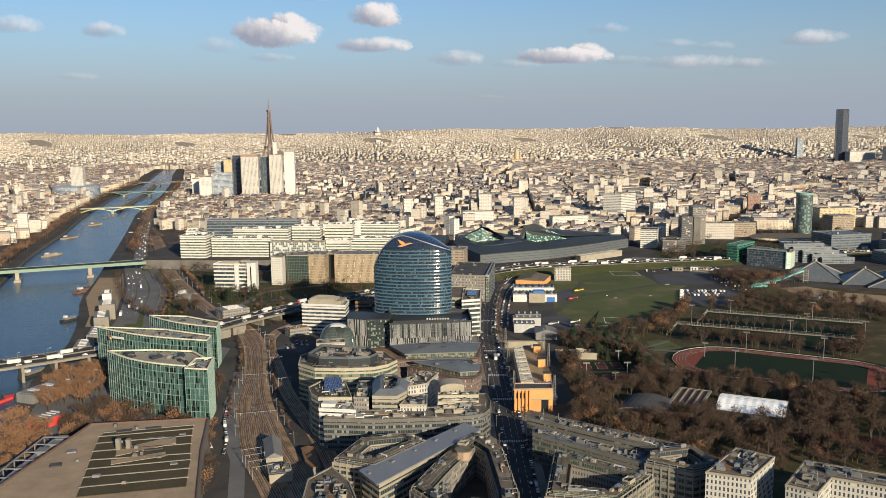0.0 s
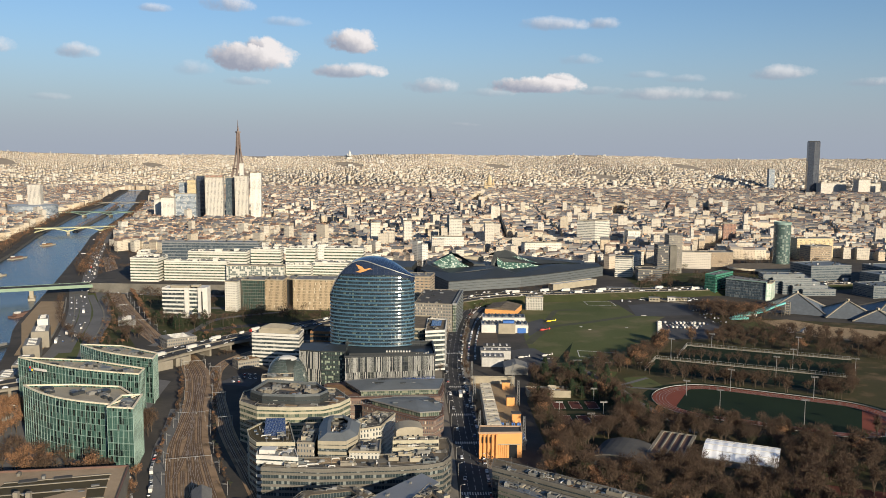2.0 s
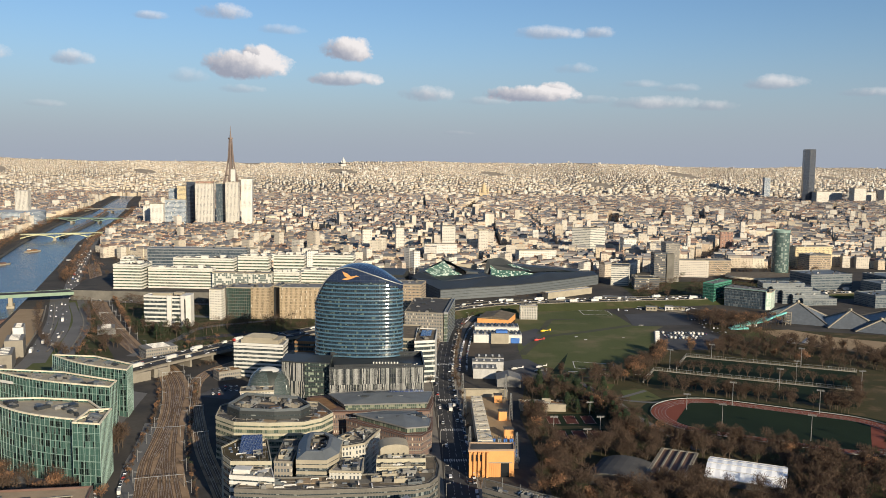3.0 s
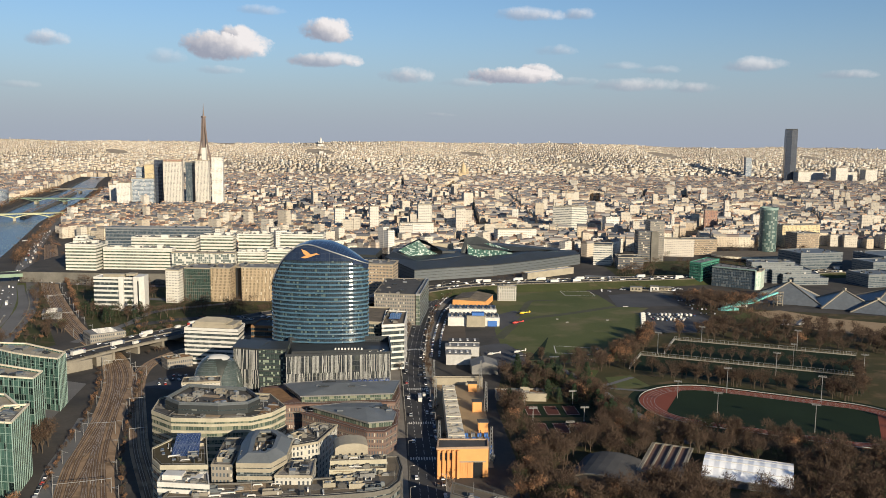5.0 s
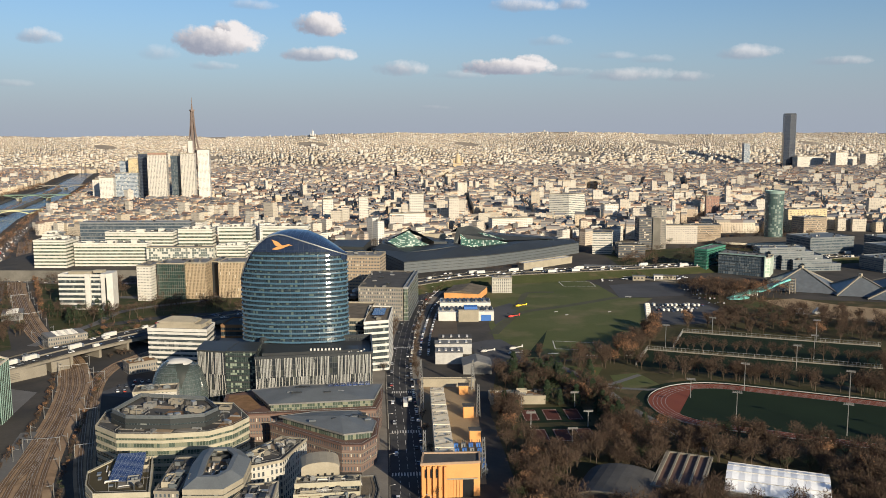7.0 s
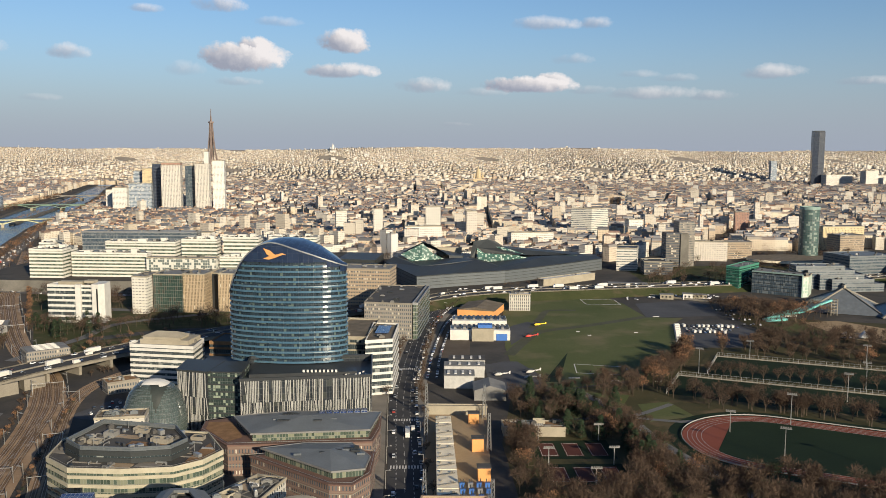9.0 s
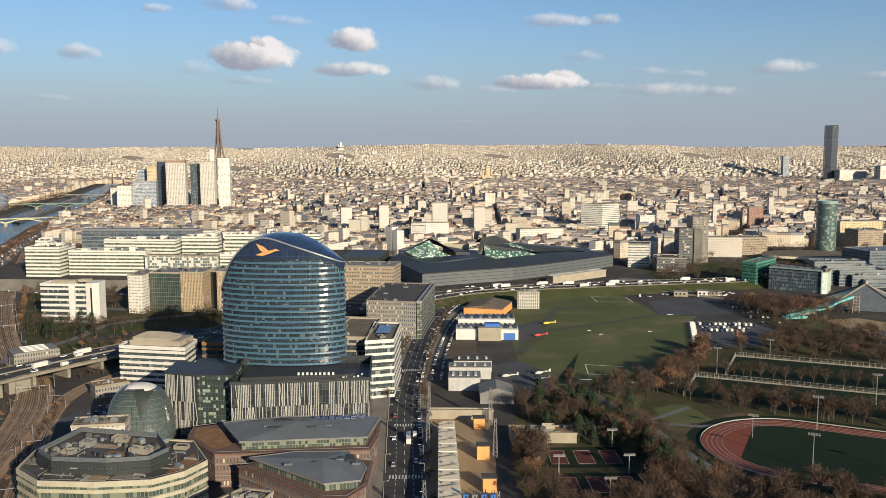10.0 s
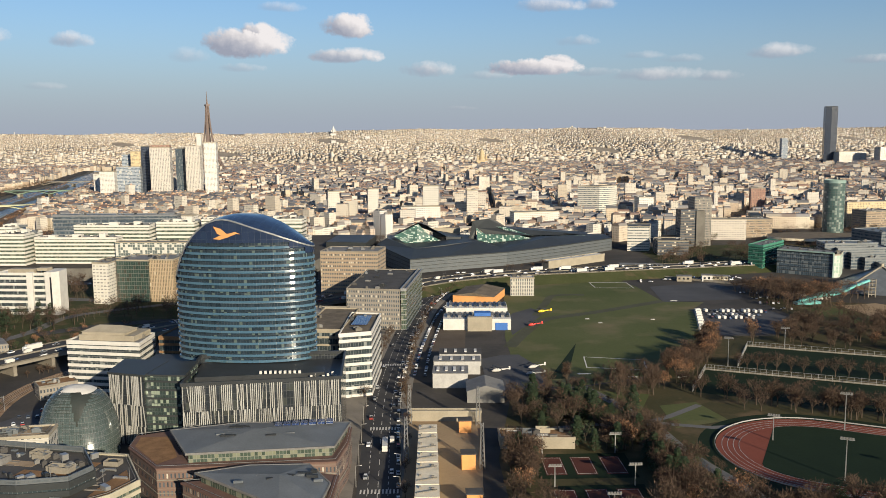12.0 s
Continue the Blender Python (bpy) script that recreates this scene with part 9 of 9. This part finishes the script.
def van(x, y, z, rot, group="vans"):
    t = thing("van", x, y, z, rot, "white delivery van with a box body", "van", group)
    part("box", van_b, None, t), part("cab", van_c, None, t), part("windscreen", van_g, None, t)
    for i, j in ((1.7, 0.9), (1.7, -0.9), (-1.7, 0.9), (-1.7, -0.9)) if y < 780 else ():
        part("wheel", car_w, None, t).matrix_local = pose(i, j, 0.34, 90, 0, 0)


def lorry(x, y, z, rot):
    t = thing("lorry", x, y, z, rot, "box lorry with a pale body", "lorry", "road traffic")
    part("box", lor_b, None, t), part("cab", lor_c, None, t)
    for i, j in ((5.0, 1.05), (5.0, -1.05), (-4.2, 1.05), (-4.2, -1.05)) if y < 900 else ():
        w = part("wheel", car_w, None, t)
        w.matrix_local = pose(i, j, 0.45, 90, 0, 0) @ Matrix.Scale(1.4, 4)


rng = random.Random(77)
far_cars = []


def along(line, offs, gap, z_default, flip=False, lorries=0.1, ymax=9999, vans=0.10):
    d_all = 0.0
    for o in offs:
        q = shift(line, o)
        nxt = rng.uniform(0, gap)
        d_all = 0.0
        for i in range(len(q) - 1):
            a, b = Vector(q[i]), Vector(q[i + 1])
            L_ = (b - a).length
            while nxt < d_all + L_:
                p = a.lerp(b, (nxt - d_all) / L_)
                if p.y < ymax:
                    ang = math.degrees(math.atan2(b.y - a.y, b.x - a.x)) + (180 if o > 0 else 0)
                    zz = p.z + 0.01 if len(q[i]) > 2 else z_default
                    r = rng.random()
                    if r < lorries:
                        lorry(p.x, p.y, zz, ang)
                    elif r < lorries + vans:
                        van(p.x, p.y, zz, ang, "road traffic")
                    else:
                        car(p.x, p.y, zz, ang)
                nxt += rng.uniform(0.6, 1.7) * gap
            d_all += L_


along([p for p in HW if p[0] > -420], (-11.5, -7.8, -4, 4, 7.8, 11.5), 26, 9, lorries=0.08)
along(smooth_line(BOULEVARD), (-5.5, 5.5), 34, 0.08, lorries=0.0, vans=0.02)
along(smooth_line(shift(BOULEVARD, -8.4)), (0,), 8.5, 0.08, lorries=0.0, vans=0.03)
along(smooth_line([(-343, 871), (-369, 961), (-402, 1063), (-444, 1170)]), (-3, 3), 38, 0.1, lorries=0.05)
along(smooth_line([(-347, 922), (-363, 988), (-394, 1079), (-441, 1190)]), (-2, 2), 45, 0.1)
along(smooth_line([(-450, 1222), (-330, 1190), (-200, 1180), (0, 1170)]), (-4, 4), 24, 0.1, lorries=0.0)
along(smooth_line([(-445, 1215), (-540, 1490), (-640, 1800)]), (-6, -2, 2, 6), 44, 0.1)
along(smooth_line([(-141, 498), (-146, 528), (-156, 560), (-163, 600)]), (-2,), 5.5, 0.1, lorries=0.0)
along(smooth_line([(57, 830), (62, 900), (74, 1000), (88, 1062)]), (-3.2, 3.2), 5.6, 0.1, lorries=0.0, vans=0.05)
for k in range(60):
    car(96 + rng.uniform(0, 210), 1192 + rng.uniform(-3, 4) + 24 * math.sin((k % 20) / 20 * 2), 0.1, rng.uniform(0, 30), "parked cars")
# lot of white vans
for i in range(9):
    van(262 + i * 2.5, 935 + i * 9, 0.15, 15, "parked white vans")
for r_, y0 in ((0, 1006), (1, 992), (2, 980)):
    for k in range(12 - r_ * 2):
        (van if rng.random() < 0.45 else car)(288 + k * 4.2 - r_ * 1.5, y0 + rng.uniform(-1.5, 1.5) - k * 0.5, 0.15, 92 + rng.uniform(-4, 4), "parked white vans")
for k in range(16):
    car(345 + (k % 4) * 5, 1010 + (k // 4) * 24 + rng.uniform(-4, 4), 0.1, 70, "parked cars")
for k in range(26):
    car(300 + rng.uniform(-30, 80), 1155 + rng.uniform(-8, 18), 0.12, rng.uniform(0, 180), "parked cars")
for k in range(14):
    car(-150 - k * 1.2 + rng.uniform(-0.5, 0.5), 510 + k * 3.2, 0.1, 15, "parked cars")
fc = MB()
for x, y, z, r in far_cars:
    fc.box(x, y, z + 0.3, 4.2, 1.75, 0.65, r).box(x, y, z + 0.95, 2.2, 1.5, 0.5, r)
solo("far_cars", fc, M["farcar"], "small far cars in white, grey and black", "cars", "stuff")
# bus on the boulevard
bus = thing("city_bus", 41, 716, 0.07, 91, "white city bus on the boulevard", "bus")
part("body", MB().box(0, 0, 0.4, 12, 2.5, 2.7), M["white"], bus)
part("window_band", MB().box(0, 0, 1.5, 11.6, 2.56, 0.9), M["carglass"], bus)
for i in (-3.5, 3.8):
    for j in (-1.1, 1.1):
        part("wheel", car_w, None, bus).matrix_local = pose(i, j, 0.45, 90, 0, 0) @ Matrix.Scale(1.4, 4)


# ---------------- helicopters ----------------
def helicopter(x, y, z, rot, m, label):
    t = thing("helicopter", x, y, z, rot, label, "helicopter", "parked helicopters")
    fz = MB()
    prof = [(-2.4, 0.5, 1.7), (-1.2, 1.0, 1.6), (0.8, 1.1, 1.55), (2.2, 0.8, 1.3), (3.2, 0.15, 1.05)]
    for (x0, r0, z0), (x1, r1, z1) in zip(prof, prof[1:]):
        for i in range(10):
            a0, a1 = 2 * math.pi * i / 10, 2 * math.pi * (i + 1) / 10
            fz.face([(x0, r0 * math.cos(a0), z0 + r0 * math.sin(a0)), (x1, r1 * math.cos(a0), z1 + r1 * math.sin(a0)), (x1, r1 * math.cos(a1), z1 + r1 * math.sin(a1)), (x0, r0 * math.cos(a1), z0 + r0 * math.sin(a1))])
    part("fuselage", fz, M[m], t)
    part("tail_boom", MB().beam((-2.2, 0, 1.9), (-7.6, 0, 2.3), 0.9, 0, 0.35), M[m], t)
    part("tail_fin", MB().prism([(-8.2, -0.1), (-7.2, -0.1), (-7.2, 0.1), (-8.2, 0.1)], 1.6, 3.6), M[m], t)
    hub = part("mast", MB().beam((0, 0, 2.4), (0, 0, 3.4), 0.35), M["dark"], t)
    for k in range(4):
        a = k * math.pi / 2 + 0.4
        part("rotor_blade", MB().beam((0, 0, 3.4), (5.4 * math.cos(a), 5.4 * math.sin(a), 3.2), 0.3), M["dark"], hub)
    for s in (-1, 1):
        part("skid", MB().beam((-1.8, s * 1.1, 0.1), (2.2, s * 1.1, 0.1), 0.16).beam((-0.9, s * 0.8, 0.7), (-0.9, s * 1.1, 0.1), 0.12).beam((1.1, s * 0.8, 0.7), (1.1, s * 1.1, 0.1), 0.12), M["dark"], t)


helicopter(156, 1010, 0.2, 185, "yellow", "yellow helicopter parked on the grass edge")
helicopter(142, 962, 0.2, 190, "red", "red helicopter parked on tarmac")
helicopter(127, 845, 0.2, 195, "white", "white helicopter parked on the apron")
helicopter(124, 830, 0.2, 175, "steel", "grey and white helicopter parked on the apron")
helicopter(104, 838, 0.2, 185, "white", "white helicopter on the apron beside sheds")

# ---------------- pitch furniture, lamps, gantries ----------------
def line_frame(poly, z, w, label):
    mb = MB().ring(ccw(poly), inset(ccw(poly), w), z, z + 0.03)
    solo("pitch_marking", mb, M["white"], label, "marking", "structure")


line_frame([(160, 846), (196, 838), (200, 862), (163, 872)], 0.14, 0.7, "white painted box on the airfield grass")
line_frame([(222, 1120), (258, 1116), (258, 1146), (222, 1150)], 0.14, 0.8, "white painted box on the airfield grass")
for x, y, rot, l in ((156, 832, 0, 8), (182, 824, -4, 8), (212, 822, 10, 5), (188, 985, 0, 3), (195, 970, 0, 3), (238, 980, 0, 3), (276, 1052, 0, 6)):
    solo("ground_marker", MB().box(x, y, 0.11, l, 0.9, 0.35, rot), M["white"], "white marker board lying on the grass", "marker")


def fence(line, h, m, label, step=3.0):
    t = thing("pitch_fence", line[0][0], line[0][1], 0, 0, label, "fence")
    q = [(p[0] - line[0][0], p[1] - line[0][1]) for p in smooth_line(line, step)]
    for x, y in q:
        part("post", MB().box(x, y, 0, 0.16, 0.16, h, bottom=False), M[m], t)
    for z in (0.6, h * 0.5, h):
        mb = MB()
        for a, b in zip(q, q[1:]):
            mb.beam((*a, z), (*b, z), 0.14)
        part("rail", mb, M[m], t)
    mb = MB()
    for a, b in zip(q, q[1:]):
        mb.face([(*a, 0.05), (*b, 0.05), (*b, 1.1), (*a, 1.1)])
        mb.face([(a[0], a[1] + 0.05, 1.1), (b[0], b[1] + 0.05, 1.1), (b[0], b[1] + 0.05, 0.05), (a[0], a[1] + 0.05, 0.05)])
    part("board", mb, M["concrete"], t)


for ln in ([(209, 793), (231, 837)], [(231, 837), (380, 770)], [(252, 840), (278, 892)], [(278, 892), (415, 832)]):
    fence(ln, 3.5, "steel", "grey steel fence with pale kick boards round a pitch")


def floodlight(x, y, h, rot=0):
    t = thing("floodlight_mast", x, y, 0, rot, "tall grey floodlight mast beside a pitch", "floodlight", "floodlights")
    part("pole", MB().beam((0, 0, 0), (0, 0, h), 0.55, 0, 0.3), M["steel"], t)
    arm = part("crossarm", MB().box(0, 0, h - 0.3, 5.5, 0.4, 0.4), M["steel"], t)
    for k in range(5):
        part("lamp_head", MB().box(-2.2 + k * 1.1, -0.4, h + 0.1, 0.8, 0.5, 0.9), M["lightgrey"], arm)


for x, y, h in ((232, 668, 18), (284, 642, 18), (330, 618, 17), (222, 716, 12), (262, 728, 18), (318, 772, 18), (320, 705, 18), (247, 843, 18), (345, 800, 18), (372, 850, 18), (384, 765, 18), (300, 884, 14)):
    floodlight(x, y, h, -25)


def street_lamp(x, y, rot, h=9.0):
    t = thing("street_lamp", x, y, 0, rot, "pale curved street lamp beside the road", "street lamp", "street lamps")
    part("pole", MB().beam((0, 0, 0), (0, 0, h), 0.28, 0, 0.18), M["lightgrey"], t)
    arm = part("arm", MB().beam((0, 0, h), (1.8, 0, h + 0.3), 0.18), M["lightgrey"], t)
    part("lamp_head", MB().box(2.1, 0, h + 0.2, 0.9, 0.35, 0.2), M["white"], arm)


for i, (x, y, *_) in enumerate(smooth_line(BOULEVARD, 26)):
    street_lamp(x + 9.2, y, 180), street_lamp(x - 9.2, y + 12, 0)
for x, y, *_ in shift(smooth_line([p[:2] for p in HW[8:26]], 34), 17)[::2]:
    street_lamp(x, y, 20, 14)


def gantry(x, y, w, rot):
    t = thing("catenary_gantry", x, y, 0, rot, "steel catenary gantry across the tracks", "gantry", "catenary gantries")
    for s in (-w / 2, w / 2):
        part("post", MB().beam((s, 0, 0), (s, 0, 8.2), 0.24), M["steel"], t)
    top = part("beam", MB().box(0, 0, 7.4, w, 0.16, 0.22), M["steel"], t)
    for k in range(int(w / 5)):
        part("dropper", MB().beam((-w / 2 + 2.5 + k * 5, 0, 7.2), (-w / 2 + 2.5 + k * 5, 0, 5.8), 0.2), M["steel"], top)


def across(la, lb, y, pad=2.5):
    xa, xb = at(la, y) - pad, at(lb, y) + pad
    ya = (at(la, y + 6) - at(la, y - 6)) / 12
    gantry((xa + xb) / 2, y, (xb - xa) * 0.96, math.degrees(math.atan(-ya)))


for y in (560, 650, 800, 985, 1080):
    across(RAIL_W, RAIL_E, y, 4)
for y in (640, 700, 780):
    across(RAIL_B, RAIL_B, y, 5)
for y in (466, 475, 484, 493):
    across(shift(RAIL_W, 0), RAIL_W, y, 6)


def single_mast(x, y, rot):
    t = thing("catenary_mast", x, y, 0, rot, "thin steel catenary mast with a bracket arm", "mast", "catenary masts")
    part("post", MB().beam((0, 0, 0), (0, 0, 8), 0.28), M["steel"], t)
    part("arm", MB().beam((0, 0, 7.2), (3.2, 0, 6.6), 0.14).beam((0, 0, 6.2), (3.2, 0, 6.6), 0.12), M["steel"], t)


for y in range(520, 1200, 34):
    single_mast(at(RAIL_E, y) + 7.5, y, 180), single_mast(at(RAIL_W, y + 15) - 5.5, y + 15, 0)
# trackside houses and wagons
shed("trackside_house", -108, 499, 10, 32, 5.5, 3.0, 14, "cream", "lightgrey", "cream trackside house with a grey gabled roof")
shed("platform_shed", -83, 487, 7, 34, 4, 0.8, 16, "lightgrey", "rust", "pale low platform building beside the tracks")
block("trackside_store", rect(-98, 468, 13, 17, 16), 4.5, "cream", "lightgrey", units=5, label="pale flat-roofed store between the tracks", seed=82)
block("rail_office", rect(-147, 808, 20, 13, 35), 7.5, "greywin", "rust", units=4, label="low grey railway office with a brown roof", seed=83)
patch("parking_lot", [(-160, 752), (-143, 790), (-126, 776), (-131, 742)], 0.10, M["tarmac"], "grey yard with parked cars beside the railway", "parking lot")
for k in range(14):
    car(-152 + (k % 5) * 4.6 + (k // 5) * 2.5, 757 + (k // 5) * 11, 0.12, 115 + rng.uniform(-5, 5), "parked cars")
# red and green ball courts
patch("ball_court", [(231, 539), (284, 518), (268, 489), (218, 508)], 0.12, M["turf"], "dark green hard ball court", "ball court")
patch("ball_court", [(231, 538), (284, 517), (277, 505), (224.5, 524)], 0.17, M["courtred"], "rust-red hard ball court", "ball court")
patch("ball_court", [(259, 510), (280, 502), (268, 490), (252, 497)], 0.17, M["courtred"], "rust-red hard ball court", "ball court")
patch("ball_court", [(250, 570), (263, 557), (254, 539), (238, 547)], 0.12, M["courtred"], "rust-red worn ball court among trees", "ball court")
# tennis courts in the park
for k, (x, y) in enumerate(((128, 655), (128, 690))):
    patch("tennis_court", rect(x, y, 42, 28, 0), 0.12, M["turf"], "dark green hard tennis courts", "tennis court")
    for j in range(3):
        patch("tennis_court", rect(x - 13 + j * 13, y, 9, 20, 0), 0.16, M["courtred"], "rust-red tennis court surface", "tennis court")
        line_frame(rect(x - 13 + j * 13, y, 8.2, 18, 0), 0.2, 0.12, "white tennis court lines")
block("park_pavilion", [(94, 712), (128, 710), (128, 722), (94, 724)], 5, "cream", "rust", units=2, label="long low cream pavilion with a brown roof", seed=81)
for x, y in ((112, 668), (145, 668), (112, 704), (145, 704), (130, 640)):
    floodlight(x, y, 9, 0)
